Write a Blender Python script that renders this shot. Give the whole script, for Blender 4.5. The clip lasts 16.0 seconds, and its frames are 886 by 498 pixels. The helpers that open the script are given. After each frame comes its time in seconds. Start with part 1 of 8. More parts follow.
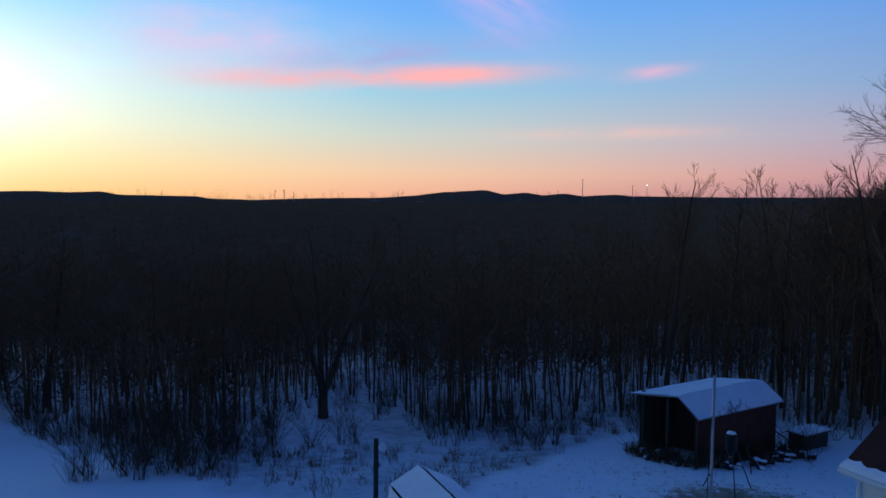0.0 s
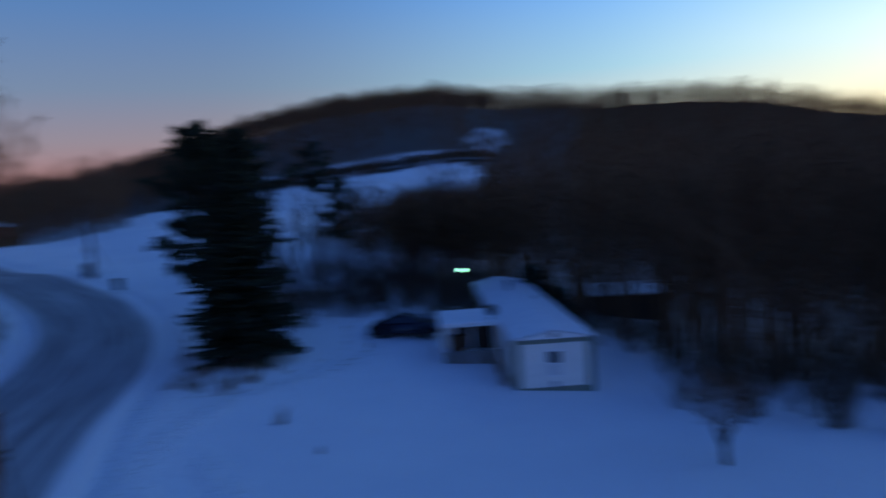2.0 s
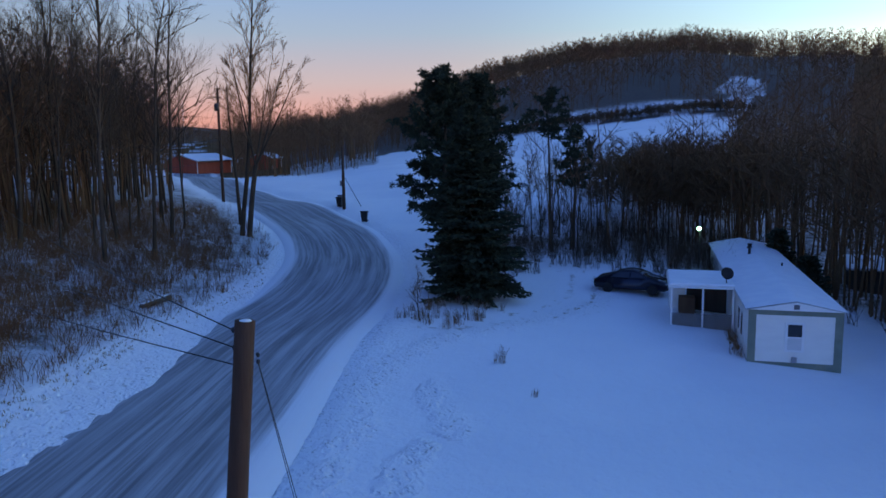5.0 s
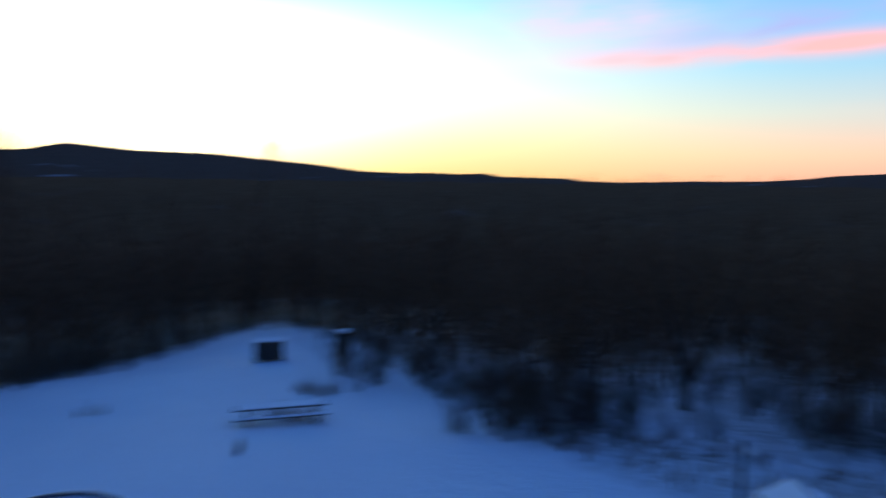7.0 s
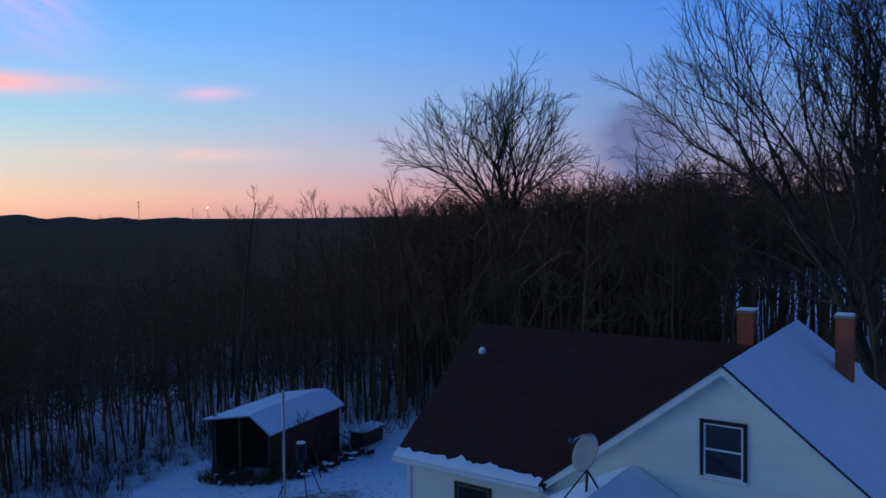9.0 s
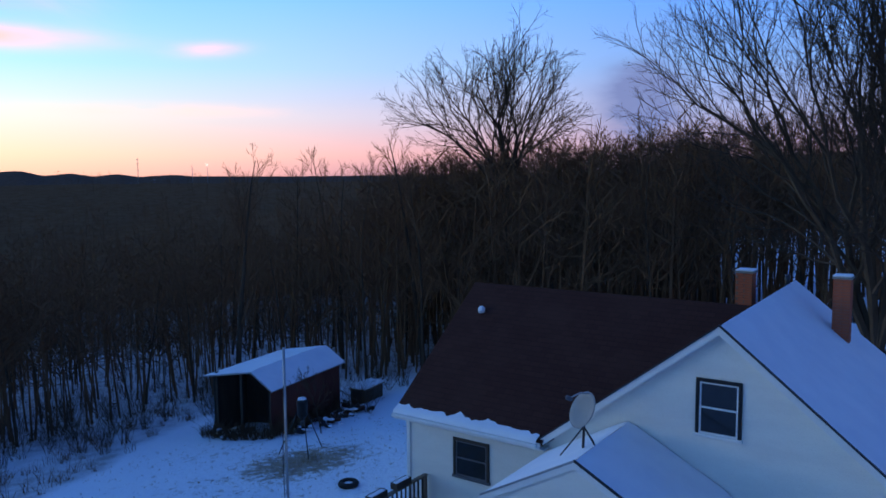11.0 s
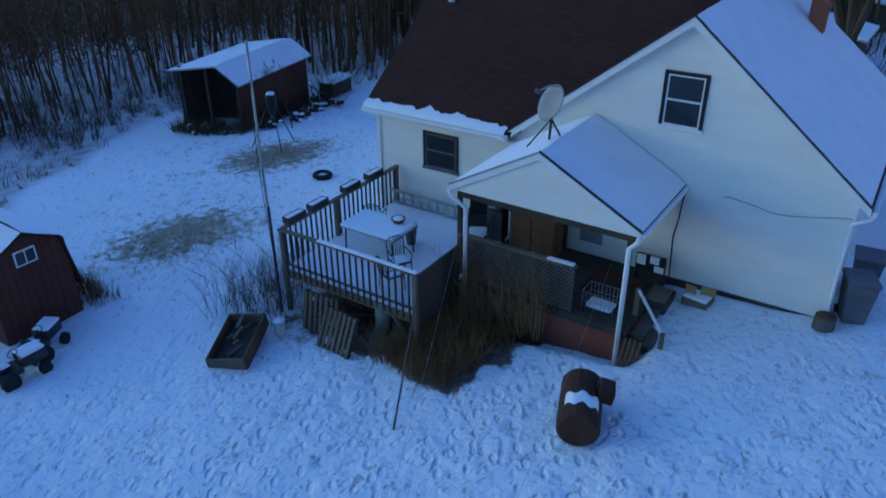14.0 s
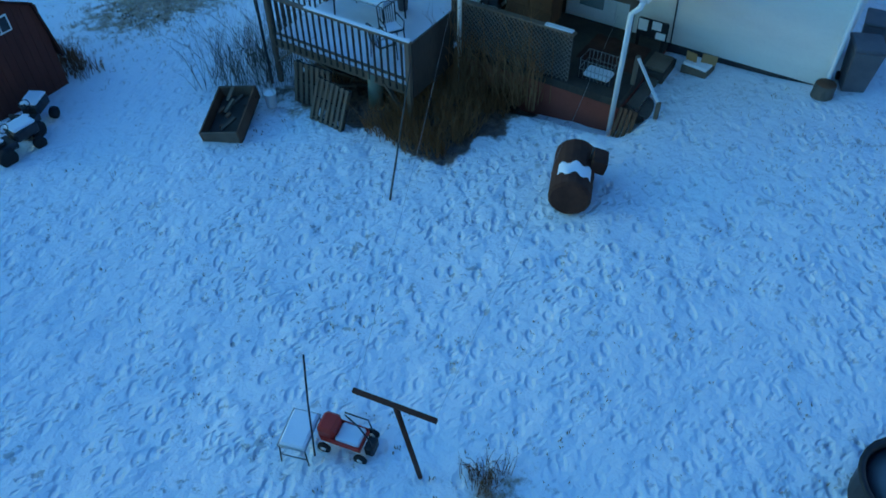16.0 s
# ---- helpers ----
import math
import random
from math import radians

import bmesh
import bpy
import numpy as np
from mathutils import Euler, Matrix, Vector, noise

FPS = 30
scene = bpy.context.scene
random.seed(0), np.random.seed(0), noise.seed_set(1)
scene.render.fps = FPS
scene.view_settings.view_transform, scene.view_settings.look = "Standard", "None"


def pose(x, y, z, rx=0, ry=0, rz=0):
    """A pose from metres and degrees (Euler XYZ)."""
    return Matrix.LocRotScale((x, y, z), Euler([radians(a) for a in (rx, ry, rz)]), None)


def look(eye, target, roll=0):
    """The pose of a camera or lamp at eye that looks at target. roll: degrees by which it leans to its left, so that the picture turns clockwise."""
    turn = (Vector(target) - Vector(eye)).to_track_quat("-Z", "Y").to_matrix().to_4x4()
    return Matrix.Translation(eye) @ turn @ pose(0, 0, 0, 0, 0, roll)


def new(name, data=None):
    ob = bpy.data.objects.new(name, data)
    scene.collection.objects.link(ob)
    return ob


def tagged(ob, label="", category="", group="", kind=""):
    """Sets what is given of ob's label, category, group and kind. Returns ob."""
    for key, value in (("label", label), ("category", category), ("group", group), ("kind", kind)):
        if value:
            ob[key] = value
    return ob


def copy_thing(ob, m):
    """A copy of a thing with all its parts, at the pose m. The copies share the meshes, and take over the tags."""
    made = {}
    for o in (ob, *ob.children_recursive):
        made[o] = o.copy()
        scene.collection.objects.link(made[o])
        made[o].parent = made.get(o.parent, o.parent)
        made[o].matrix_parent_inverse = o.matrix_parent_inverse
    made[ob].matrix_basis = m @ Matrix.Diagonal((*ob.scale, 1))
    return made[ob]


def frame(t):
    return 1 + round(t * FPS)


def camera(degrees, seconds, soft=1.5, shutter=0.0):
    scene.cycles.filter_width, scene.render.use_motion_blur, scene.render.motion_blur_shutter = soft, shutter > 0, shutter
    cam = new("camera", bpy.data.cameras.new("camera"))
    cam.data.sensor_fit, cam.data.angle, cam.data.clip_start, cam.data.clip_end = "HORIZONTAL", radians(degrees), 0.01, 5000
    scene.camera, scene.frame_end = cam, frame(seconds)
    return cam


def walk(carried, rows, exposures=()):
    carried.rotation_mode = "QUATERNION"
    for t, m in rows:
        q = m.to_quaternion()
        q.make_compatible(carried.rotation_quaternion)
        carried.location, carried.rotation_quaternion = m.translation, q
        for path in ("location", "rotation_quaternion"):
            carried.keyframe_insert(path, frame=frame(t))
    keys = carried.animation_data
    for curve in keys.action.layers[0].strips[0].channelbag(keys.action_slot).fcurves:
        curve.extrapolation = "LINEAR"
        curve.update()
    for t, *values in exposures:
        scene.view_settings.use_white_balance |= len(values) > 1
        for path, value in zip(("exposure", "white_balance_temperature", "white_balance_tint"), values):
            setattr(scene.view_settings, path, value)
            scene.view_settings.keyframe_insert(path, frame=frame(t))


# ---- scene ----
cam = camera(61.42, 16.0, soft=1.6, shutter=0.4)

EYE = (0.0, 0.0, 9.4)
# seconds, yaw to the right of +y, pitch, lean (degrees)
PATH = [
    (0.0, 0.0, -3.76, 0.22), (0.5, 0.36, -4.18, 0.77), (0.7, 1.1, -4.9, 0.2), (0.8, -2.75, -5.5, -0.8), (0.9, -10.6, -5.95, -1.5),
    (1.0, -18.96, -6.28, -1.4), (1.5, -62.31, -4.52, -1.84), (2.0, -104.66, -4.73, -3.41), (2.2, -119.0, -4.6, -3.6),
    (2.5, -123.21, -5.79, -3.18), (3.0, -123.33, -7.62, -2.04), (3.2, -123.4, -7.9, -1.8), (5.3, -122.3, -8.06, -0.7),
    (5.5, -122.1, -8.06, -0.6), (5.7, -121.3, -8.1, -0.5), (5.8, -119.8, -8.15, -0.5), (6.0, -111.06, -8.28, -0.43),
    (6.5, -69.83, -7.26, 0.96), (7.0, -27.75, -5.31, 0.75), (7.3, -2.6, -3.4, 0.9), (7.5, 11.73, -2.22, 1.35), (7.7, 25.2, -1.9, 0.5),
    (8.0, 32.6, -2.11, -0.75), (8.2, 32.7, -2.2, -0.85), (10.3, 32.55, -2.91, -0.9), (10.5, 32.42, -3.86, -0.62),
    (11.0, 32.63, -5.42, -0.59), (11.5, 35.04, -8.47, 0.12), (12.0, 35.45, -14.57, 0.08), (12.5, 35.27, -17.52, -0.33),
    (13.0, 35.66, -21.2, 0.18), (13.5, 35.93, -26.0, 0.8), (14.0, 34.83, -28.64, -0.32), (14.5, 35.12, -34.33, 0.37),
    (15.0, 35.38, -40.07, 0.52), (15.5, 34.51, -43.39, -0.66), (16.0, 35.18, -46.05, -0.57),
]


def drift(t):
    """The hovering camera wanders a hand's width while it waits, and comes back."""
    k = max(0.0, min(1.0, (t - 3.0) / 2.3)) * max(0.0, min(1.0, (8.0 - t) / 1.5))
    return Vector(EYE) + Vector((-.066, .106, 0)) * k * k * (3 - 2 * k)


def aim(t, yaw, pitch, lean):
    y, p = radians(yaw), radians(pitch)
    ahead = Vector((math.sin(y) * math.cos(p), math.cos(y) * math.cos(p), math.sin(p)))
    return look(drift(t), drift(t) + ahead, lean)


EXPOSURES = [(0.0, 0.15, 6500, 10), (1.5, 0.1, 6500, 10), (2.0, 0.35, 6800, 14), (2.5, 0.6, 7300, 22), (3.2, 0.95, 7900, 22), (5.3, 1.28, 8400, 12), (5.7, 1.28, 8400, 12), (6.5, 0.85, 6800, 10), (7.0, 0.5, 6600, 10), (7.6, 0.12, 6500, 10), (8.2, 0.15, 6500, 10), (10.3, 0.75, 6400, 10), (10.8, 0.85, 6500, 10), (11.5, 0.95, 6900, 9), (12.5, 1.42, 8000, 8), (13.5, 1.47, 8000, 5), (14.5, 1.48, 7500, -3), (16.0, 1.6, 7400, -22)]
walk(cam, [(t, aim(t, a, b, c)) for t, a, b, c in PATH], EXPOSURES)

# ---- world: clear dusk sky, the sun just under the horizon ----
SUN_AZ = radians(-48.0)
world = bpy.data.worlds.new("dusk_sky")
scene.world = world
world.use_nodes = True
nt = world.node_tree
nt.nodes.clear()


def wn(kind, **kw):
    n = nt.nodes.new(kind)
    for k, v in kw.items():
        if k == "operation":
            n.operation = v
        elif k == "data_type":
            n.data_type = v
        elif k == "blend_type":
            n.blend_type = v
    return n


def wmath(op, a, b=None, c=None):
    n = wn("ShaderNodeMath", operation=op)
    for i, s in enumerate((a, b, c)):
        if s is None:
            continue
        if isinstance(s, (int, float)):
            n.inputs[i].default_value = s
        else:
            nt.links.new(s, n.inputs[i])
    return n.outputs[0]


def wramp(fac, stops):
    n = wn("ShaderNodeValToRGB")
    e = n.color_ramp.elements
    while len(e) < len(stops):
        e.new(0.5)
    for el, (pos, col) in zip(e, stops):
        el.position, el.color = pos, (*col, 1)
    nt.links.new(fac, n.inputs[0])
    return n.outputs[0]


def wmix(fac, a, b, blend="MIX"):
    n = wn("ShaderNodeMix", data_type="RGBA", blend_type=blend)
    for sock, s in ((n.inputs[0], fac), (n.inputs[6], a), (n.inputs[7], b)):
        if isinstance(s, (int, float)):
            sock.default_value = s
        elif isinstance(s, tuple):
            sock.default_value = (*s, 1)
        else:
            nt.links.new(s, sock)
    return n.outputs[2]


wco = wn("ShaderNodeTexCoord")
wsep = wn("ShaderNodeSeparateXYZ")
nt.links.new(wco.outputs["Generated"], wsep.inputs[0])
wx, wy, wz = wsep.outputs
whor = wmath("SQRT", wmath("ADD", wmath("MULTIPLY", wx, wx), wmath("MULTIPLY", wy, wy)))
welev = wmath("MULTIPLY", wmath("ARCTAN2", wz, whor), 180 / math.pi)
waz = wmath("MULTIPLY", wmath("ARCTAN2", wx, wy), 180 / math.pi)
# degrees of bearing away from the sunset
wsx = wmath("ADD", wmath("MULTIPLY", wx, math.cos(SUN_AZ)), wmath("MULTIPLY", wy, -math.sin(SUN_AZ)))
wsy = wmath("ADD", wmath("MULTIPLY", wx, math.sin(SUN_AZ)), wmath("MULTIPLY", wy, math.cos(SUN_AZ)))
wside = wmath("MULTIPLY", wmath("ABSOLUTE", wmath("ARCTAN2", wsx, wsy)), 180 / math.pi)
wup = wmath("DIVIDE", wmath("MAXIMUM", welev, 0.0), 90.0)
cool = wramp(wup, [(0.0, (.42, .21, .26)), (.02, (.60, .32, .32)), (.05, (.45, .40, .49)), (.09, (.27, .40, .62)), (.15, (.145, .345, .75)), (.22, (.085, .26, .66)), (.42, (.028, .098, .37)), (1.0, (.016, .056, .22))])
mild = wramp(wup, [(0.0, (.85, .40, .26)), (.022, (.84, .55, .36)), (.055, (.56, .62, .56)), (.09, (.31, .57, .72)), (.155, (.15, .41, .87)), (.22, (.10, .31, .83)), (.42, (.030, .105, .39)), (1.0, (.016, .056, .22))])
warm = wramp(wup, [(0.0, (1.0, .58, .20)), (.03, (.98, .80, .40)), (.06, (.89, .92, .69)), (.10, (.72, .93, .93)), (.16, (.28, .66, .98)), (.22, (.17, .53, .96)), (.42, (.040, .14, .45)), (1.0, (.016, .056, .22))])
f1 = wn("ShaderNodeMapRange")
f1.interpolation_type = "SMOOTHSTEP"
nt.links.new(wside, f1.inputs[0])
f1.inputs[1].default_value, f1.inputs[2].default_value, f1.inputs[3].default_value, f1.inputs[4].default_value = 12.0, 48.0, 0.0, 1.0
f2 = wn("ShaderNodeMapRange")
f2.interpolation_type = "SMOOTHSTEP"
nt.links.new(wside, f2.inputs[0])
f2.inputs[1].default_value, f2.inputs[2].default_value, f2.inputs[3].default_value, f2.inputs[4].default_value = 38.0, 80.0, 0.0, 1.0
sky = wmix(f2.outputs[0], wmix(f1.outputs[0], warm, mild), cool)
# the southern quarter is dimmer than the northern one
wsigned = wmath("MULTIPLY", wmath("ARCTAN2", wsx, wsy), 180 / math.pi)
f3 = wn("ShaderNodeMapRange")
f3.interpolation_type = "SMOOTHSTEP"
nt.links.new(wsigned, f3.inputs[0])
f3.inputs[1].default_value, f3.inputs[2].default_value, f3.inputs[3].default_value, f3.inputs[4].default_value = -75.0, -30.0, 0.52, 1.0
sky = wmix(1.0, sky, f3.outputs[0], "MULTIPLY")
# and the north-east is already bluer and darker than the north
f4 = wn("ShaderNodeMapRange")
f4.interpolation_type = "SMOOTHSTEP"
nt.links.new(wsigned, f4.inputs[0])
f4.inputs[1].default_value, f4.inputs[2].default_value, f4.inputs[3].default_value, f4.inputs[4].default_value = 66.0, 106.0, 0.0, 1.0
sky = wmix(1.0, sky, wmix(f4.outputs[0], (1.0, 1.0, 1.0), (.50, .62, .84)), "MULTIPLY")
# afterglow round the place where the sun went down
ga = wmath("DIVIDE", wside, 13.0)
ge = wmath("DIVIDE", wmath("SUBTRACT", welev, 6.5), 4.9)
glow = wmath("MULTIPLY", wmath("EXPONENT", wmath("MULTIPLY", wmath("ADD", wmath("MULTIPLY", ga, ga), wmath("MULTIPLY", ge, ge)), -1.0)), 1.6)
gcol = wmix(1.0, (1.0, .93, .78), glow, "MULTIPLY")
sky = wmix(1.0, sky, gcol, "ADD")


def cloud(sky, az, el, half_az, half_el, lean, colour, amount, seed, fine=1.0):
    """A streak of cloud at a bearing and height, ragged by noise."""
    da, de = wmath("SUBTRACT", waz, az), wmath("SUBTRACT", welev, el)
    de = wmath("SUBTRACT", de, wmath("MULTIPLY", da, lean))
    cv = wn("ShaderNodeCombineXYZ")
    nt.links.new(wmath("MULTIPLY", da, 0.16 * fine), cv.inputs[0])
    nt.links.new(wmath("MULTIPLY", de, 0.55 * fine), cv.inputs[1])
    cv.inputs[2].default_value = seed
    cn = wn("ShaderNodeTexNoise")
    cn.inputs["Scale"].default_value, cn.inputs["Detail"].default_value, cn.inputs["Roughness"].default_value = 1.0, 7.0, 0.55
    nt.links.new(cv.outputs[0], cn.inputs["Vector"])
    qa, qe = wmath("DIVIDE", da, half_az), wmath("DIVIDE", de, half_el)
    body = wmath("EXPONENT", wmath("MULTIPLY", wmath("ADD", wmath("MULTIPLY", qa, qa), wmath("MULTIPLY", qe, qe)), -1.2))
    dens = wmath("MULTIPLY", body, wmath("MULTIPLY", wmath("MAXIMUM", wmath("SUBTRACT", cn.outputs["Fac"], 0.28), 0.0), 4.2 * amount))
    dens = wmath("MINIMUM", dens, 0.92)
    return wmix(dens, sky, colour)


sky = cloud(sky, -5.5, 9.2, 11.0, .8, 0.03, (.98, .42, .40), 1.25, 1.3, 0.5)
sky = cloud(sky, -3.0, 11.0, 9.0, 1.1, 0.08, (.38, .36, .66), 0.6, 4.1)
sky = cloud(sky, -17.0, 11.5, 8.0, 2.6, 0.02, (.78, .52, .74), 0.45, 2.2)
sky = cloud(sky, 4.0, 14.5, 4.0, 2.2, -0.4, (.55, .45, .78), 0.6, 7.7)
sky = cloud(sky, 15.6, 9.3, 2.6, 0.5, 0.06, (.86, .45, .58), 0.42, 3.4)
sky = cloud(sky, 13.0, 5.0, 9.0, 0.5, 0.0, (.92, .50, .42), 0.4, 9.4)
sky = cloud(sky, 47.6, 5.4, 2.7, 3.0, 0.0, (.115, .145, .30), 1.6, 5.9, 0.8)
wbg = wn("ShaderNodeBackground")
nt.links.new(sky, wbg.inputs[0])
wbg.inputs[1].default_value = 1.0
wout = wn("ShaderNodeOutputWorld")
nt.links.new(wbg.outputs[0], wout.inputs[0])

# ---- materials ----
def socket(tree, sock, s):
    if isinstance(s, (int, float)):
        sock.default_value = s
    elif isinstance(s, tuple):
        sock.default_value = (*s, 1)
    else:
        tree.links.new(s, sock)


class Shader:
    """A principled material whose colour and relief are built up in steps."""

    def __init__(self, name, rough=0.8, metal=0.0, spec=0.3):
        self.m = bpy.data.materials.new(name)
        self.m.use_nodes = True
        self.t = self.m.node_tree
        self.b = self.t.nodes["Principled BSDF"]
        self.b.inputs["Roughness"].default_value = rough
        self.b.inputs["Metallic"].default_value = metal
        self.b.inputs["Specular IOR Level"].default_value = spec
        self.co = self.t.nodes.new("ShaderNodeTexCoord").outputs["Object"]

    def node(self, kind):
        return self.t.nodes.new(kind)

    def where(self, sx=1, sy=1, sz=1, co=None):
        n = self.node("ShaderNodeMapping")
        n.inputs["Scale"].default_value = (sx, sy, sz)
        self.t.links.new(co or self.co, n.inputs["Vector"])
        return n.outputs[0]

    def noise(self, scale, detail=5, rough=0.55, co=None):
        n = self.node("ShaderNodeTexNoise")
        n.inputs["Scale"].default_value, n.inputs["Detail"].default_value, n.inputs["Roughness"].default_value = scale, detail, rough
        self.t.links.new(co or self.co, n.inputs["Vector"])
        return n.outputs["Fac"]

    def cells(self, scale, co=None, out="Distance"):
        n = self.node("ShaderNodeTexVoronoi")
        n.inputs["Scale"].default_value = scale
        self.t.links.new(co or self.co, n.inputs["Vector"])
        return n.outputs[out]

    def step(self, s, a, b):
        n = self.node("ShaderNodeMapRange")
        n.interpolation_type = "SMOOTHSTEP"
        self.t.links.new(s, n.inputs[0])
        n.inputs[1].default_value, n.inputs[2].default_value = a, b
        return n.outputs[0]

    def math(self, op, a, b=0.0):
        n = self.node("ShaderNodeMath")
        n.operation = op
        socket(self.t, n.inputs[0], a)
        socket(self.t, n.inputs[1], b)
        return n.outputs[0]

    def mix(self, f, a, b):
        n = self.node("ShaderNodeMix")
        n.data_type = "RGBA"
        socket(self.t, n.inputs[0], f)
        socket(self.t, n.inputs[6], a)
        socket(self.t, n.inputs[7], b)
        return n.outputs[2]

    def attr(self, name):
        n = self.node("ShaderNodeAttribute")
        n.attribute_name = name
        return n.outputs["Fac"]

    def chance(self):
        return self.node("ShaderNodeObjectInfo").outputs["Random"]

    def colour(self, s):
        socket(self.t, self.b.inputs["Base Color"], s)
        return self

    def rough(self, s):
        socket(self.t, self.b.inputs["Roughness"], s)
        return self

    def bump(self, s, strength=0.5, distance=0.02):
        n = self.node("ShaderNodeBump")
        n.inputs["Strength"].default_value, n.inputs["Distance"].default_value = strength, distance
        self.t.links.new(s, n.inputs["Height"])
        self.t.links.new(n.outputs[0], self.b.inputs["Normal"])
        return self


def plain(name, a, b, scale=6.0, rough=0.8, metal=0.0, relief=0.3, fine=60.0, stretch=(1, 1, 1), depth=0.01, spec=0.3, worn=0.6):
    """Two tones by a wide noise, a finer grain on top, and relief."""
    s = Shader(name, rough, metal, spec)
    co = s.where(*stretch)
    c = s.mix(s.step(s.noise(scale, 6, co=co), 0.3, 0.7), a, b)
    dark = tuple(v * 0.72 for v in a)
    g = s.noise(fine, 4, co=co)
    c = s.mix(s.math("MULTIPLY", s.step(g, 0.5, 0.8), worn), c, dark)
    s.colour(c).bump(g, relief, depth)
    return s.m


SNOW = plain("snow", (.80, .82, .86), (.87, .88, .90), 1.2, 0.75, relief=0.25, fine=5.0, depth=0.04, worn=0.0)
BARK = plain("bark", (.062, .041, .028), (.104, .072, .050), 2.0, 0.95, relief=0.6, fine=18, stretch=(1, 1, .25), depth=0.03, spec=0.1)
BARK_PALE = plain("pale_bark", (.085, .078, .070), (.14, .13, .115), 1.5, 0.95, relief=0.6, fine=14, stretch=(1, 1, .3), depth=0.03, spec=0.1)
TWIG = plain("twigs", (.140, .070, .036), (.195, .108, .058), 0.6, 0.95, relief=0.0, fine=3, spec=0.1)
NEEDLES = plain("needles", (.030, .039, .025), (.050, .062, .038), 1.0, 0.9, relief=0.0, fine=5, spec=0.1)
WEED = plain("dry_weeds", (.17, .078, .032), (.26, .135, .062), 0.8, 0.95, relief=0.0, fine=3, spec=0.1)
WEED_DARK = plain("dry_brambles", (.150, .068, .034), (.235, .118, .058), 0.35, 0.95, relief=0.0, fine=3, spec=0.1)
BRUSH = plain("bare_brush", (.070, .041, .025), (.118, .075, .046), 0.5, 0.95, relief=0.0, fine=3, spec=0.1)
STRAW = plain("pale_vines", (.23, .115, .055), (.35, .195, .10), 0.9, 0.95, relief=0.0, fine=4, spec=0.1)
GRASS = plain("dead_grass", (.24, .155, .080), (.37, .255, .14), 0.8, 0.95, relief=0.0, fine=4, spec=0.1)
SIDING = plain("vinyl_siding", (.76, .74, .69), (.82, .80, .74), 0.7, 0.45, relief=0.08, fine=30, stretch=(1, 1, 4), depth=0.004)
TRIM = plain("white_trim", (.74, .75, .74), (.80, .80, .79), 2.0, 0.4, relief=0.1, fine=40, depth=0.003)
LATH = plain("grey_laths", (.19, .165, .15), (.28, .25, .23), 1.2, 0.85, relief=0.3, fine=24, depth=0.004)
PIPE = plain("white_downspout", (.76, .77, .77), (.82, .82, .82), 2.0, 0.35, relief=0.05, fine=40, depth=0.003)
WOOD = plain("weathered_wood", (.115, .086, .064), (.19, .145, .11), 1.4, 0.85, relief=0.5, fine=22, stretch=(1, 1, .2), depth=0.006)
# Dark wood; also colours the added panels that darken both porches.
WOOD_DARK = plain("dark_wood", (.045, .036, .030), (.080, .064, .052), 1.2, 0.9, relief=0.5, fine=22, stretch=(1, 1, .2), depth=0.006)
WOOD_BROWN = plain("brown_boards", (.10, .048, .028), (.155, .080, .046), 1.5, 0.75, relief=0.4, fine=24, stretch=(1, 1, .2), depth=0.006)
RED = plain("red_barn_paint", (.15, .028, .021), (.21, .040, .030), 0.9, 0.75, relief=0.3, fine=24, stretch=(1, 1, .2), depth=0.005)
BARN_RED = plain("bright_barn_paint", (.40, .072, .036), (.50, .10, .05), 0.9, 0.75, relief=0.3, fine=24, stretch=(1, 1, .2), depth=0.005)
RED_DARK = plain("dark_red_boards", (.082, .025, .019), (.125, .038, .027), 0.9, 0.8, relief=0.3, fine=24, stretch=(1, 1, .2), depth=0.005)
RED_SKIRT = plain("red_brown_skirting", (.22, .060, .040), (.30, .085, .058), 1.0, 0.8, relief=0.3, fine=24, depth=0.005)
BRICK = plain("chimney_brick", (.36, .085, .040), (.46, .125, .065), 3.0, 0.85, relief=0.4, fine=40, depth=0.006)
MORTAR = plain("mortar", (.16, .11, .085), (.22, .16, .12), 6, 0.9, relief=0.3)
BLACK = plain("black_plastic", (.012, .012, .014), (.022, .022, .024), 2.0, 0.5, relief=0.1)
GREY_METAL = plain("grey_metal", (.32, .33, .35), (.42, .43, .45), 2.0, 0.45, 0.7, relief=0.1)
GREY_DISH = plain("dish_paint", (.26, .27, .28), (.32, .33, .34), 2.0, 0.6, relief=0.1)
DARK_METAL = plain("dark_metal", (.04, .04, .045), (.07, .07, .075), 2.0, 0.5, 0.6, relief=0.1)
RUST = plain("rusty_steel", (.055, .022, .014), (.095, .040, .025), 2.2, 0.85, 0.1, relief=0.6, fine=30, depth=0.01)
GREY_PLASTIC = plain("grey_plastic", (.10, .105, .12), (.14, .145, .16), 2.0, 0.55, relief=0.1)
GREEN_TRIM = plain("sage_trim", (.16, .19, .15), (.21, .24, .19), 1.5, 0.6, relief=0.15)
POLE_WOOD = plain("pole_wood", (.072, .035, .022), (.118, .062, .041), 1.6, 0.9, relief=0.7, fine=16, stretch=(1, 1, .12), depth=0.02)
CONCRETE = plain("concrete", (.22, .21, .20), (.30, .29, .27), 2.0, 0.9, relief=0.3, fine=30)
PANEL_WHITE = plain("white_panel", (.56, .57, .57), (.64, .64, .63), 2.0, 0.5, relief=0.1)
DARK_BLOCK = plain("dark_foundation", (.040, .038, .040), (.070, .066, .066), 1.5, 0.9, relief=0.4, fine=20)
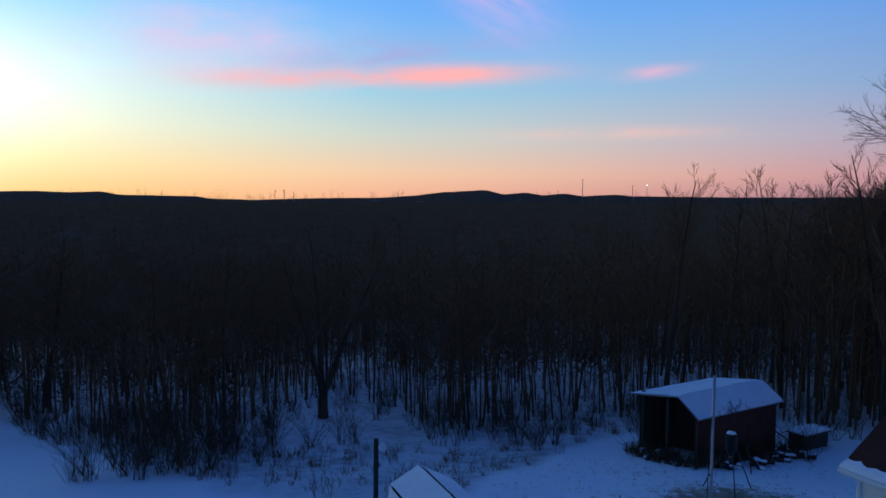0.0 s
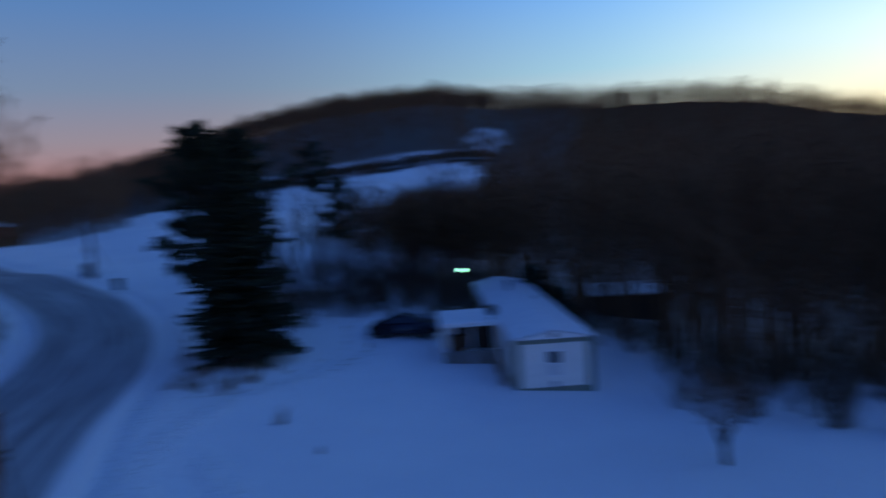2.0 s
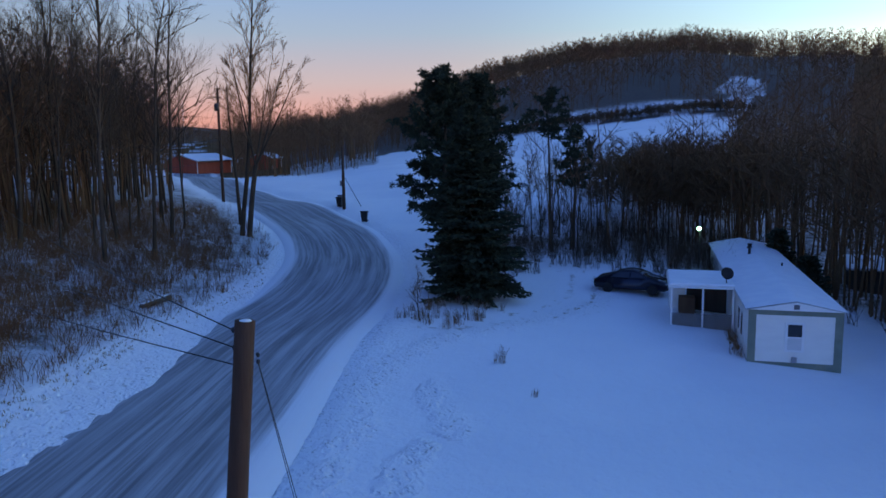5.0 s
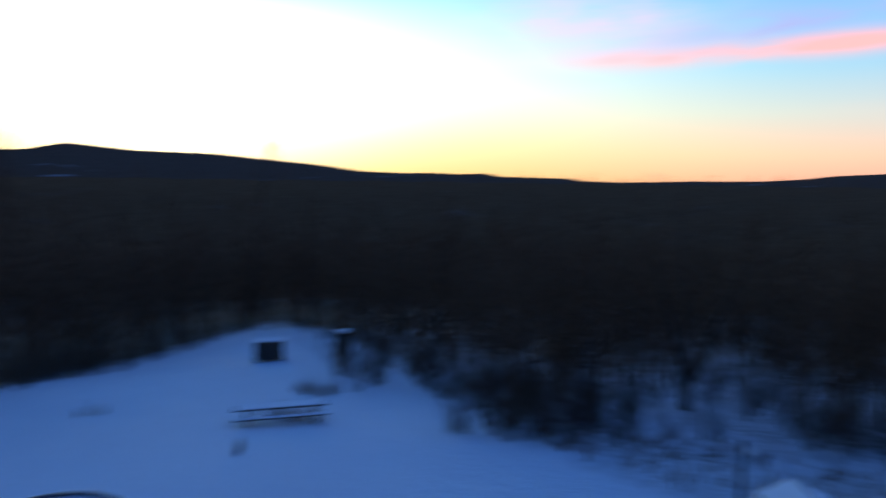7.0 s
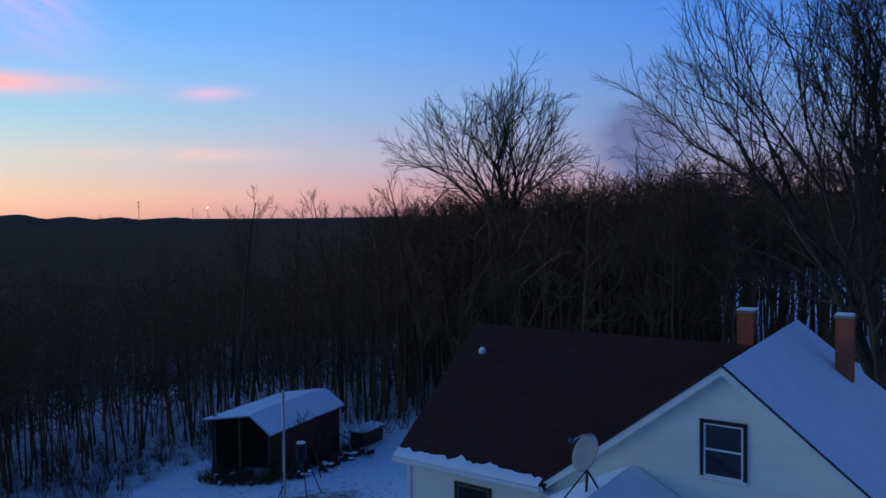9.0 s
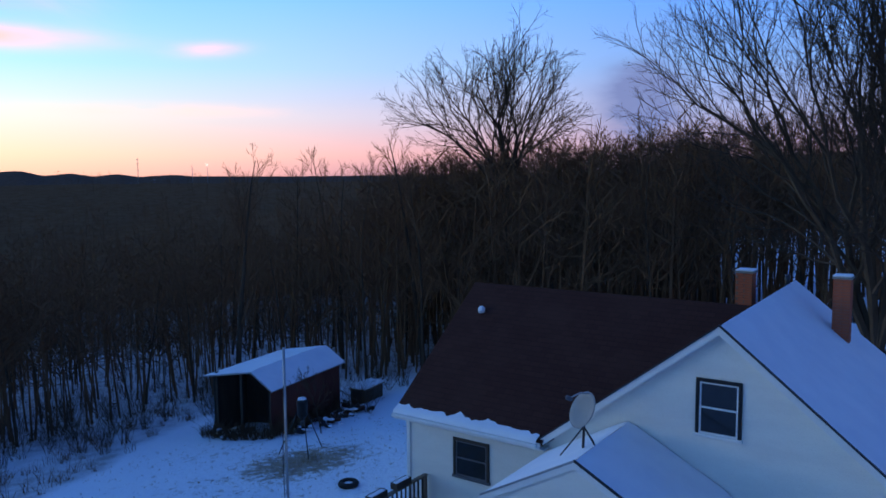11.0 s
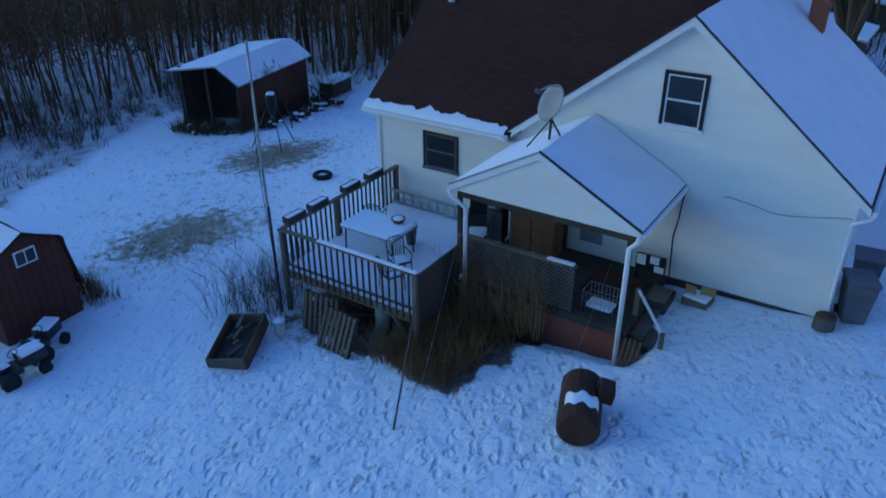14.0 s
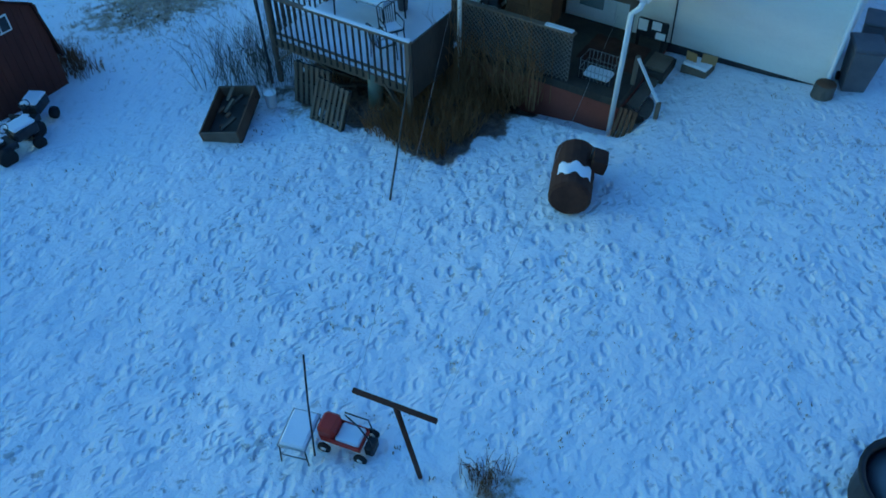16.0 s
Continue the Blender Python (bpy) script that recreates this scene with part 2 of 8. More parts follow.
GLASS = plain("dark_glass", (.015, .018, .022), (.03, .034, .04), 0.6, 0.08, relief=0.0, spec=0.6)
PANE_PALE = plain("curtained_glass", (.20, .25, .26), (.27, .32, .33), 1.5, 0.2, relief=0.0, spec=0.5)
CAR_PAINT = plain("dark_car_paint", (.012, .016, .030), (.018, .022, .040), 1.0, 0.25, 0.3, relief=0.0, spec=0.6)
RUBBER = plain("rubber", (.016, .016, .017), (.026, .026, .027), 4.0, 0.85, relief=0.3)


def roof_shingles():
    s = Shader("brown_shingles", 0.9, 0, 0.15)
    n = s.node("ShaderNodeTexBrick")
    n.inputs["Scale"].default_value = 1.0
    n.inputs["Brick Width"].default_value, n.inputs["Row Height"].default_value = 0.31, 0.14
    n.inputs["Mortar Size"].default_value = 0.008
    n.inputs["Color1"].default_value, n.inputs["Color2"].default_value = (.056, .021, .016, 1), (.068, .027, .020, 1)
    n.inputs["Mortar"].default_value = (.038, .016, .013, 1)
    s.t.links.new(s.co, n.inputs["Vector"])
    w = s.noise(0.8, 6)
    g = s.noise(90, 3)
    c = s.mix(s.math("MULTIPLY", s.step(w, 0.4, 0.75), 0.5), n.outputs["Color"], (.080, .036, .027))
    s.colour(c).bump(s.math("ADD", s.math("MULTIPLY", n.outputs["Fac"], -0.6), s.math("MULTIPLY", g, 0.5)), 0.5, 0.01)
    return s.m


SHINGLE = roof_shingles()


def ground_mat():
    """Trodden snow over grass; leaf litter and brush showing through under the woods."""
    s = Shader("snowy_ground", 0.8, 0, 0.2)
    woods, bare, trod = s.attr("woods"), s.attr("bare"), s.attr("trod")
    big, mid, fine = s.noise(0.12, 5), s.noise(1.3, 6), s.noise(7.0, 6)
    snow = s.mix(s.step(big, 0.3, 0.7), (.80, .82, .86), (.87, .88, .90))
    flecks = s.step(s.noise(3.6, 7, 0.7), 0.585, 0.64)
    snow = s.mix(s.math("MULTIPLY", flecks, s.math("MULTIPLY", s.math("MINIMUM", trod, 1.0), 0.6)), snow, (.20, .18, .15))
    litter = s.mix(s.step(fine, 0.35, 0.65), (.066, .045, .033), (.13, .090, .064))
    show = s.step(s.math("ADD", s.math("MULTIPLY", mid, 0.6), s.math("MULTIPLY", fine, 0.5)), 0.46, 0.66)
    c = s.mix(s.math("MINIMUM", s.math("MULTIPLY", woods, s.math("ADD", s.math("MULTIPLY", show, 0.52), 0.44)), 0.97), snow, litter)
    straw = s.mix(s.step(fine, 0.3, 0.7), (.19, .115, .060), (.42, .30, .17))
    c = s.mix(s.math("MULTIPLY", s.step(s.math("ADD", bare, s.math("MULTIPLY", s.math("SUBTRACT", s.noise(2.6, 8, 0.72), 0.5), 2.3)), 0.35, 0.75), 0.85), c, straw)
    c = s.mix(s.math("MULTIPLY", s.step(s.math("ADD", s.attr("soil"), s.math("MULTIPLY", s.math("SUBTRACT", fine, 0.5), 0.8)), 0.35, 0.7), 0.93), c, s.mix(s.step(fine, 0.35, 0.65), (.055, .029, .018), (.12, .066, .04)))
    flat = s.where(1, 1, 0.1)
    turn = s.node("ShaderNodeVectorRotate")
    turn.inputs["Angle"].default_value = 0.6
    s.t.links.new(s.co, turn.inputs["Vector"])
    boots = s.step(s.cells(1.0, s.where(4.4, 2.3, 0.1, turn.outputs[0])), 0.16, 0.40)
    paws = s.step(s.cells(1.0, s.where(4.2, 8.5, 0.1)), 0.14, 0.42)
    here = s.step(s.noise(0.9, 3, 0.6, flat), 0.40, 0.56)
    lump = s.noise(2.4, 4, 0.6, flat)
    dents = s.math("ADD", s.math("MULTIPLY", boots, 0.36), s.math("MULTIPLY", s.math("MULTIPLY", paws, here), 0.30))
    relief = s.math("ADD", s.math("MULTIPLY", dents, trod), s.math("ADD", s.math("MULTIPLY", lump, s.math("ADD", s.math("MULTIPLY", trod, 0.45), 0.5)), s.math("MULTIPLY", fine, 0.2)))
    s.colour(c).bump(relief, 0.9, 0.14)
    return s.m


def far_mat():
    """Bare hardwood canopy seen from far off, with snow in the clearings."""
    s = Shader("distant_woods", 1.0, 0, 0.0)
    n1, n2, n3 = s.noise(0.012, 6, 0.6), s.noise(0.12, 5), s.noise(0.004, 4, co=s.where(1, 0.5, 1))
    c = s.mix(s.step(n2, 0.3, 0.7), (.115, .068, .046), (.165, .108, .078))
    c = s.mix(s.math("MULTIPLY", s.step(s.math("MULTIPLY", n1, s.math("ADD", n3, 0.5)), 0.66, 0.74), 0.4), c, (.55, .57, .62))
    s.colour(c).bump(n2, 1.0, 4.0)
    return s.m


def canopy_mat():
    """Close bare canopy on the slopes: dark twigs over shaded litter."""
    s = Shader("woods_canopy", 1.0, 0, 0.0)
    n1, n2 = s.noise(0.25, 6, 0.6), s.noise(0.03, 5, 0.6)
    c = s.mix(s.step(n1, 0.3, 0.7), (.150, .072, .034), (.200, .105, .055))
    c = s.mix(s.math("MULTIPLY", s.step(n2, 0.6, 0.75), 0.10), c, (.4, .42, .46))
    s.colour(c)
    return s.m


def road_mat():
    s = Shader("packed_snow_road", 0.65, 0, 0.3)
    along = s.attr("across")
    wheel = s.math("ABSOLUTE", s.math("SUBTRACT", s.math("ABSOLUTE", s.math("SUBTRACT", s.math("ABSOLUTE", along), 1.55)), 0.45))
    co = s.node("ShaderNodeUVMap").outputs[0]
    streak = s.noise(1.0, 7, 0.6, s.where(5.0, 0.12, 1, co))
    wide = s.noise(0.5, 5, 0.55, s.where(1.3, 0.18, 1, co))
    c = s.mix(s.step(streak, 0.34, 0.66), (.19, .19, .205), (.40, .41, .44))
    c = s.mix(s.math("MULTIPLY", s.step(wide, 0.45, 0.7), 0.55), c, (.48, .50, .54))
    c = s.mix(s.math("MULTIPLY", s.step(wheel, 0.42, 0.10), 0.32), c, (.11, .11, .12))
    c = s.mix(s.step(s.math("ADD", s.math("ABSOLUTE", along), s.math("MULTIPLY", streak, 0.7)), 3.55, 4.25), c, (.78, .80, .84))
    s.colour(c).bump(streak, 0.4, 0.03)
    return s.m


GROUND, FAR, ROAD, CANOPY = ground_mat(), far_mat(), road_mat(), canopy_mat()


# ---- building helpers ----
def mesh_of(name, verts, faces, material, smooth=False):
    me = bpy.data.meshes.new(name)
    me.from_pydata([tuple(v) for v in verts], [], faces)
    me.materials.append(material)
    if smooth:
        me.polygons.foreach_set("use_smooth", [True] * len(me.polygons))
    return me


def from_bm(name, bm, material, smooth=False):
    me = bpy.data.meshes.new(name)
    bmesh.ops.recalc_face_normals(bm, faces=bm.faces)
    bm.to_mesh(me)
    bm.free()
    me.materials.append(material)
    if smooth:
        me.polygons.foreach_set("use_smooth", [True] * len(me.polygons))
    return me


def part(name, me, parent, label="", m=None):
    """Links a mesh as one object under a thing or a part."""
    if isinstance(me, bmesh.types.BMesh):
        raise TypeError(name)
    ob = new(name, me)
    ob.parent = parent
    if m is not None:
        ob.matrix_local = m
    if label:
        tagged(ob, label)
    return ob


def thing(name, m, label, category, group="", kind=""):
    ob = new(name)
    ob.empty_display_size = 0.2
    ob.matrix_world = m
    return tagged(ob, label, category, group, kind)


def add_box(bm, x0, x1, y0, y1, z0, z1, bevel=0.0, m=None):
    r = bmesh.ops.create_cube(bm, size=1.0)
    vs = r["verts"]
    for v in vs:
        v.co = Vector((x0 + (v.co.x + .5) * (x1 - x0), y0 + (v.co.y + .5) * (y1 - y0), z0 + (v.co.z + .5) * (z1 - z0)))
    if bevel > 0:
        es = list({e for v in vs for e in v.link_edges})
        r = bmesh.ops.bevel(bm, geom=es, offset=bevel, segments=1, affect="EDGES")
        vs = list({v for f in r["faces"] for v in f.verts} | {v for v in vs if v.is_valid})
    if m is not None:
        bmesh.ops.transform(bm, matrix=m, verts=[v for v in vs if v.is_valid])
    return vs


def box(name, material, x0, x1, y0, y1, z0, z1, bevel=0.01, m=None):
    bm = bmesh.new()
    add_box(bm, x0, x1, y0, y1, z0, z1, bevel, m)
    return from_bm(name, bm, material)


def beam(name, material, a, b, w, h=None, bevel=0.006):
    """A squared timber from a to b."""
    a, b = Vector(a), Vector(b)
    h = h or w
    length = (b - a).length
    q = (b - a).to_track_quat("Z", "Y").to_matrix().to_4x4()
    bm = bmesh.new()
    add_box(bm, -w / 2, w / 2, -h / 2, h / 2, 0, length, bevel, Matrix.Translation(a) @ q)
    return from_bm(name, bm, material)


def ring(p, d, r, sides, turn=0.0):
    d = d.normalized()
    s = d.orthogonal().normalized()
    t = d.cross(s)
    return [p + r * (math.cos(turn + 2 * math.pi * k / sides) * s + math.sin(turn + 2 * math.pi * k / sides) * t) for k in range(sides)]


def tube_into(V, F, pts, radii, sides, cap=False):
    """A tapering tube along points; a zero last radius makes it run out in a tip."""
    base = len(V)
    n = len(pts)
    tip = radii[-1] <= 1e-6
    ref = None
    for i, p in enumerate(pts):
        d = (pts[min(i + 1, n - 1)] - pts[max(i - 1, 0)]).normalized()
        if ref is None:
            ref = d.orthogonal().normalized()
        else:
            ref = (ref - d * ref.dot(d))
            ref = ref.normalized() if ref.length > 1e-6 else d.orthogonal().normalized()
        t = d.cross(ref)
        if tip and i == n - 1:
            V.append(p)
        else:
            for k in range(sides):
                a = 2 * math.pi * k / sides
                V.append(p + radii[i] * (math.cos(a) * ref + math.sin(a) * t))
    for i in range(n - 1):
        for k in range(sides):
            a, b = base + i * sides + k, base + i * sides + (k + 1) % sides
            if tip and i == n - 2:
                F.append((a, b, base + (n - 1) * sides))
            else:
                F.append((a, b, b + sides, a + sides))
    if cap:
        F.append(tuple(base + k for k in range(sides))[::-1])
        if not tip:
            F.append(tuple(base + (n - 1) * sides + k for k in range(sides)))


def pipe(name, material, pts, r, sides=10, r2=None):
    V, F = [], []
    pts = [Vector(p) for p in pts]
    n = len(pts)
    radii = [r + ((r2 if r2 is not None else r) - r) * i / (n - 1) for i in range(n)]
    tube_into(V, F, pts, radii, sides, True)
    return mesh_of(name, V, F, material, True)


def lathe(name, material, profile, sides=16, m=None, closed=True):
    """Turned round z from (radius, height) pairs."""
    V, F = [], []
    for r, z in profile:
        for k in range(sides):
            a = 2 * math.pi * k / sides
            V.append(Vector((r * math.cos(a), r * math.sin(a), z)))
    for i in range(len(profile) - 1):
        for k in range(sides):
            a, b = i * sides + k, i * sides + (k + 1) % sides
            F.append((a, b, b + sides, a + sides))
    if closed:
        F.append(tuple(range(sides))[::-1])
        F.append(tuple((len(profile) - 1) * sides + k for k in range(sides)))
    if m is not None:
        V = [m @ v for v in V]
    return mesh_of(name, V, F, material, True)


def slab(name, material, corners, thick, drop=None):
    """A flat plate under a polygon of top corners."""
    c = [Vector(p) for p in corners]
    nrm = (c[1] - c[0]).cross(c[2] - c[0]).normalized()
    off = Vector(drop) if drop else -nrm * thick
    n = len(c)
    V = c + [p + off for p in c]
    F = [tuple(range(n)), tuple(range(2 * n - 1, n - 1, -1))] + [(k, n + k, n + (k + 1) % n, (k + 1) % n) for k in range(n)]
    bm = bmesh.new()
    vs = [bm.verts.new(v) for v in V]
    for f in F:
        bm.faces.new([vs[k] for k in f])
    return from_bm(name, bm, material)


# ---- lie of the land: heights (m) by bearing and distance ----
AZ = [-155, -137, -120, -105, -90, -60, -38, 0, 30, 55, 80]
DIST = [16, 30, 45, 70, 120, 250, 500, 1200, 3000]
LAND = [
    [-.3, 1.2, 2.2, 4.6, 6, 6, 8, 0, 0],
    [-.3, -.2, .3, 1.6, 3.6, 2.0, 6, 0, 0],
    [-.3, -.3, .1, 2.0, 5, 12, 14, 0, 0],
    [-.3, -.8, -.5, .6, 4, 22, 26, 0, 0],
    [-.3, -1.1, -1.9, -3, -1, 17, 24, 0, 0],
    [-.3, -1.0, -2.3, -6, -9, -9, -10, -10, -5],
    [-.5, -1.2, -2.6, -4.6, -10.5, -20, -30, -30, -10],
    [-1.2, -2.0, -4.2, -6.6, -10.5, -19, -34, -42, -20],
    [-.9, -1.4, -3.0, -5.6, -8.5, -14, -24, -30, -15],
    [-.05, -.2, -1.2, -3, -5, 0, 6, 5, 0],
    [.35, .4, .3, 0, 0, 5, 10, 8, 5],
]
# the two skylines, as bearing and degrees above the eye: the wooded hill near by, and the far hills
NEAR_RIDGE = [(-165, .5), (-141, .2), (-131, .8), (-125, 2.2), (-119, 3.9), (-113, 5.1), (-105, 5.6), (-100, 4.9), (-98, 4.9), (-92, 4.5), (-87, 4.6), (-82, 4.3), (-76, 3.1), (-68, 2.0), (-60, -.2)]
FAR_RIDGE = [(-165, .9), (-141, 1.4), (-132, .6), (-75, .8), (-68, 1.2), (-57, 1.6), (-54.5, 2.1), (-50, 1.7), (-44.7, 1.6), (-37, .95), (-34, .55), (-30.7, .45), (-28.7, .5), (-26.7, .42), (-24.5, .5), (-23.5, .28), (-18.2, .2), (-17.4, .04), (-14.2, -.04), (-9.6, .1), (-4.5, .17), (-1.9, .35), (-.2, .57), (1.5, .66), (3.3, .76), (4.6, .42), (6.3, .59), (7.6, .36), (9.25, .52), (10.5, .31), (13, .44), (14.2, .32), (21.3, .25), (42, .3), (50, .9), (54, 1.3), (80, 1.5)]
NA, ND = 360, 200
DLOG0, DLOG1 = math.log(4.0), math.log(4600.0)


def land_grid():
    az = np.array([-205.0 - 25] + AZ + [205.0 - 25 + 0])
    z = np.array([LAND[-1]] + LAND + [LAND[-1]], float)
    z[0] = z[-1] = np.array([-.1, .2, .8, 2, 3, 5, 10, 15, 22])
    ld = np.array([DLOG0] + [math.log(d) for d in DIST] + [DLOG1])
    z = np.concatenate([z[:, :1] * 0.2, z, z[:, -1:]], 1)
    ga = np.arange(NA) * 360.0 / NA - 180.0
    gd = np.linspace(DLOG0, DLOG1, ND)
    rows = np.array([np.interp(gd, ld, r) for r in z])
    g = np.array([np.interp(ga, az, rows[:, k]) for k in range(ND)]).T
    for _ in range(6):
        g = (np.roll(g, 2, 0) + np.roll(g, -2, 0) + 2 * g) / 4
        p = np.pad(g, ((0, 0), (1, 1)), "edge")
        g = (p[:, :-2] + p[:, 2:] + 2 * g) / 4
    return g


GRID = land_grid()


def land(x, y):
    """Smooth height of the ground at a place."""
    x, y = np.asarray(x, float), np.asarray(y, float)
    d = np.maximum(np.hypot(x, y), 0.01)
    a = (np.degrees(np.arctan2(x, y)) + 180.0) % 360.0 * NA / 360.0
    l = np.clip((np.log(d) - DLOG0) / (DLOG1 - DLOG0) * (ND - 1), 0, ND - 1.001)
    i, j = np.floor(a).astype(int) % NA, np.floor(l).astype(int)
    fa, fl = a - np.floor(a), l - j
    i2 = (i + 1) % NA
    z = (GRID[i, j] * (1 - fa) + GRID[i2, j] * fa) * (1 - fl) + (GRID[i, j + 1] * (1 - fa) + GRID[i2, j + 1] * fa) * fl
    z = z * np.clip(d / 8.0, 0, 1) ** 1.0
    az = np.degrees(np.arctan2(x, y))
    for ridge, dist, wide in ((NEAR_RIDGE, 470.0, .42), (FAR_RIDGE, 2600.0, .35)):
        el = np.interp(az, [a_ for a_, _ in ridge], [e_ for _, e_ in ridge])
        crest = 9.4 + dist * np.tan(np.radians(el))
        t = np.clip(1 - np.abs(np.log(d / dist)) / (2.2 * wide), 0, 1)
        t = t * t * (3 - 2 * t)
        z = np.where(d > 120, np.maximum(z, z + (crest - z) * t), z)
    roll = np.clip((d - 25) / 60, 0, 1)
    return z + roll * (0.5 * np.sin(x / 9.0 + 1) * np.cos(y / 11.0) + 0.25 * np.sin(x / 3.7) * np.sin(y / 4.4 + 2))


ROAD_LINE = [(95, 40), (60, 21), (30, 4.4), (8, -8.0), (-12.0, -19.0), (-23.9, -25.7), (-37.0, -32.0), (-48.0, -41.0), (-57.0, -53.2), (-66, -70), (-79, -92), (-96, -118), (-125, -150), (-170, -190)]


def smooth_line(pts, step=1.0):
    p = np.array(pts, float)
    out = []
    for i in range(len(p) - 1):
        a, b, c, d = p[max(i - 1, 0)], p[i], p[i + 1], p[min(i + 2, len(p) - 1)]
        n = max(2, int(np.hypot(*(c - b)) / step))
        for k in range(n):
            t = k / n
            out.append(0.5 * (2 * b + (c - a) * t + (2 * a - 5 * b + 4 * c - d) * t * t + (3 * b - a - 3 * c + d) * t ** 3))
    out.append(p[-1])
    return np.array(out)


RLINE = smooth_line(ROAD_LINE)


def road_gap(x, y):
    """Distance from the road's centre line."""
    x, y = np.atleast_1d(x), np.atleast_1d(y)
    if x.size == 1:
        return np.sqrt(((RLINE[::2] - (x[0], y[0])) ** 2).sum(1).min()).reshape(1)
    best = np.full(x.shape, 1e9)
    for px, py in RLINE[::2]:
        best = np.minimum(best, (x - px) ** 2 + (y - py) ** 2)
    return np.sqrt(best)


def height(x, y):
    return float(land(x, y))


def lay(x, y, rz=0.0, lift=0.0):
    return pose(x, y, height(x, y) + lift, 0, 0, rz)


# where the woods begin, by bearing
EDGE = [(-180, 50), (-156, 52), (-149, 66), (-144, 84), (-141, 100), (-136, 190), (-127, 165), (-122, 54), (-112, 60), (-100, 60), (-92, 52), (-84, 40), (-67, 45), (-52, 58), (-41, 78), (-36, 66), (-30, 47), (-22, 37), (-14, 40), (-9, 56), (-5, 50), (0, 41), (12, 46), (20, 48), (32, 44), (45, 42), (60, 46), (75, 60), (120, 50), (180, 40)]


# where the clean snow of the yard ends, by bearing
ROUGH = [(-32, 48), (-28.5, 41), (-22.4, 32), (-16.5, 29), (-13, 28), (-8, 27), (0, 27), (3, 28.5), (7.4, 32.7), (11.7, 38.7), (15, 42)]


def edge(az):
    return np.interp(az, [a for a, _ in EDGE], [d for _, d in EDGE])


def bearing(x, y):
    return np.degrees(np.arctan2(x, y))


def value_noise(x, y, scale, seed):
    """Smooth lattice noise, 0 to 1."""
    tab = np.random.default_rng(seed).random((256, 256))
    u, v = x / scale, y / scale
    i, j = np.floor(u).astype(int), np.floor(v).astype(int)
    fu, fv = u - i, v - j
    fu, fv = fu * fu * (3 - 2 * fu), fv * fv * (3 - 2 * fv)
    a, b_, c, d = tab[i % 256, j % 256], tab[(i + 1) % 256, j % 256], tab[i % 256, (j + 1) % 256], tab[(i + 1) % 256, (j + 1) % 256]
    return (a * (1 - fu) + b_ * fu) * (1 - fv) + (c * (1 - fu) + d * fu) * fv


def segment_gap(X, Y, pts):
    best = np.full(X.shape, 1e9)
    for (ax, ay), (bx, by) in zip(pts[:-1], pts[1:]):
        dx, dy = bx - ax, by - ay
        t = np.clip(((X - ax) * dx + (Y - ay) * dy) / (dx * dx + dy * dy), 0, 1)
        best = np.minimum(best, np.hypot(X - ax - t * dx, Y - ay - t * dy))
    return best


DRIVE = [(-30.5, -24.8), (-33.0, -20.0), (-37.5, -17.4), (-42.5, -17.0), (-48.0, -19.0), (-55.0, -27.0)]
WAYS = [[(-15.2, -13.1), (-17.0, -15.5), (-19.2, -15.4), (-22.2, -18.4), (-26.1, -18.9)], [(-15.9, -17.1), (-18.9, -18.8), (-24.0, -21.5), (-32.2, -23.7)], [(-13.0, -9.5), (-17.0, -12.5), (-20.9, -12.8), (-24.0, -16.0)]]
FOOTPATH = [(-20.0, -17.6), (-26.5, -19.2), (-31.0, -19.0), (-36.0, -17.0), (-43.0, -15.5)]


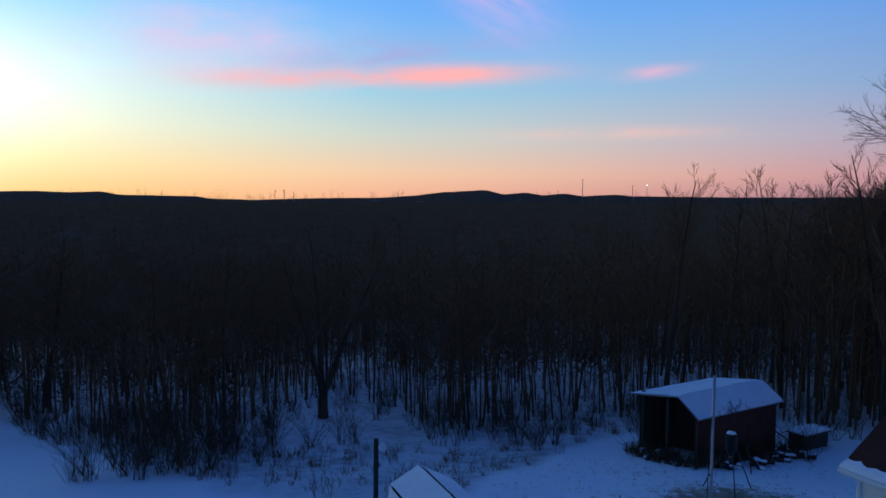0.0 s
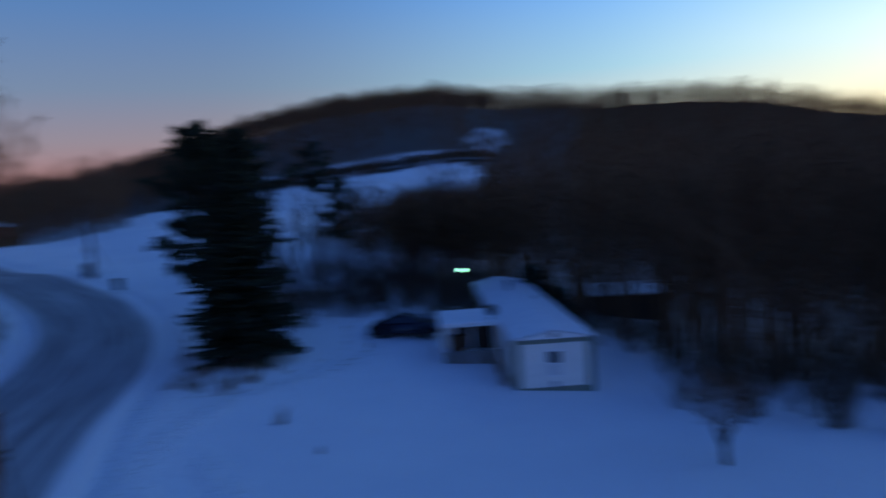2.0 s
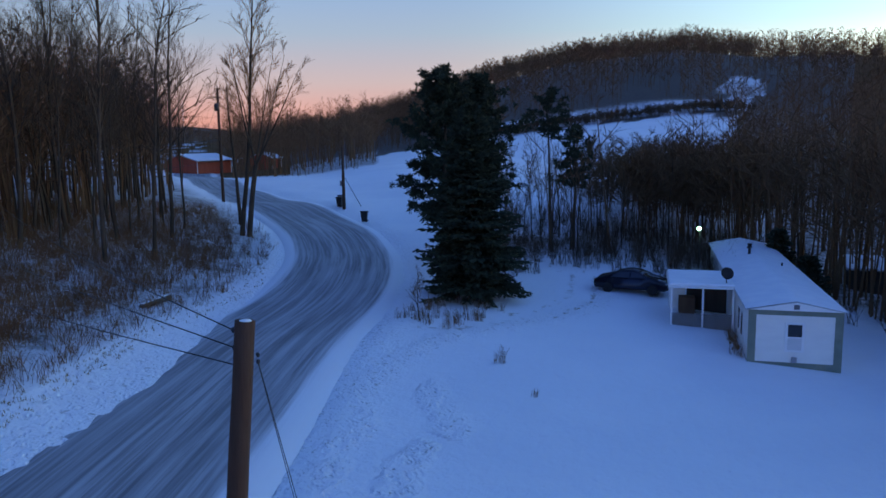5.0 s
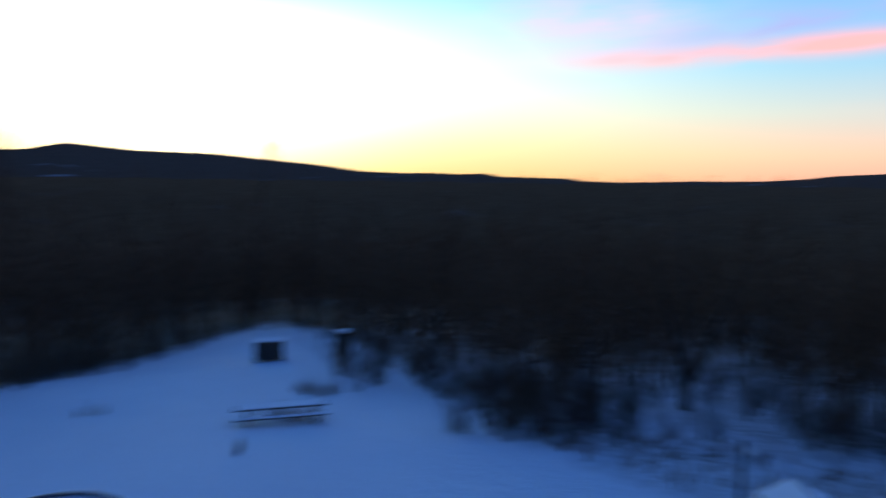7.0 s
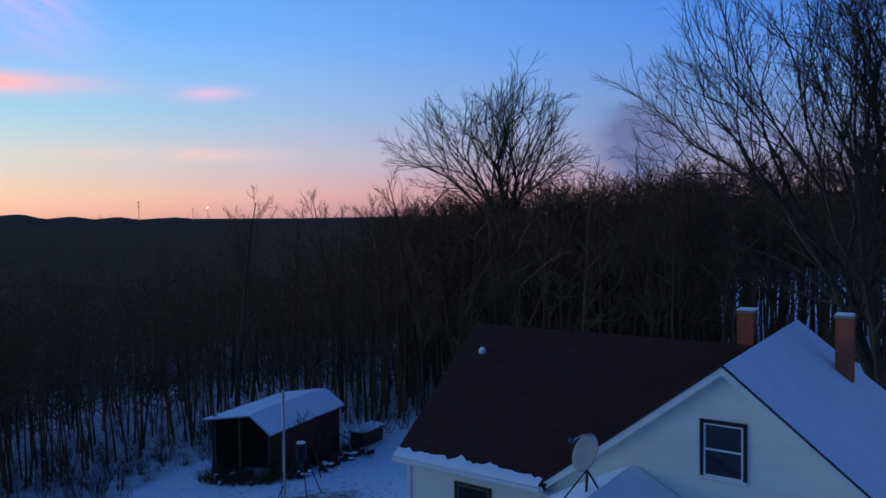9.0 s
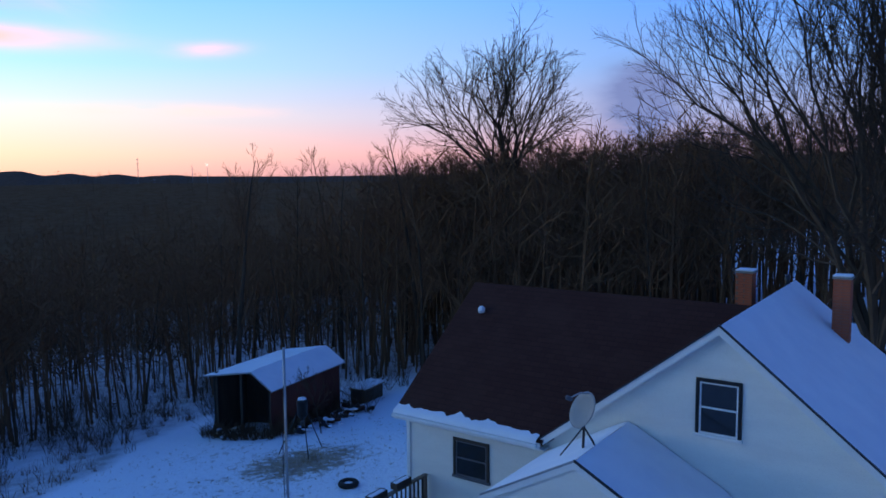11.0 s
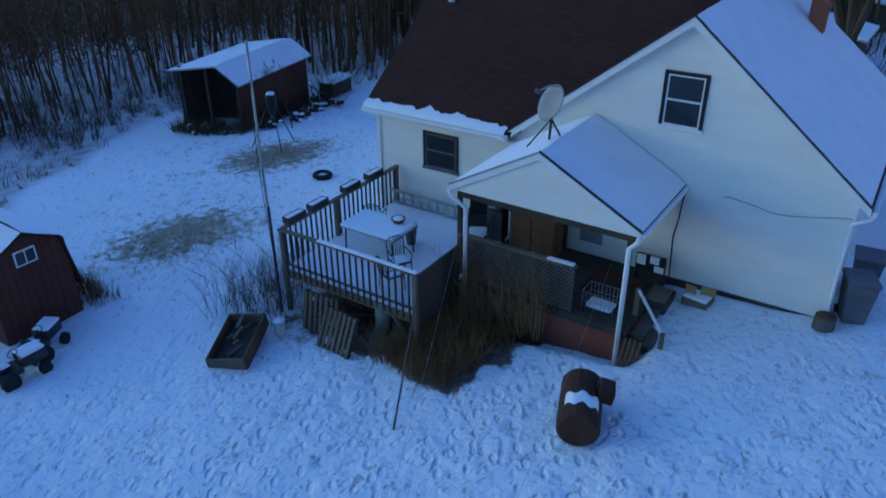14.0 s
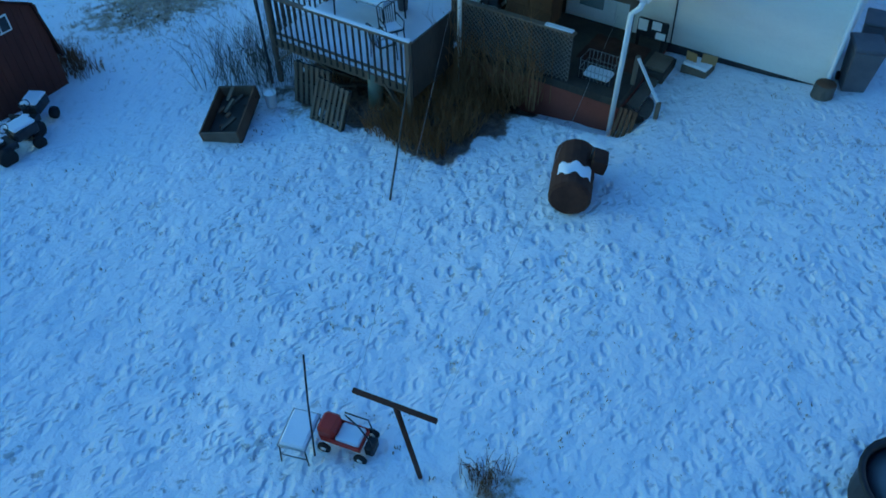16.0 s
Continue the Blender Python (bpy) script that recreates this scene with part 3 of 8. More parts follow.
def lay_ground():
    rings = np.concatenate([[0.001], np.linspace(0.3, 26, 150), np.exp(np.linspace(math.log(26.3), math.log(4600), 185))])
    ang = np.radians(np.concatenate([np.arange(-170, 80, .42), np.arange(80, 190, 1.4)]))
    na = len(ang)
    D, A = np.meshgrid(rings, ang, indexing="ij")
    X, Y = D * np.sin(A), D * np.cos(A)
    Z = land(X, Y)
    gap = road_gap(X.ravel(), Y.ravel()).reshape(X.shape)
    az = bearing(X, Y)
    soft = lambda v, lo, hi: np.clip((v - lo) / (hi - lo), 0, 1)
    yard = soft(az, -42, -18) * (1 - soft(az, 95, 120)) * np.clip(1.45 - D / 22, 0, 1)
    worn = np.clip(.25 + 1.3 * value_noise(X, Y, 2.6, 3) - .25, 0, 1)
    trod = yard * (.45 + .55 * worn)
    trod = np.maximum(trod, .4 * np.exp(-((D - 24) / 9) ** 2) * soft(az, 0, 8) * (1 - soft(az, 38, 45)))
    foot = segment_gap(X, Y, FOOTPATH)
    trod = np.maximum(trod, 1.1 * np.exp(-(foot / .9) ** 4))
    for way in WAYS:
        trod = np.maximum(trod, 1.0 * np.exp(-(segment_gap(X, Y, way) / .7) ** 4) * (value_noise(X, Y, 1.1, 33) > .25))
    trod = np.maximum(trod, .8 * np.exp(-(np.maximum(gap - 4.6, 0) / 2.2) ** 2) * (D < 70))
    near = np.clip(1 - D / 60, 0, 1)
    Z = Z + near * (.05 * (value_noise(X, Y, .8, 1) - .5) + trod * .07 * (value_noise(X, Y, .34, 2) - .5))
    Z -= np.where(D < 300, 0.24 * np.clip(1 - (gap - 4.3) / 1.4, 0, 1), 0)
    drive = segment_gap(X, Y, DRIVE)
    tracks = np.exp(-((np.abs(drive - .75)) / .28) ** 2)
    Z -= .1 * tracks
    # the ground is dug away before the porch
    hx, hy = X * math.cos(radians(-68)) + Y * math.sin(radians(-68)), -X * math.sin(radians(-68)) + Y * math.cos(radians(-68))
    Z -= .5 * soft(-np.abs(hx + 5.05), -1.75, -1.25) * soft(hy, 12.35, 12.95) * (1 - soft(hy, 13.6, 14.2))
    n = len(rings)
    V = np.stack([X, Y, Z], -1).reshape(-1, 3)
    i, k = np.meshgrid(np.arange(n - 1), np.arange(na), indexing="ij")
    a, b = i * na + k, i * na + (k + 1) % na
    F = np.stack([a, b, b + na, a + na], -1).reshape(-1, 4)
    e = edge(az) + 5 * (value_noise(X, Y, 6.0, 9) - .5)
    woods = np.clip((D - e + 3) / 8, 0, 1)
    # thin litter on the snow under the first trees, and the rough strip before them
    woods = np.where((az > -62) & (az < 72), woods * np.clip(.82 - .2 * np.clip((az + 12) / 8, 0, 1) + .4 * (value_noise(X, Y, 7.0, 34) - .5) + (D - e - 9) / 34 + np.clip((-30 - az) / 6, 0, 1) * .9, .5, 2.0), woods)
    rough = np.interp(az, [a_ for a_, _ in ROUGH], [d_ for _, d_ in ROUGH]) + 3 * (value_noise(X, Y, 3.0, 31) - .5)
    woods = np.where((az > -32) & (az < 15), np.maximum(woods, np.clip((D - rough) / 1.6, 0, 1) * (.30 + .45 * value_noise(X, Y, 2.2, 32))), woods)
    woods = woods * (1 + .9 * np.clip((D - 75) / 60, 0, 1))
    # the field and the snowy openings on the hillside
    woods = np.where((az > -140) & (az < -101) & (D > 66) & (D < 196 + 4 * np.sin(az)), 0.03, woods)
    woods = np.where((az > -139) & (az < -127.5) & (D > 150), .9, woods)
    hill = (az > -134) & (az < -94) & (D > 205)
    woods = np.where(hill, 1.8 + .6 * value_noise(X, Y, 18.0, 21) + np.clip((az + 110) / 12, 0, 1), woods)
    woods = np.where((az > -118) & (az < -100) & (D > 204) & (D < 219), .5 * (value_noise(X, Y, 9.0, 24) > .6), woods)
    woods = np.where(((az + 100.9) / 1.7) ** 2 + ((D - 236) / 22) ** 2 < .4 + value_noise(X, Y, 12.0, 25), .12 + .7 * (value_noise(X, Y, 6.0, 26) > .55), woods)
    woods = np.where((az > -112) & (az < -99) & (D > 58) & (D < 112), .35 + .45 * value_noise(X, Y, 4.0, 27), woods)
    # open snow behind the house
    woods = np.where((az > 53) & (az < 68) & (D > 70) & (D < 210), .12 + .3 * (value_noise(X, Y, 7.0, 22) > .62), woods)
    woods = np.where((az < -140) | (az > 165) | ((az < -133.5) & (X * .5 - Y * .86 > 12) & (D < 92)), np.clip((gap - 5.2) / 3.0, 0, 1) * (.45 + .75 * value_noise(X, Y, 2.4, 23)), woods)

    def patch(px, py, sx, sy):
        return np.exp(-(((X - px) / sx) ** 2 + ((Y - py) / sy) ** 2) * 1.3)

    bare = np.maximum.reduce([patch(5.2, 21.8, 3.2, 2.2) * .95, patch(10.6, 26.8, 3.2, 2.4) * .95, patch(9, 31, 5, 3) * .32, patch(6.5, 25, 7, 6.5) * .30, patch(7.3, 14.2, 2.2, 1.6) * 1.15, patch(8.9, 10.9, 1.9, 1.0) * 1.1, patch(3.0, 3.2, 0.7, 0.45) * .9, tracks * .5])
    # bare earth under the deck and before the porch
    box_gap = np.maximum(np.abs(hx + 8.9) - 2.6, np.abs(hy - 13.1) - 2.35)
    soil = np.clip(1 - (box_gap + .9 * (value_noise(X, Y, .5, 12) - .5)) / .5, 0, 1)
    me = bpy.data.meshes.new("ground")
    me.from_pydata(V.tolist(), [], F.tolist() + [list(range(na))[::-1]])
    me.materials.append(GROUND)
    me.materials.append(FAR)
    me.materials.append(CANOPY)
    me.polygons.foreach_set("material_index", np.append(np.where(D > 1000, 1, np.where(((D > 120) & (woods > .8) & ~((az > -134) & (az < -94)) & ~((az > 50) & (az < 70))) | (D > 520), 2, 0))[:-1, :].reshape(-1), 0).astype(np.int32))
    me.polygons.foreach_set("use_smooth", [True] * len(me.polygons))
    for name, val in (("woods", woods), ("bare", bare), ("soil", soil), ("trod", np.clip(trod, 0, 2))):
        at = me.attributes.new(name, "FLOAT", "POINT")
        at.data.foreach_set("value", val.reshape(-1).astype(np.float32))
    tagged(new("ground", me), "snow-covered yard and fields rising to wooded hills", "ground", kind="structure")


lay_ground()


def lay_road():
    half, cols = 4.8, 18
    V, F, across, uv = [], [], [], []
    d = np.gradient(RLINE, axis=0)
    d /= np.linalg.norm(d, axis=1)[:, None]
    run = 0.0
    for i, (p, t) in enumerate(zip(RLINE, d)):
        if i:
            run += float(np.hypot(*(p - RLINE[i - 1])))
        for k in range(cols + 1):
            s = (k / cols * 2 - 1) * half
            x, y = p[0] - t[1] * s, p[1] + t[0] * s
            V.append((x, y, height(p[0], p[1]) * .5 + height(x, y) * .5 - 0.06 - 0.03 * (s / half) ** 2 - 0.4 * max(0.0, abs(s) - 4.15)))
            across.append(s)
            uv.append((s, run))
    w = cols + 1
    for i in range(len(RLINE) - 1):
        for k in range(cols):
            F.append((i * w + k, i * w + k + 1, (i + 1) * w + k + 1, (i + 1) * w + k))
    me = mesh_of("road", V, F, ROAD, True)
    at = me.attributes.new("across", "FLOAT", "POINT")
    at.data.foreach_set("value", across)
    layer = me.uv_layers.new(name="UVMap")
    for loop in me.loops:
        layer.data[loop.index].uv = uv[loop.vertex_index]
    tagged(new("road", me), "country road under packed grey snow with wheel tracks", "road", kind="structure")


lay_road()

# ---- the house: x to the right along the front, y away from it into the house ----
HOUSE = pose(0, 0, 0, 0, 0, -68)
FRONT, EAVE_Z, PEAK_Z, PEAK_X = 16.0, 3.0, 6.3, -4.17
GX0, GX1 = -8.2, -0.42          # gable front wall
WX0 = -12.55                    # left end of the wing
BACK = 23.6


def local(x, y):
    p = HOUSE @ Vector((x, y, 0))
    return p.x, p.y


def at_house(x, y, lift=0.0, rz=0.0):
    wx, wy = local(x, y)
    return pose(wx, wy, height(wx, wy) + lift, 0, 0, rz - 68)


def window_unit(parent, x0, x1, z0, z1, y, frame_mat, sash_mat=None):
    """A double-hung window set in the wall at depth y: casing, sill, two sashes, panes."""
    w = part("window", box("casing_back", BLACK, x0 + .05, x1 - .05, y + .02, y + .06, z0 + .05, z1 - .05, 0), parent)
    t = 0.075
    bm = bmesh.new()
    for a in ((x0, x0 + t, z0, z1), (x1 - t, x1, z0, z1), (x0 + t, x1 - t, z1 - t, z1)):
        add_box(bm, a[0], a[1], y - .035, y + .02, a[2], a[3], .006)
    part("frame", from_bm("frame", bm, frame_mat), w)
    part("sill", box("sill", sash_mat or TRIM, x0 - .03, x1 + .03, y - .06, y + .02, z0 - .02, z0 + .05, .008), w)
    mid = (z0 + z1) / 2
    for a, b, off in ((z0 + .05, mid + .02, .0), (mid - .02, z1 - t, .012)):
        bm = bmesh.new()
        s = .04
        for q in ((x0 + t, x0 + t + s, a, b), (x1 - t - s, x1 - t, a, b), (x0 + t + s, x1 - t - s, a, a + s), (x0 + t + s, x1 - t - s, b - s, b)):
            add_box(bm, q[0], q[1], y - .018 + off, y + .012 + off, q[2], q[3], .003)
        sash = part("sash", from_bm("sash", bm, sash_mat or TRIM), w)
        part("pane", box("pane", GLASS, x0 + t + s, x1 - t - s, y - .002 + off, y + .006 + off, a + s, b - s, 0), sash)
    return w


def clapboards(parent, wall, x_range, z0, z1, y, holes, board=0.125, mat=None):
    """Lap siding: one board a course, its foot proud of the wall; cut round openings."""
    z = z0
    while z < z1 - 0.01:
        zt = min(z + board, z1)
        xa0, xb0 = x_range(z)
        xa1, xb1 = x_range(zt)
        spans = [(xa0, xb0, xa1, xb1)]
        for h in holes:
            if h[2] < zt - .02 and h[3] > z + .02:
                out = []
                for s in spans:
                    if h[1] <= s[0] or h[0] >= s[1]:
                        out.append(s)
                        continue
                    if h[0] > s[0]:
                        out.append((s[0], h[0], s[2], h[0]))
                    if h[1] < s[1]:
                        out.append((h[1], s[1], h[1], s[3]))
                spans = out
        for s in spans:
            if s[1] - s[0] < .03:
                continue
            V = [(s[0], y - .016, z), (s[1], y - .016, z), (s[3], y - .004, zt), (s[2], y - .004, zt), (s[0], y + .001, z), (s[1], y + .001, z)]
            part("siding_board", mesh_of("siding_board", V, [(0, 1, 2, 3), (0, 4, 5, 1)], mat or SIDING), wall)
        z = zt


def rake_x(z):
    k = (PEAK_X - GX0 + .2) / (PEAK_Z - EAVE_Z + .06)
    if z <= EAVE_Z + .06:
        return GX0, GX1
    return max(GX0, PEAK_X - (PEAK_Z - .10 - z) * k), min(GX1, PEAK_X + (PEAK_Z - .10 - z) * k)


def build_house():
    h = thing("house", HOUSE, "white vinyl-sided farmhouse with a brown shingle roof, part snowy", "house")
    base = -1.3
    wall = slab("gable_wall", SIDING, [(GX0, FRONT, base), (GX1, FRONT, base), (GX1, FRONT, EAVE_Z), (PEAK_X, FRONT, PEAK_Z - .12), (GX0, FRONT, EAVE_Z)], .2, (0, .2, 0))
    gw = part("gable_wall", wall, h, "white clapboard gable wall with a dark foundation line")
    holes = [(-4.68, -3.72, 3.82, 5.08)]
    clapboards(h, gw, rake_x, 0.02, PEAK_Z - .15, FRONT, holes + [(-6.75, -5.15, -.2, 2.35)])
    part("foundation", box("foundation", DARK_BLOCK, GX0 - .01, GX1 + .012, FRONT - .035, FRONT + .2, base, .13, .0), h)
    w2 = slab("wing_wall", SIDING, [(WX0, FRONT + .02, base), (GX0, FRONT + .02, base), (GX0, FRONT + .02, EAVE_Z - .06), (WX0, FRONT + .02, EAVE_Z - .06)], .2, (0, .2, 0))
    ww = part("wing_wall", w2, h)
    clapboards(h, ww, lambda z: (WX0, GX0), 0.0, EAVE_Z - .1, FRONT + .02, [(-11.08, -9.95, 1.42, 2.5)])
    # other walls close the house
    part("side_wall", box("side_wall", SIDING, GX1 - .2, GX1, FRONT + .2, BACK, base, EAVE_Z, .0), h)
    part("side_wall", box("side_wall", SIDING, WX0, WX0 + .2, FRONT + .22, BACK, base, EAVE_Z - .06, .0), h)
    part("back_wall", box("back_wall", SIDING, WX0 + .2, GX1 - .2, BACK - .2, BACK, base, EAVE_Z - .06, .0), h)
    ridge_y, ridge_z = 19.9, 6.08
    end = slab("wing_gable", SIDING, [(WX0, FRONT + .22, EAVE_Z - .06), (WX0, BACK, EAVE_Z - .06), (WX0, ridge_y, ridge_z - .15)], .2, (.2, 0, 0))
    part("wing_gable", end, h)
    bk = slab("back_gable", SIDING, [(GX0, BACK, EAVE_Z - .06), (GX1, BACK, EAVE_Z - .06), (PEAK_X, BACK, PEAK_Z - .15)], .2, (0, -.2, 0))
    part("back_gable", bk, h)
    for x in (GX1 - .01, WX0 - .03):
        part("corner_post", box("corner_post", TRIM, x - .08, x + .04, FRONT - .03, FRONT + .05, base, EAVE_Z - .05, .006), h)
    # roofs
    ev = .32
    ex0 = -12.86
    rise = (ridge_z - EAVE_Z) / (ridge_y - FRONT)
    fy = FRONT - ev
    fz = EAVE_Z - .02
    brown = slab("wing_roof_front", SHINGLE, [(ex0, fy, fz), (GX0 - .1, fy, fz), (PEAK_X, ridge_y, ridge_z), (ex0, ridge_y, ridge_z)], .16)
    part("roof_slope", brown, h, "brown asphalt shingles melted clear of snow")
    part("roof_slope", slab("wing_roof_back", SHINGLE, [(PEAK_X, ridge_y, ridge_z - .005), (ex0, ridge_y, ridge_z - .005), (ex0, BACK + ev, fz), (PEAK_X, BACK + ev, fz)][::-1], .16, (0, 0, -.16)), h)
    ox0, ox1 = -8.42, -0.16
    ofs = .22
    left = slab("gable_roof_left", SHINGLE, [(ox0, FRONT - ofs, EAVE_Z - .0), (PEAK_X, FRONT - ofs, PEAK_Z), (PEAK_X, BACK + .3, PEAK_Z), (ox0, BACK + .3, EAVE_Z)][::-1], .14, (0, 0, -.14))
    part("roof_slope", left, h, "brown asphalt shingles melted clear of snow")
    right = slab("gable_roof_right", SHINGLE, [(PEAK_X, FRONT - ofs, PEAK_Z - .004), (ox1, FRONT - ofs, EAVE_Z - .0), (ox1, BACK + .3, EAVE_Z), (PEAK_X, BACK + .3, PEAK_Z - .004)], .14, (0, 0, -.14))
    rs = part("roof_slope", right, h)
    # snow lying on the shaded slope, softly edged
    n, mrows = 26, 40
    V, F = [], []
    rng = random.Random(8)
    for j in range(mrows + 1):
        for i in range(n + 1):
            a, b = i / n, j / mrows
            x = PEAK_X + .02 + (ox1 - PEAK_X - .05) * a
            y = FRONT - ofs + .03 + (BACK + .25 - FRONT + ofs) * b
            z = PEAK_Z + (EAVE_Z - PEAK_Z) * (x - PEAK_X) / (ox1 - PEAK_X)
            lip = min(1, 8 * min(a + .02, 1 - a, b, 1 - b) + .12)
            V.append((x, y + (rng.uniform(-.02, .02) if 0 < j < mrows else 0), z + .075 * lip + rng.uniform(-.006, .006)))
    for j in range(mrows):
        for i in range(n):
            k = j * (n + 1) + i
            F.append((k, k + 1, k + n + 2, k + n + 1))
    part("snow_cover", mesh_of("snow_cover", V, F, SNOW, True), rs, "smooth blanket of snow")
    # rake boards, fascia, gutters
    for xa, za, xb, zb in ((ox0, EAVE_Z - .03, PEAK_X, PEAK_Z - .03), (PEAK_X, PEAK_Z - .03, ox1, EAVE_Z - .03)):
        part("rake_board", slab("rake_board", TRIM, [(xa, FRONT - ofs - .025, za - .17), (xb, FRONT - ofs - .025, zb - .17), (xb, FRONT - ofs - .025, zb), (xa, FRONT - ofs - .025, za)], .03, (0, .025, 0)), h)
        part("drip_edge", slab("drip_edge", DARK_METAL, [(xa, FRONT - ofs - .045, za), (xb, FRONT - ofs - .045, zb), (xb, FRONT - ofs - .045, zb + .045), (xa, FRONT - ofs - .045, za + .045)], .03, (0, .05, 0)), h)
    part("soffit", slab("soffit", TRIM, [(ox0, FRONT - ofs, EAVE_Z - .2), (PEAK_X, FRONT - ofs, PEAK_Z - .2), (PEAK_X, FRONT + .01, PEAK_Z - .2), (ox0, FRONT + .01, EAVE_Z - .2)], .02, (0, 0, -.02)), h)
    part("soffit", slab("soffit", TRIM, [(PEAK_X, FRONT - ofs, PEAK_Z - .2), (ox1, FRONT - ofs, EAVE_Z - .2), (ox1, FRONT + .01, EAVE_Z - .2), (PEAK_X, FRONT + .01, PEAK_Z - .2)], .02, (0, 0, -.02)), h)
    part("fascia", box("fascia", TRIM, ex0, GX0 - .1, fy - .03, fy, fz - .2, fz - .02, .004), h)
    part("gutter", box("gutter", TRIM, ex0, GX0 - .15, fy - .14, fy - .03, fz - .14, fz - .03, .02), h)
    part("gutter", box("gutter", TRIM, ox1, ox1 + .12, FRONT - ofs, BACK + .3, EAVE_Z - .2, EAVE_Z - .08, .02), h)
    part("soffit", box("soffit", TRIM, ex0, GX0, fy, FRONT + .02, fz - .2, fz - .17, .0), h)
    for x, y, z in ((ox1 + .05, FRONT - .12, EAVE_Z - .2),):
        part("downspout", pipe("downspout", PIPE, [(x, y, z), (x - .02, y + .02, z - .1), (x - .32, y + .02, z - .28), (x - .33, y + .02, .3), (x - .33, y - .1, .12)], .045), h)
    # eave snow left on the wing
    V, F = [], []
    n = 40
    for i in range(n + 1):
        x = ex0 + .02 + (GX0 - .2 - ex0) * i / n
        wdt = .2 + .12 * noise.noise(Vector((i * .31, 4.2, 0))) + .10 * noise.noise(Vector((i * .9, 1.2, 0)))
        wdt = max(.08, wdt)
        prof = [(-.08, -.02, -.02), (-.06, .0, .055), (wdt * .5, .0, .045), (wdt, .0, .012)]
        for dy, _, dz in prof:
            V.append((x, fy + dy, fz + max(dy, 0) * rise + dz))
    for i in range(n):
        for k in range(3):
            a = i * 4 + k
            F.append((a, a + 4, a + 5, a + 1))
    part("eave_snow", mesh_of("eave_snow", V, F, SNOW, True), h, "ragged rim of snow along the gutter")
    window_unit(h, -4.68, -3.72, 3.82, 5.08, FRONT - .02, BLACK)
    window_unit(h, -11.08, -9.95, 1.42, 2.5, FRONT, WOOD_DARK, GREY_PLASTIC)
    # back door under the porch
    d = part("door", box("door", TRIM, -6.45, -5.5, FRONT - .03, FRONT + .02, .22, 2.25, .008), h, "white back door with a large glass pane")
    part("pane", box("pane", PANE_PALE, -6.28, -5.67, FRONT - .04, FRONT - .028, .48, 2.05, .004), d)
    part("door_handle", lathe("door_handle", DARK_METAL, [(.02, 0), (.02, .04), (.035, .05), (.035, .07)], 10, pose(-5.6, FRONT - .03, 1.15, 90)), d)
    bm = bmesh.new()
    for a in ((-6.6, -6.45, .2, 2.4), (-5.5, -5.35, .2, 2.4), (-6.45, -5.5, 2.25, 2.4)):
        add_box(bm, a[0], a[1], FRONT - .04, FRONT + .01, a[2], a[3], .006)
    part("door_frame", from_bm("door_frame", bm, TRIM), h)
    # service cable and the wire looped across the gable
    part("wall_wire", pipe("wall_wire", DARK_METAL, [(-3.02, FRONT - .03, 2.44), (-2.95, FRONT - .03, 2.5), (-2.6, FRONT - .035, 2.46), (-2.3, FRONT - .03, 2.42), (-2.0, FRONT - .03, 2.34), (-1.67, FRONT - .035, 2.36), (-1.3, FRONT - .03, 2.42), (-.9, FRONT - .03, 2.52), (-.45, FRONT - .03, 2.6)], .006, 5), h)
    part("wall_cable", pipe("wall_cable", BLACK, [(-3.86, FRONT - .03, 2.4), (-3.9, FRONT - .035, 1.7), (-3.97, FRONT - .03, 1.2), (-3.93, FRONT - .03, .5), (-3.9, FRONT - .05, .05)], .016, 5), h)
    part("roof_vent", lathe("roof_vent", SNOW, [(.10, 0), (.11, .12), (.05, .2)], 10, pose(-12.0, 18.9, 5.33)), h, "white capped roof vent")
    part("ridge_vent", pipe("ridge_vent", DARK_METAL, [(-4.2, 22.9, 6.2), (-4.2, 22.9, 6.55)], .07, 10), h)
    return h


house = build_house()


def chimney(x, y, z0, z1, w, name="chimney"):
    """Brick courses laid round a core, with a snow-topped crown."""
    c = thing(name, HOUSE @ pose(x, y, z0), "orange-red brick chimney with snow on its cap, rising through the roof", "chimney", "chimneys")
    part("core", box("core", MORTAR, -w / 2 + .012, w / 2 - .012, -w / 2 + .012, w / 2 - .012, 0, z1 - z0 - .02, 0), c)
    bl, bh, j = .2, .066, .011
    me_s = box("brick", BRICK, -bl / 2, bl / 2, -.05, .05, -bh / 2, bh / 2, .006)
    n = int((z1 - z0) / (bh + j))
    per = max(2, round(w / (bl + j)))
    step = w / per
    for r in range(n):
        z = (r + .5) * (bh + j)
        off = (r % 2) * step * .5
        for side in range(4):
            for k in range(per):
                s = -w / 2 + (k + .5) * step + off * (1 if k < per - 1 else 0) * .5
                m = pose(0, 0, 0, 0, 0, side * 90) @ pose(s, -w / 2 + .05, z)
                part("brick", me_s, c, m=m)
    part("cap", box("cap", CONCRETE, -w / 2 - .03, w / 2 + .03, -w / 2 - .03, w / 2 + .03, z1 - z0 - .06, z1 - z0, .01), c)
    part("snow_cap", box("snow_cap", SNOW, -w / 2 - .02, w / 2 + .02, -w / 2 - .02, w / 2 + .02, z1 - z0, z1 - z0 + .05, .03), c)


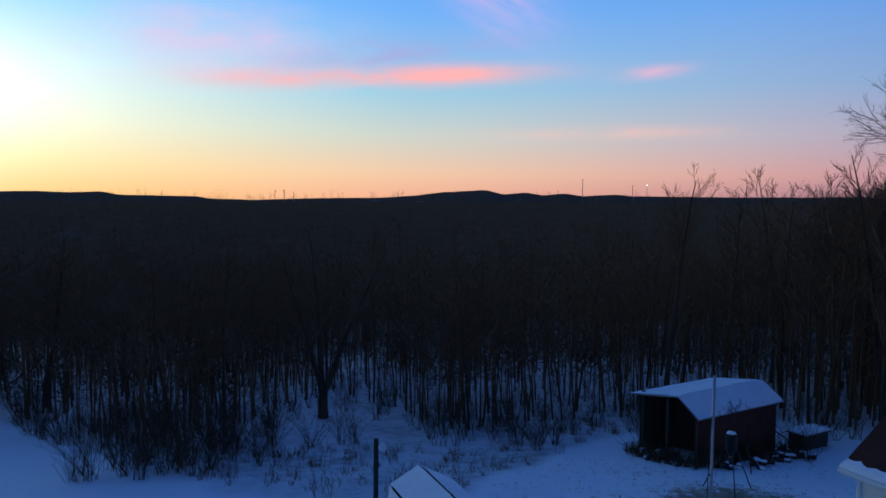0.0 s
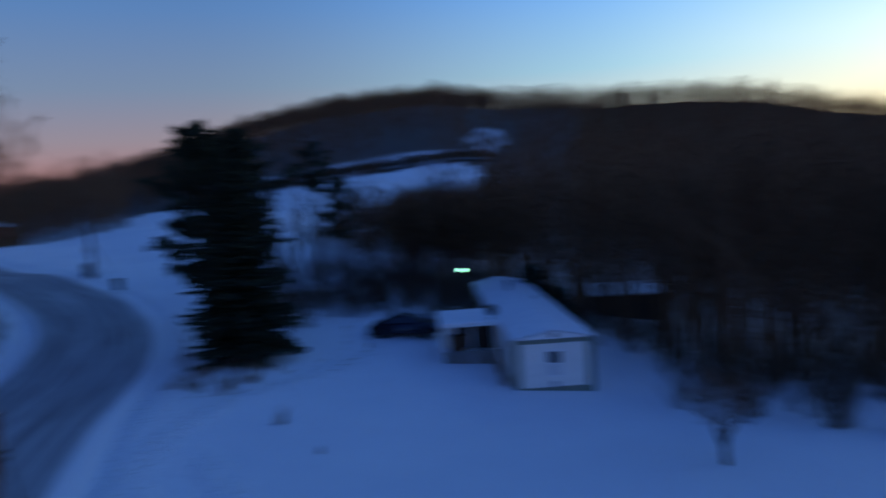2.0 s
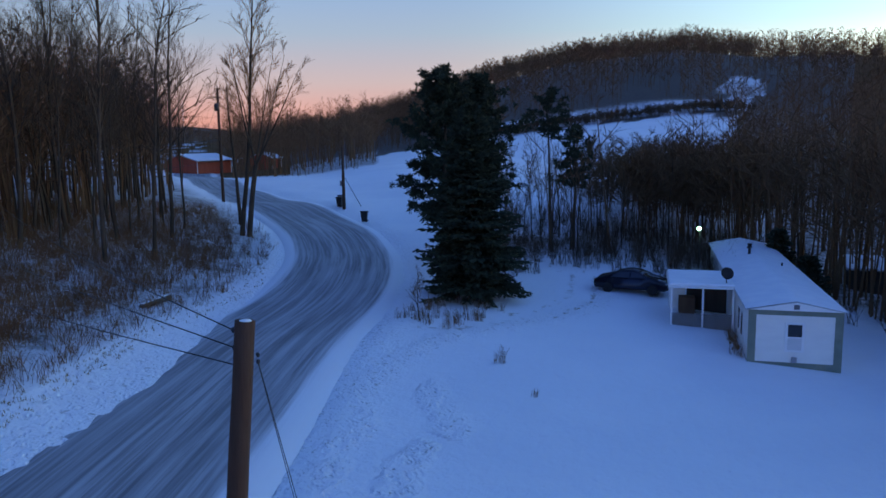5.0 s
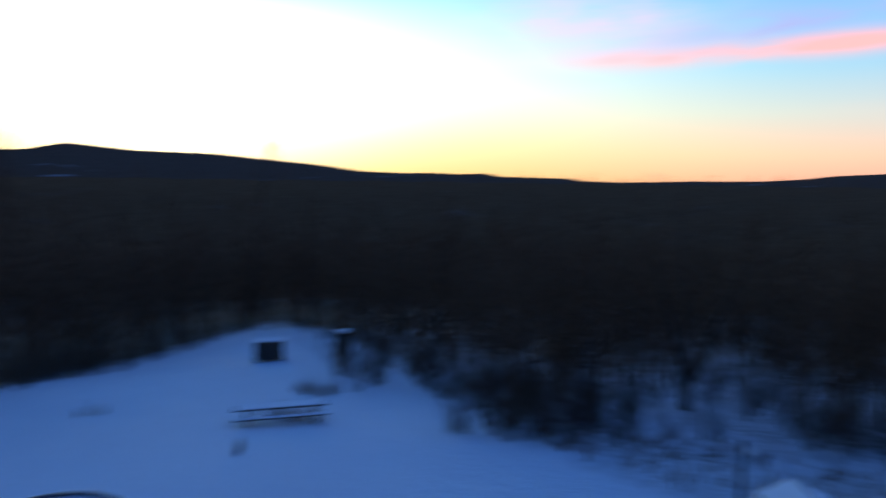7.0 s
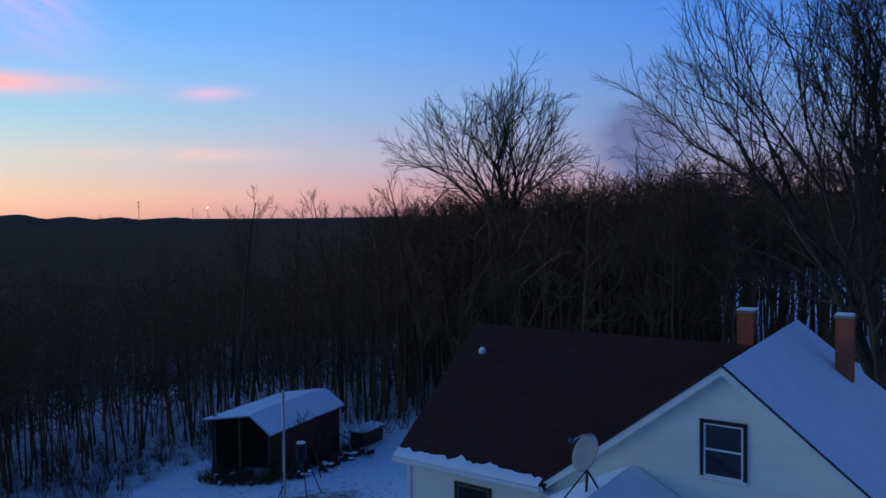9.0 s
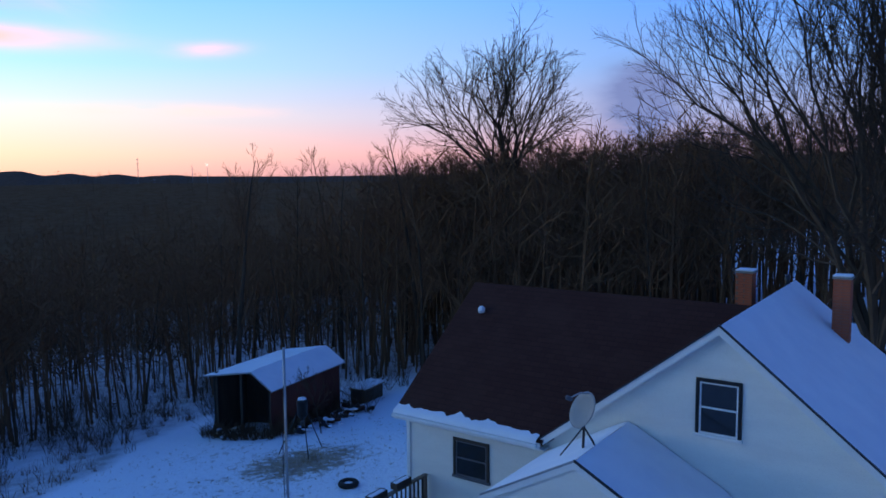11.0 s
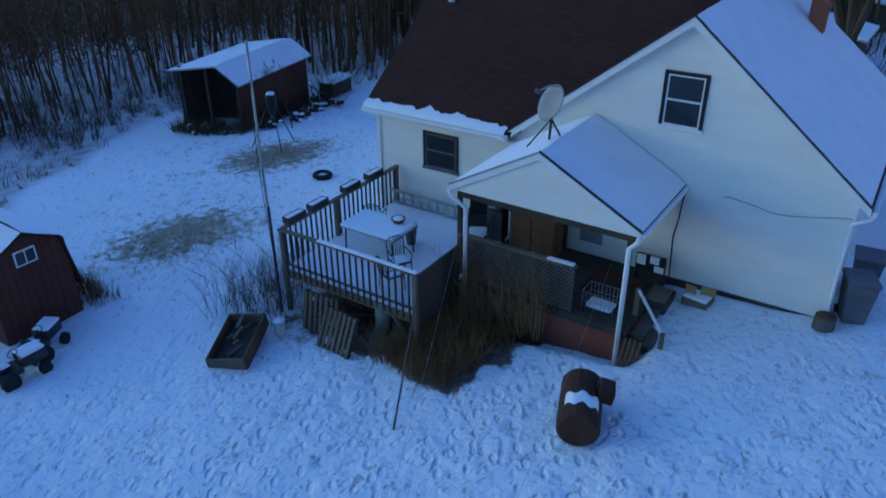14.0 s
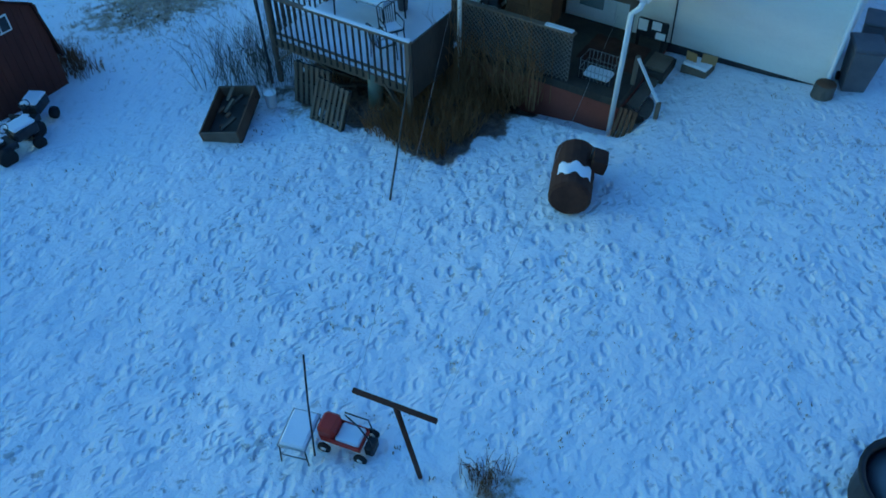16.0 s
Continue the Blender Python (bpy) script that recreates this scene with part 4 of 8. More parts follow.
def porch():
    p = thing("porch", HOUSE, "covered back porch with a snowy gable roof and lattice front", "porch")
    F0, X0, X1, XA, EZ, AZ_ = 13.1, -8.38, -3.86, -6.18, 2.58, 3.80
    th = .1
    for nm, c in (("roof_left", [(X0, F0, EZ), (XA, F0, AZ_), (XA, FRONT, AZ_), (X0, FRONT, EZ)]), ("roof_right", [(XA, F0, AZ_ - .003), (X1, F0, EZ), (X1, FRONT, EZ), (XA, FRONT, AZ_ - .003)])):
        r = part("roof_slope", slab(nm, SHINGLE, c[::-1] if nm == "roof_left" else c, th, (0, 0, -th)), p)
        V, Fc = [], []
        n, mr = 14, 18
        rng = random.Random(3)
        for j in range(mr + 1):
            for i in range(n + 1):
                a, b = i / n, j / mr
                x = c[0][0] + (c[1][0] - c[0][0]) * a
                y = F0 + .02 + (FRONT - F0 - .06) * b
                z = c[0][2] + (c[1][2] - c[0][2]) * a
                lip = min(1, 7 * min(a if nm == "roof_left" else a + .02, 1 - a if nm == "roof_right" else 1 - a + .02, b, 1 - b + .1) + .15)
                V.append((x, y, z + .07 * lip + rng.uniform(-.006, .006)))
        for j in range(mr):
            for i in range(n):
                k = j * (n + 1) + i
                Fc.append((k, k + 1, k + n + 2, k + n + 1))
        part("snow_cover", mesh_of("snow_cover", V, Fc, SNOW, True), r, "smooth blanket of snow")
    g = slab("gable_panel", SIDING, [(X0 + .1, F0 + .03, EZ - .12), (X1 - .1, F0 + .03, EZ - .12), (XA, F0 + .03, AZ_ - .12)], .06, (0, .06, 0))
    part("gable_panel", g, p)
    for xa, za, xb, zb in ((X0, EZ - .01, XA, AZ_ - .01), (XA, AZ_ - .01, X1, EZ - .01)):
        part("rake_board", slab("rake_board", TRIM, [(xa, F0 - .02, za - .14), (xb, F0 - .02, zb - .14), (xb, F0 - .02, zb), (xa, F0 - .02, za)], .03, (0, .03, 0)), p)
    part("drip_edge", slab("drip_edge", DARK_METAL, [(XA, F0 - .03, AZ_ + .0), (X1, F0 - .03, EZ + .0), (X1, F0 - .03, EZ + .05), (XA, F0 - .03, AZ_ + .05)], .03, (0, .04, 0)), p)
    part("drip_edge", slab("drip_edge", GREY_METAL, [(X0, F0 - .03, EZ), (XA, F0 - .03, AZ_), (XA, F0 - .03, AZ_ + .04), (X0, F0 - .03, EZ + .04)], .03, (0, .04, 0)), p)
    part("beam", box("beam", WOOD_DARK, X0 + .15, X1 - .15, F0 + .1, F0 + .22, EZ - .3, EZ - .12, .006), p)
    for x in (X0 - .06, X1 - .02):
        part("gutter", box("gutter", TRIM, x, x + .1, F0, FRONT, EZ - .14, EZ - .03, .02), p)
    for x in (X0 + .2, X1 - .25):
        part("post", box("post", WOOD_DARK, x - .05, x + .05, F0 + .1, F0 + .2, -.9, EZ - .3, .006), p)
    part("downspout", pipe("downspout", PIPE, [(X0 + .02, F0 - .04, EZ - .12), (X0 + .06, F0 - .05, EZ - .22), (X0 + .47, F0 - .06, EZ - .46), (X0 + .47, F0 - .06, -1.25)], .05), p, "white drain pipe")
    part("downspout", pipe("downspout", PIPE, [(X1 - .02, F0 - .04, EZ - .1), (X1 - .05, F0 - .05, EZ - .22), (X1 - .2, F0 - .05, EZ - .38), (X1 - .2, F0 - .08, -.95)], .055), p, "white drain pipe")
    # floor, skirting and lattice front
    part("floor", box("floor", WOOD_DARK, X0 + .15, X1 - .1, F0 + .05, FRONT - .05, -.02, .16, .01), p)
    part("skirting", box("skirting", RED_SKIRT, X0 + .15, X1 - .15, F0 + .06, F0 + .12, -1.5, -.02, .006), p, "red-brown board skirting")
    part("skirting", box("skirting", RED_SKIRT, X1 - .16, X1 - .1, F0 + .12, FRONT - .06, -1.2, -.02, .006), p)
    lattice(p, X0 + .25, -5.25, .16, 1.3, F0 + .12, LATH)
    part("rail_cap", box("rail_cap", WOOD, X0 + .2, -5.2, F0 + .05, F0 + .2, 1.3, 1.35, .006), p, "snow-dusted rail cap")
    # Dark sheet added over the white wall so the porch interior reads dark.
    part("back_boards", box("back_boards", WOOD_DARK, X0 + .3, -6.62, FRONT - .075, FRONT - .045, .165, 2.3, .006), p, "dark panel added to darken the porch interior")
    part("rail_snow", box("rail_snow", SNOW, -5.9, -5.25, F0 + .06, F0 + .19, 1.35, 1.39, .015), p)
    return p


def lattice(parent, x0, x1, z0, z1, y, mat=None, step=.11):
    """Crossed laths in a frame; each lath is its own piece."""
    mat = mat or WOOD
    fr = part("lattice_panel", box("lattice_backing", WOOD_DARK, x0, x1, y + .035, y + .045, z0, z1, 0), parent)
    hgt = z1 - z0
    for sgn in (1, -1):
        x = x0 - hgt
        while x < x1:
            a, b = (x, z0), (x + hgt, z1)
            ax, az, bx, bz = a[0], a[1], b[0], b[1]
            if ax < x0:
                az += x0 - ax
                ax = x0
            if bx > x1:
                bz -= bx - x1
                bx = x1
            if bx - ax > .05:
                if sgn < 0:
                    az, bz = z0 + z1 - az, z0 + z1 - bz
                d = .014 if sgn > 0 else .026
                part("lath", beam("lath", mat, (ax, y + d, az), (bx, y + d, bz), .036, .008, 0), fr)
            x += step
    return fr


chimney(-5.12, 22.0, 5.2, 6.72, .46)
chimney(-2.68, 22.0, 4.7, 6.72, .42)
porch()


def deck():
    d = thing("deck", HOUSE, "weathered raised wooden deck with baluster railings and snow on its boards", "deck")
    X0, X1, Y0, Y1, Z, R = -12.0, -8.0, 11.15, 15.95, .22, 1.24
    bw = .14
    y = Y0
    k = 0
    while y < Y1 - .05:
        part("deck_board", box("deck_board", WOOD, X0, X1, y, min(y + bw - .008, Y1), Z - .035, Z, .004), d)
        y += bw
        k += 1
    V, F = [], []
    rng = random.Random(5)
    n, mr = 26, 30
    for j in range(mr + 1):
        for i in range(n + 1):
            a, b = i / n, j / mr
            lip = min(1, 9 * min(a, 1 - a, b, 1 - b) + .1)
            V.append((X0 + .03 + (X1 - X0 - .06) * a, Y0 + .02 + (Y1 - Y0 - .04) * b, Z + .004 + (.045 + rng.uniform(-.012, .012)) * lip))
    for j in range(mr):
        for i in range(n):
            q = j * (n + 1) + i
            F.append((q, q + 1, q + n + 2, q + n + 1))
    part("snow_cover", mesh_of("snow_cover", V, F, SNOW, True), d, "thin trodden snow on the boards")
    for yy in (Y0 + .02, Y1 - .1):
        part("rim_joist", box("rim_joist", WOOD, X0, X1, yy, yy + .05, Z - .24, Z - .035, .005), d)
    for xx in (X0, X1 - .05):
        part("rim_joist", box("rim_joist", WOOD, xx, xx + .05, Y0 + .07, Y1 - .1, Z - .24, Z - .035, .005), d)
    for i in range(7):
        xx = X0 + .5 + i * .5
        part("joist", box("joist", WOOD_DARK, xx, xx + .04, Y0 + .07, Y1 - .1, Z - .22, Z - .035, 0), d)
    posts = [(X0 + .05, Y0 + .05), (X1 - .05, Y0 + .05), (X0 + .05, 13.2), (X0 + .05, Y1 - .1)]
    for x, yy in posts:
        part("post", box("post", WOOD, x - .055, x + .055, yy - .055, yy + .055, -1.7, R + .06, .008), d)
    part("brace", beam("brace", WOOD, (X0 + .06, Y0 + .05, -.45), (X0 + .75, Y0 + .05, Z - .1), .08, .05), d)
    part("brace", beam("brace", WOOD, (X1 - .06, Y0 + .05, -.75), (X1 - .75, Y0 + .05, Z - .12), .10, .06), d)
    # front rail
    rail_m = box("top_rail", WOOD, X0 - .03, X1 + .03, Y0 - .02, Y0 + .12, R, R + .045, .006)
    part("top_rail", rail_m, d)
    part("rail_snow", box("rail_snow", SNOW, X0 + 1.2, X1 + .02, Y0 - .01, Y0 + .11, R + .045, R + .085, .018), d, "strip of snow on the rail")
    part("bottom_rail", box("bottom_rail", WOOD, X0, X1, Y0 + .03, Y0 + .07, Z + .1, Z + .16, .004), d)
    bal = box("baluster", WOOD_DARK, -.02, .02, -.02, .02, Z - .16, R, .003)
    for i in range(1, 22):
        part("baluster", bal, d, m=pose(X0 + (X1 - X0) * i / 22, Y0 + .0, 0))
    # left rail, with planter boxes hung on it
    part("top_rail", box("top_rail", WOOD, X0 - .04, X0 + .1, Y0 + .12, Y1, R, R + .045, .006), d)
    for i in range(1, 26):
        part("baluster", bal, d, m=pose(X0 + .03, Y0 + (Y1 - Y0) * i / 26, 0))
    # lattice wall on the porch side
    lat = part("side_screen", box("side_screen", WOOD_DARK, X1 - .02, X1 + .03, Y0 + .1, 12.9, -.1, R, .005), d, "dark lattice screen")
    return d


deck()


def planter(y, w=.62):
    b = thing("planter_box", HOUSE @ pose(-12.02, y, 1.285), "dark planter box filled with snow on the deck rail", "planter", "planters on the deck rail")
    bm = bmesh.new()
    add_box(bm, -.11, -.085, -w / 2, w / 2, 0, .17, .004)
    add_box(bm, .085, .11, -w / 2, w / 2, 0, .17, .004)
    add_box(bm, -.085, .085, -w / 2, -w / 2 + .025, 0, .17, .004)
    add_box(bm, -.085, .085, w / 2 - .025, w / 2, 0, .17, .004)
    add_box(bm, -.085, .085, -w / 2 + .025, w / 2 - .025, 0, .02, 0)
    part("trough", from_bm("trough", bm, WOOD_DARK), b)
    part("snow_fill", box("snow_fill", SNOW, -.083, .083, -w / 2 + .027, w / 2 - .027, .02, .175, .02), b)


for yy in (11.75, 12.6, 13.9, 14.9):
    planter(yy)

# ---- the mobile home across the yard ----
TR = Matrix.Translation((-36.9, -4.25, -1.25)) @ pose(0, 0, 0, 0, 0, 107.0)
# local: x to the right along the end wall (seen from the yard), y away along its length


def mobile_home():
    h = thing("mobile_home", TR, "white single-wide mobile home with sage trim and a snow-covered roof", "house")
    W2, L, EZ, RZ = 2.0, 23.0, 2.82, 3.25
    part("skirt", box("skirt", GREEN_TRIM, -W2 - .02, W2 + .02, -.02, L + .02, -.5, .34, .01), h)
    part("end_wall", box("end_wall", SIDING, -W2, W2, 0, .1, .28, EZ, .006), h)
    part("end_wall", box("end_wall", SIDING, -W2, W2, L - .1, L, .28, EZ, .006), h)
    part("side_wall", box("side_wall", SIDING, -W2, -W2 + .1, .1, L - .1, .28, EZ, .004), h)
    part("side_wall", box("side_wall", SIDING, W2 - .1, W2, .1, L - .1, .28, EZ, .004), h)
    for x in (-W2 - .015, W2 - .33):
        part("corner_trim", box("corner_trim", GREEN_TRIM, x, x + .345, -.03, -.002, .28, EZ - .25, .006), h)
    part("band", box("band", GREEN_TRIM, -W2 - .02, W2 + .02, -.035, -.002, EZ - .25, EZ, .006), h)
    for y in [1.2 + 1.22 * k for k in range(18)]:
        part("seam_strip", box("seam_strip", TRIM, -W2 - .012, -W2 - .001, y - .02, y + .02, .28, EZ, 0), h)
    ov = .18
    rf = slab("roof", GREY_METAL, [(-W2 - ov, -ov, EZ), (0, -ov, RZ), (W2 + ov, -ov, EZ)], .1, (0, L + 2 * ov, 0))
    r = part("roof", rf, h)
    part("gable_panel", slab("gable_panel", TRIM, [(-W2, -ov - .02, EZ + .01), (W2, -ov - .02, EZ + .01), (0, -ov - .02, RZ - .03)], .02, (0, .015, 0)), h)
    part("gable_vent", box("gable_vent", GREY_PLASTIC, -.12, .12, -ov - .05, -ov - .02, EZ + .08, EZ + .3, .01), h)
    V, F = [], []
    n, mr = 20, 60
    rng = random.Random(2)
    for j in range(mr + 1):
        for i in range(n + 1):
            a, b = i / n, j / mr
            x = (-W2 - ov + .02) + (2 * W2 + 2 * ov - .04) * a
            z = RZ + (EZ - RZ) * abs(x) / (W2 + ov)
            lip = min(1, 9 * min(a, 1 - a, b * 3, (1 - b) * 3) + .15)
            V.append((x, -ov + .02 + (L + 2 * ov - .04) * b, z + .10 * lip + .01 * math.sin(b * 19 + a * 5) + rng.uniform(-.006, .006)))
    for j in range(mr):
        for i in range(n):
            k = j * (n + 1) + i
            F.append((k, k + 1, k + n + 2, k + n + 1))
    part("snow_cover", mesh_of("snow_cover", V, F, SNOW, True), r, "unbroken snow over the roof")
    # end window
    w = part("window", box("window_back", TRIM, -.42, .42, -.05, -.005, .85, 2.25, .01), h)
    part("pane", box("pane", GLASS, -.3, .3, -.065, -.05, 1.58, 2.15, .004), w)
    part("pane", box("pane", PANEL_WHITE, -.3, .3, -.065, -.05, .95, 1.52, .004), w, "white covered lower pane")
    part("meter_box", box("meter_box", GREY_METAL, -.1, .12, -.12, -.005, .36, .62, .01), h)
    for y in (2.2, 3.4):
        ww = part("window", box("window_frame", TRIM, -W2 - .04, -W2 - .002, y - .35, y + .35, 1.0, 2.2, .008), h)
        part("pane", box("pane", GLASS, -W2 - .05, -W2 - .04, y - .28, y + .28, 1.07, 2.13, .003), ww)
    part("flue", lathe("flue", DARK_METAL, [(.09, 0), (.09, .45), (.17, .46), (.17, .54), (.1, .56), (.1, .66), (.16, .67), (.14, .74)], 12, pose(-.3, 14.5, RZ - .02)), h, "dark capped flue pipe")
    part("roof_pipe", pipe("roof_pipe", DARK_METAL, [(1.1, 11, EZ + .1), (1.1, 11, EZ + .5)], .05, 8), h)
    return h


mobile_home()


def trailer_porch():
    p = thing("side_porch", TR, "covered side porch with a snowy flat roof and white lattice panels", "porch")
    X1, X0, Y0, Y1, Z = -2.06, -5.3, 5.2, 9.4, 2.72
    part("roof", box("roof", TRIM, X0 - .2, X1, Y0 - .25, Y1 + .2, Z, Z + .14, .02), p)
    part("snow_cover", box("snow_cover", SNOW, X0 - .17, X1 - .02, Y0 - .22, Y1 + .17, Z + .14, Z + .26, .06), p, "thick flat layer of snow")
    for x in (X0, (X0 + X1) / 2, X1 - .08):
        part("post", box("post", TRIM, x - .05, x + .05, Y0 - .05, Y0 + .05, -.2, Z, .008), p)
    part("post", box("post", TRIM, X0 - .05, X0 + .05, Y1 - .05, Y1 + .05, -.2, Z, .008), p)
    part("floor", box("floor", WOOD, X0, X1, Y0, Y1, -.1, .35, .01), p)
    part("half_wall", box("half_wall", SIDING, X0 + .02, X0 + .9, Y1 - .4, Y1 - .3, .35, Z, .01), p)
    # Added dark panel: stands in for the shade seen through the porch openings.
    part("back_wall", box("back_wall", WOOD_DARK, X0 + .95, X1 - .05, Y1 - .4, Y1 - .3, .35, Z, .01), p, "dark panel added for the shaded porch interior")
    part("stored_box", box("stored_box", WOOD_BROWN, X0 + .5, X0 + 1.4, Y1 - 1.4, Y1 - .6, .35, 1.6, .02), p)
    lattice(p, X0 + .05, (X0 + X1) / 2 - .05, .2, 1.3, Y0 - .02, TRIM, .17)
    lattice(p, (X0 + X1) / 2 + .05, X1 - .12, .2, 1.3, Y0 - .02, TRIM, .17)


trailer_porch()

# ---- trees ----
def branch(V, F, rng, p, d, length, r0, sides, bend=.12, lift=.0, segs=4, r1=0.0):
    pts, radii = [p.copy()], [r0]
    cur, dirn = p.copy(), d.normalized()
    for i in range(segs):
        dirn = (dirn + Vector((rng.uniform(-bend, bend), rng.uniform(-bend, bend), rng.uniform(-bend, bend) + lift))).normalized()
        cur = cur + dirn * (length / segs)
        pts.append(cur.copy())
        radii.append(r0 + (r1 - r0) * (i + 1) / segs)
    tube_into(V, F, pts, radii, sides)
    return pts, radii


def along(pts, f):
    k = f * (len(pts) - 1)
    i = min(int(k), len(pts) - 2)
    return pts[i].lerp(pts[i + 1], k - i), (pts[i + 1] - pts[i]).normalized()


def spread(rng, d, angle):
    """A direction turned off d by an angle, round a random side."""
    s = d.orthogonal().normalized()
    s.rotate(Matrix.Rotation(rng.uniform(0, 2 * math.pi), 3, d))
    return (d * math.cos(angle) + s * math.sin(angle)).normalized()


def spike(V, F, p, d, length, r):
    """A twig: a thin three-sided cone."""
    s = d.orthogonal().normalized() * r
    t = d.cross(s)
    i = len(V)
    V.extend([p + s, p - s * .5 + t * .87, p - s * .5 - t * .87, p + d * length])
    F.extend([(i, i + 1, i + 3), (i + 1, i + 2, i + 3), (i + 2, i, i + 3)])


def tree_meshes(seed, tall, r, first, limbs, reach, up=.55, twigs=5, subs=5, forks=1, thick=.012, open_=(.22, .5), fine=2):
    """Trunk and crown of a bare hardwood: limbs, branches and twigs."""
    rng = random.Random(seed)
    TV, TF, CV, CF = [], [], [], []
    stems = []
    if forks == 1:
        pts, rad = branch(TV, TF, rng, Vector((0, 0, -.4)), Vector((rng.uniform(-.05, .05), rng.uniform(-.1, .1), 1)), tall * .93, r, 6, .075, .03, 9, r * .12)
        stems.append((pts, rad, first))
    else:
        pts, rad = branch(TV, TF, rng, Vector((0, 0, -.4)), Vector((0, 0, 1)), tall * first, r, 8, .05, .02, 4, r * .8)
        top = pts[-1]
        for k in range(forks):
            a = 2 * math.pi * (k + rng.uniform(-.25, .25)) / forks
            lean = rng.uniform(*open_)
            d = Vector((math.cos(a) * lean, math.sin(a) * lean, 1))
            p2, r2 = branch(TV, TF, rng, top - Vector((0, 0, .15)), d, tall * (1 - first) * rng.uniform(.85, 1.0), r * (.62 if forks < 4 else .4), 6, .09, .022, 7, r * .06)
            stems.append((p2, r2, .12))
    for pts, rad, f0 in stems:
        cnt = max(4, limbs // len(stems))
        for k in range(cnt):
            f = f0 + (1 - f0) * ((k + rng.random()) / cnt) * .98
            p, d = along(pts, min(f, .99))
            size = reach * (1.1 - .72 * (f - f0) / (1 - f0)) * rng.uniform(.7, 1.15)
            dd = spread(rng, d, rng.uniform(.5, 1.05))
            dd = (dd + Vector((0, 0, up * rng.uniform(.4, 1.2)))).normalized()
            lr = max(.02, rad[min(int(f * (len(rad) - 1)), len(rad) - 1)] * .5)
            lp, _ = branch(CV, CF, rng, p, dd, size, min(lr, size * .016), 3, .16, .05, 4, 0.0)
            for q in range(subs):
                g = .22 + .76 * (q + rng.random()) / subs
                sp, sd = along(lp, min(g, .99))
                sdir = (spread(rng, sd, rng.uniform(.4, .9)) + Vector((0, 0, .22))).normalized()
                sl = size * (.62 - .36 * g) * rng.uniform(.7, 1.2)
                bp, _ = branch(CV, CF, rng, sp, sdir, sl, thick * 1.3, 3, .2, .05, 2, 0.0)
                for w in range(twigs):
                    h = .2 + .8 * (w + rng.random()) / twigs
                    tp, td = along(bp, min(h, .99))
                    tdir = (spread(rng, td, rng.uniform(.35, .9)) + Vector((0, 0, .2))).normalized()
                    tl = sl * rng.uniform(.4, .7)
                    spike(CV, CF, tp, tdir, tl, thick * .7)
                    for v in range(fine):
                        vd = (spread(rng, tdir, rng.uniform(.3, .8)) + Vector((0, 0, .15))).normalized()
                        spike(CV, CF, tp + tdir * tl * rng.uniform(.25, .8), vd, tl * rng.uniform(.4, .7), thick * .5)
    return TV, TF, CV, CF


def crown_into(V, F, rng, p, d, length, r, depth, up, thin):
    """One limb that forks again and again into a rounded crown."""
    e = p + (d + Vector((rng.uniform(-.12, .12), rng.uniform(-.12, .12), rng.uniform(-.08, .12)))).normalized() * length * .55
    d2 = (d + Vector((rng.uniform(-.2, .2), rng.uniform(-.2, .2), rng.uniform(-.1, .15) + up))).normalized()
    q = e + d2 * length * .45
    if depth == 0:
        tube_into(V, F, [p, e, q], [r, r * .8, 0.0], 3)
        for k in range(3):
            spike(V, F, p.lerp(q, rng.uniform(.2, .9)), spread(rng, d2, rng.uniform(.4, .9)), length * rng.uniform(.4, .7), r * .7)
        return
    tube_into(V, F, [p, e, q], [r, r * .85, r * .7], 3 if depth < 4 else 5)
    for k in range(2):
        nd = (spread(rng, d2, rng.uniform(.22, .5)) + Vector((0, 0, up * .5))).normalized()
        crown_into(V, F, rng, q, nd, length * rng.uniform(.68, .86), max(r * .62, thin), depth - 1, up, thin)
    nd = (spread(rng, d2, rng.uniform(.45, .85)) + Vector((0, 0, up))).normalized()
    crown_into(V, F, rng, e, nd, length * rng.uniform(.58, .78), max(r * .5, thin), depth - 1, up, thin)


def dome_tree(label, seed, m, trunk, r, limbs, length, depth, open_, up=.06, toward=None, thin=.011):
    """A great bare tree whose limbs fan out from a short trunk."""
    rng = random.Random(seed)
    TV, TF, CV, CF = [], [], [], []
    pts, _ = branch(TV, TF, rng, Vector((0, 0, -.4)), Vector((0, 0, 1)), trunk + .4, r, 9, .03, .02, 5, r * .75)
    for k in range(limbs):
        a = 2 * math.pi * (k + rng.uniform(-.3, .3)) / limbs
        lean = open_ * (.15 + .85 * ((k * 7) % limbs) / limbs)
        d = Vector((math.cos(a) * lean, math.sin(a) * lean, 1))
        if toward:
            d += Vector((*toward, 0)) * rng.uniform(.2, 1.0)
        crown_into(CV, CF, rng, pts[-1] - Vector((0, 0, rng.uniform(.05, trunk * .25))), d.normalized(), length * rng.uniform(.85, 1.1), r * .45, depth, up, thin)
    t = thing("hardwood_tree", m, label, "tree")
    part("trunk", mesh_of("trunk", TV, TF, BARK, True), t)
    part("crown", mesh_of("crown", CV, CF, BARK), t)
    return t


def make_tree(name, label, seed, m, group="", bark=None, crown=None, **kw):
    TV, TF, CV, CF = tree_meshes(seed, **kw)
    t = thing(name, m, label, "tree", group)
    part("trunk", mesh_of("trunk", TV, TF, bark or BARK, True), t)
    part("crown", mesh_of("crown", CV, CF, crown or TWIG), t)
    return t


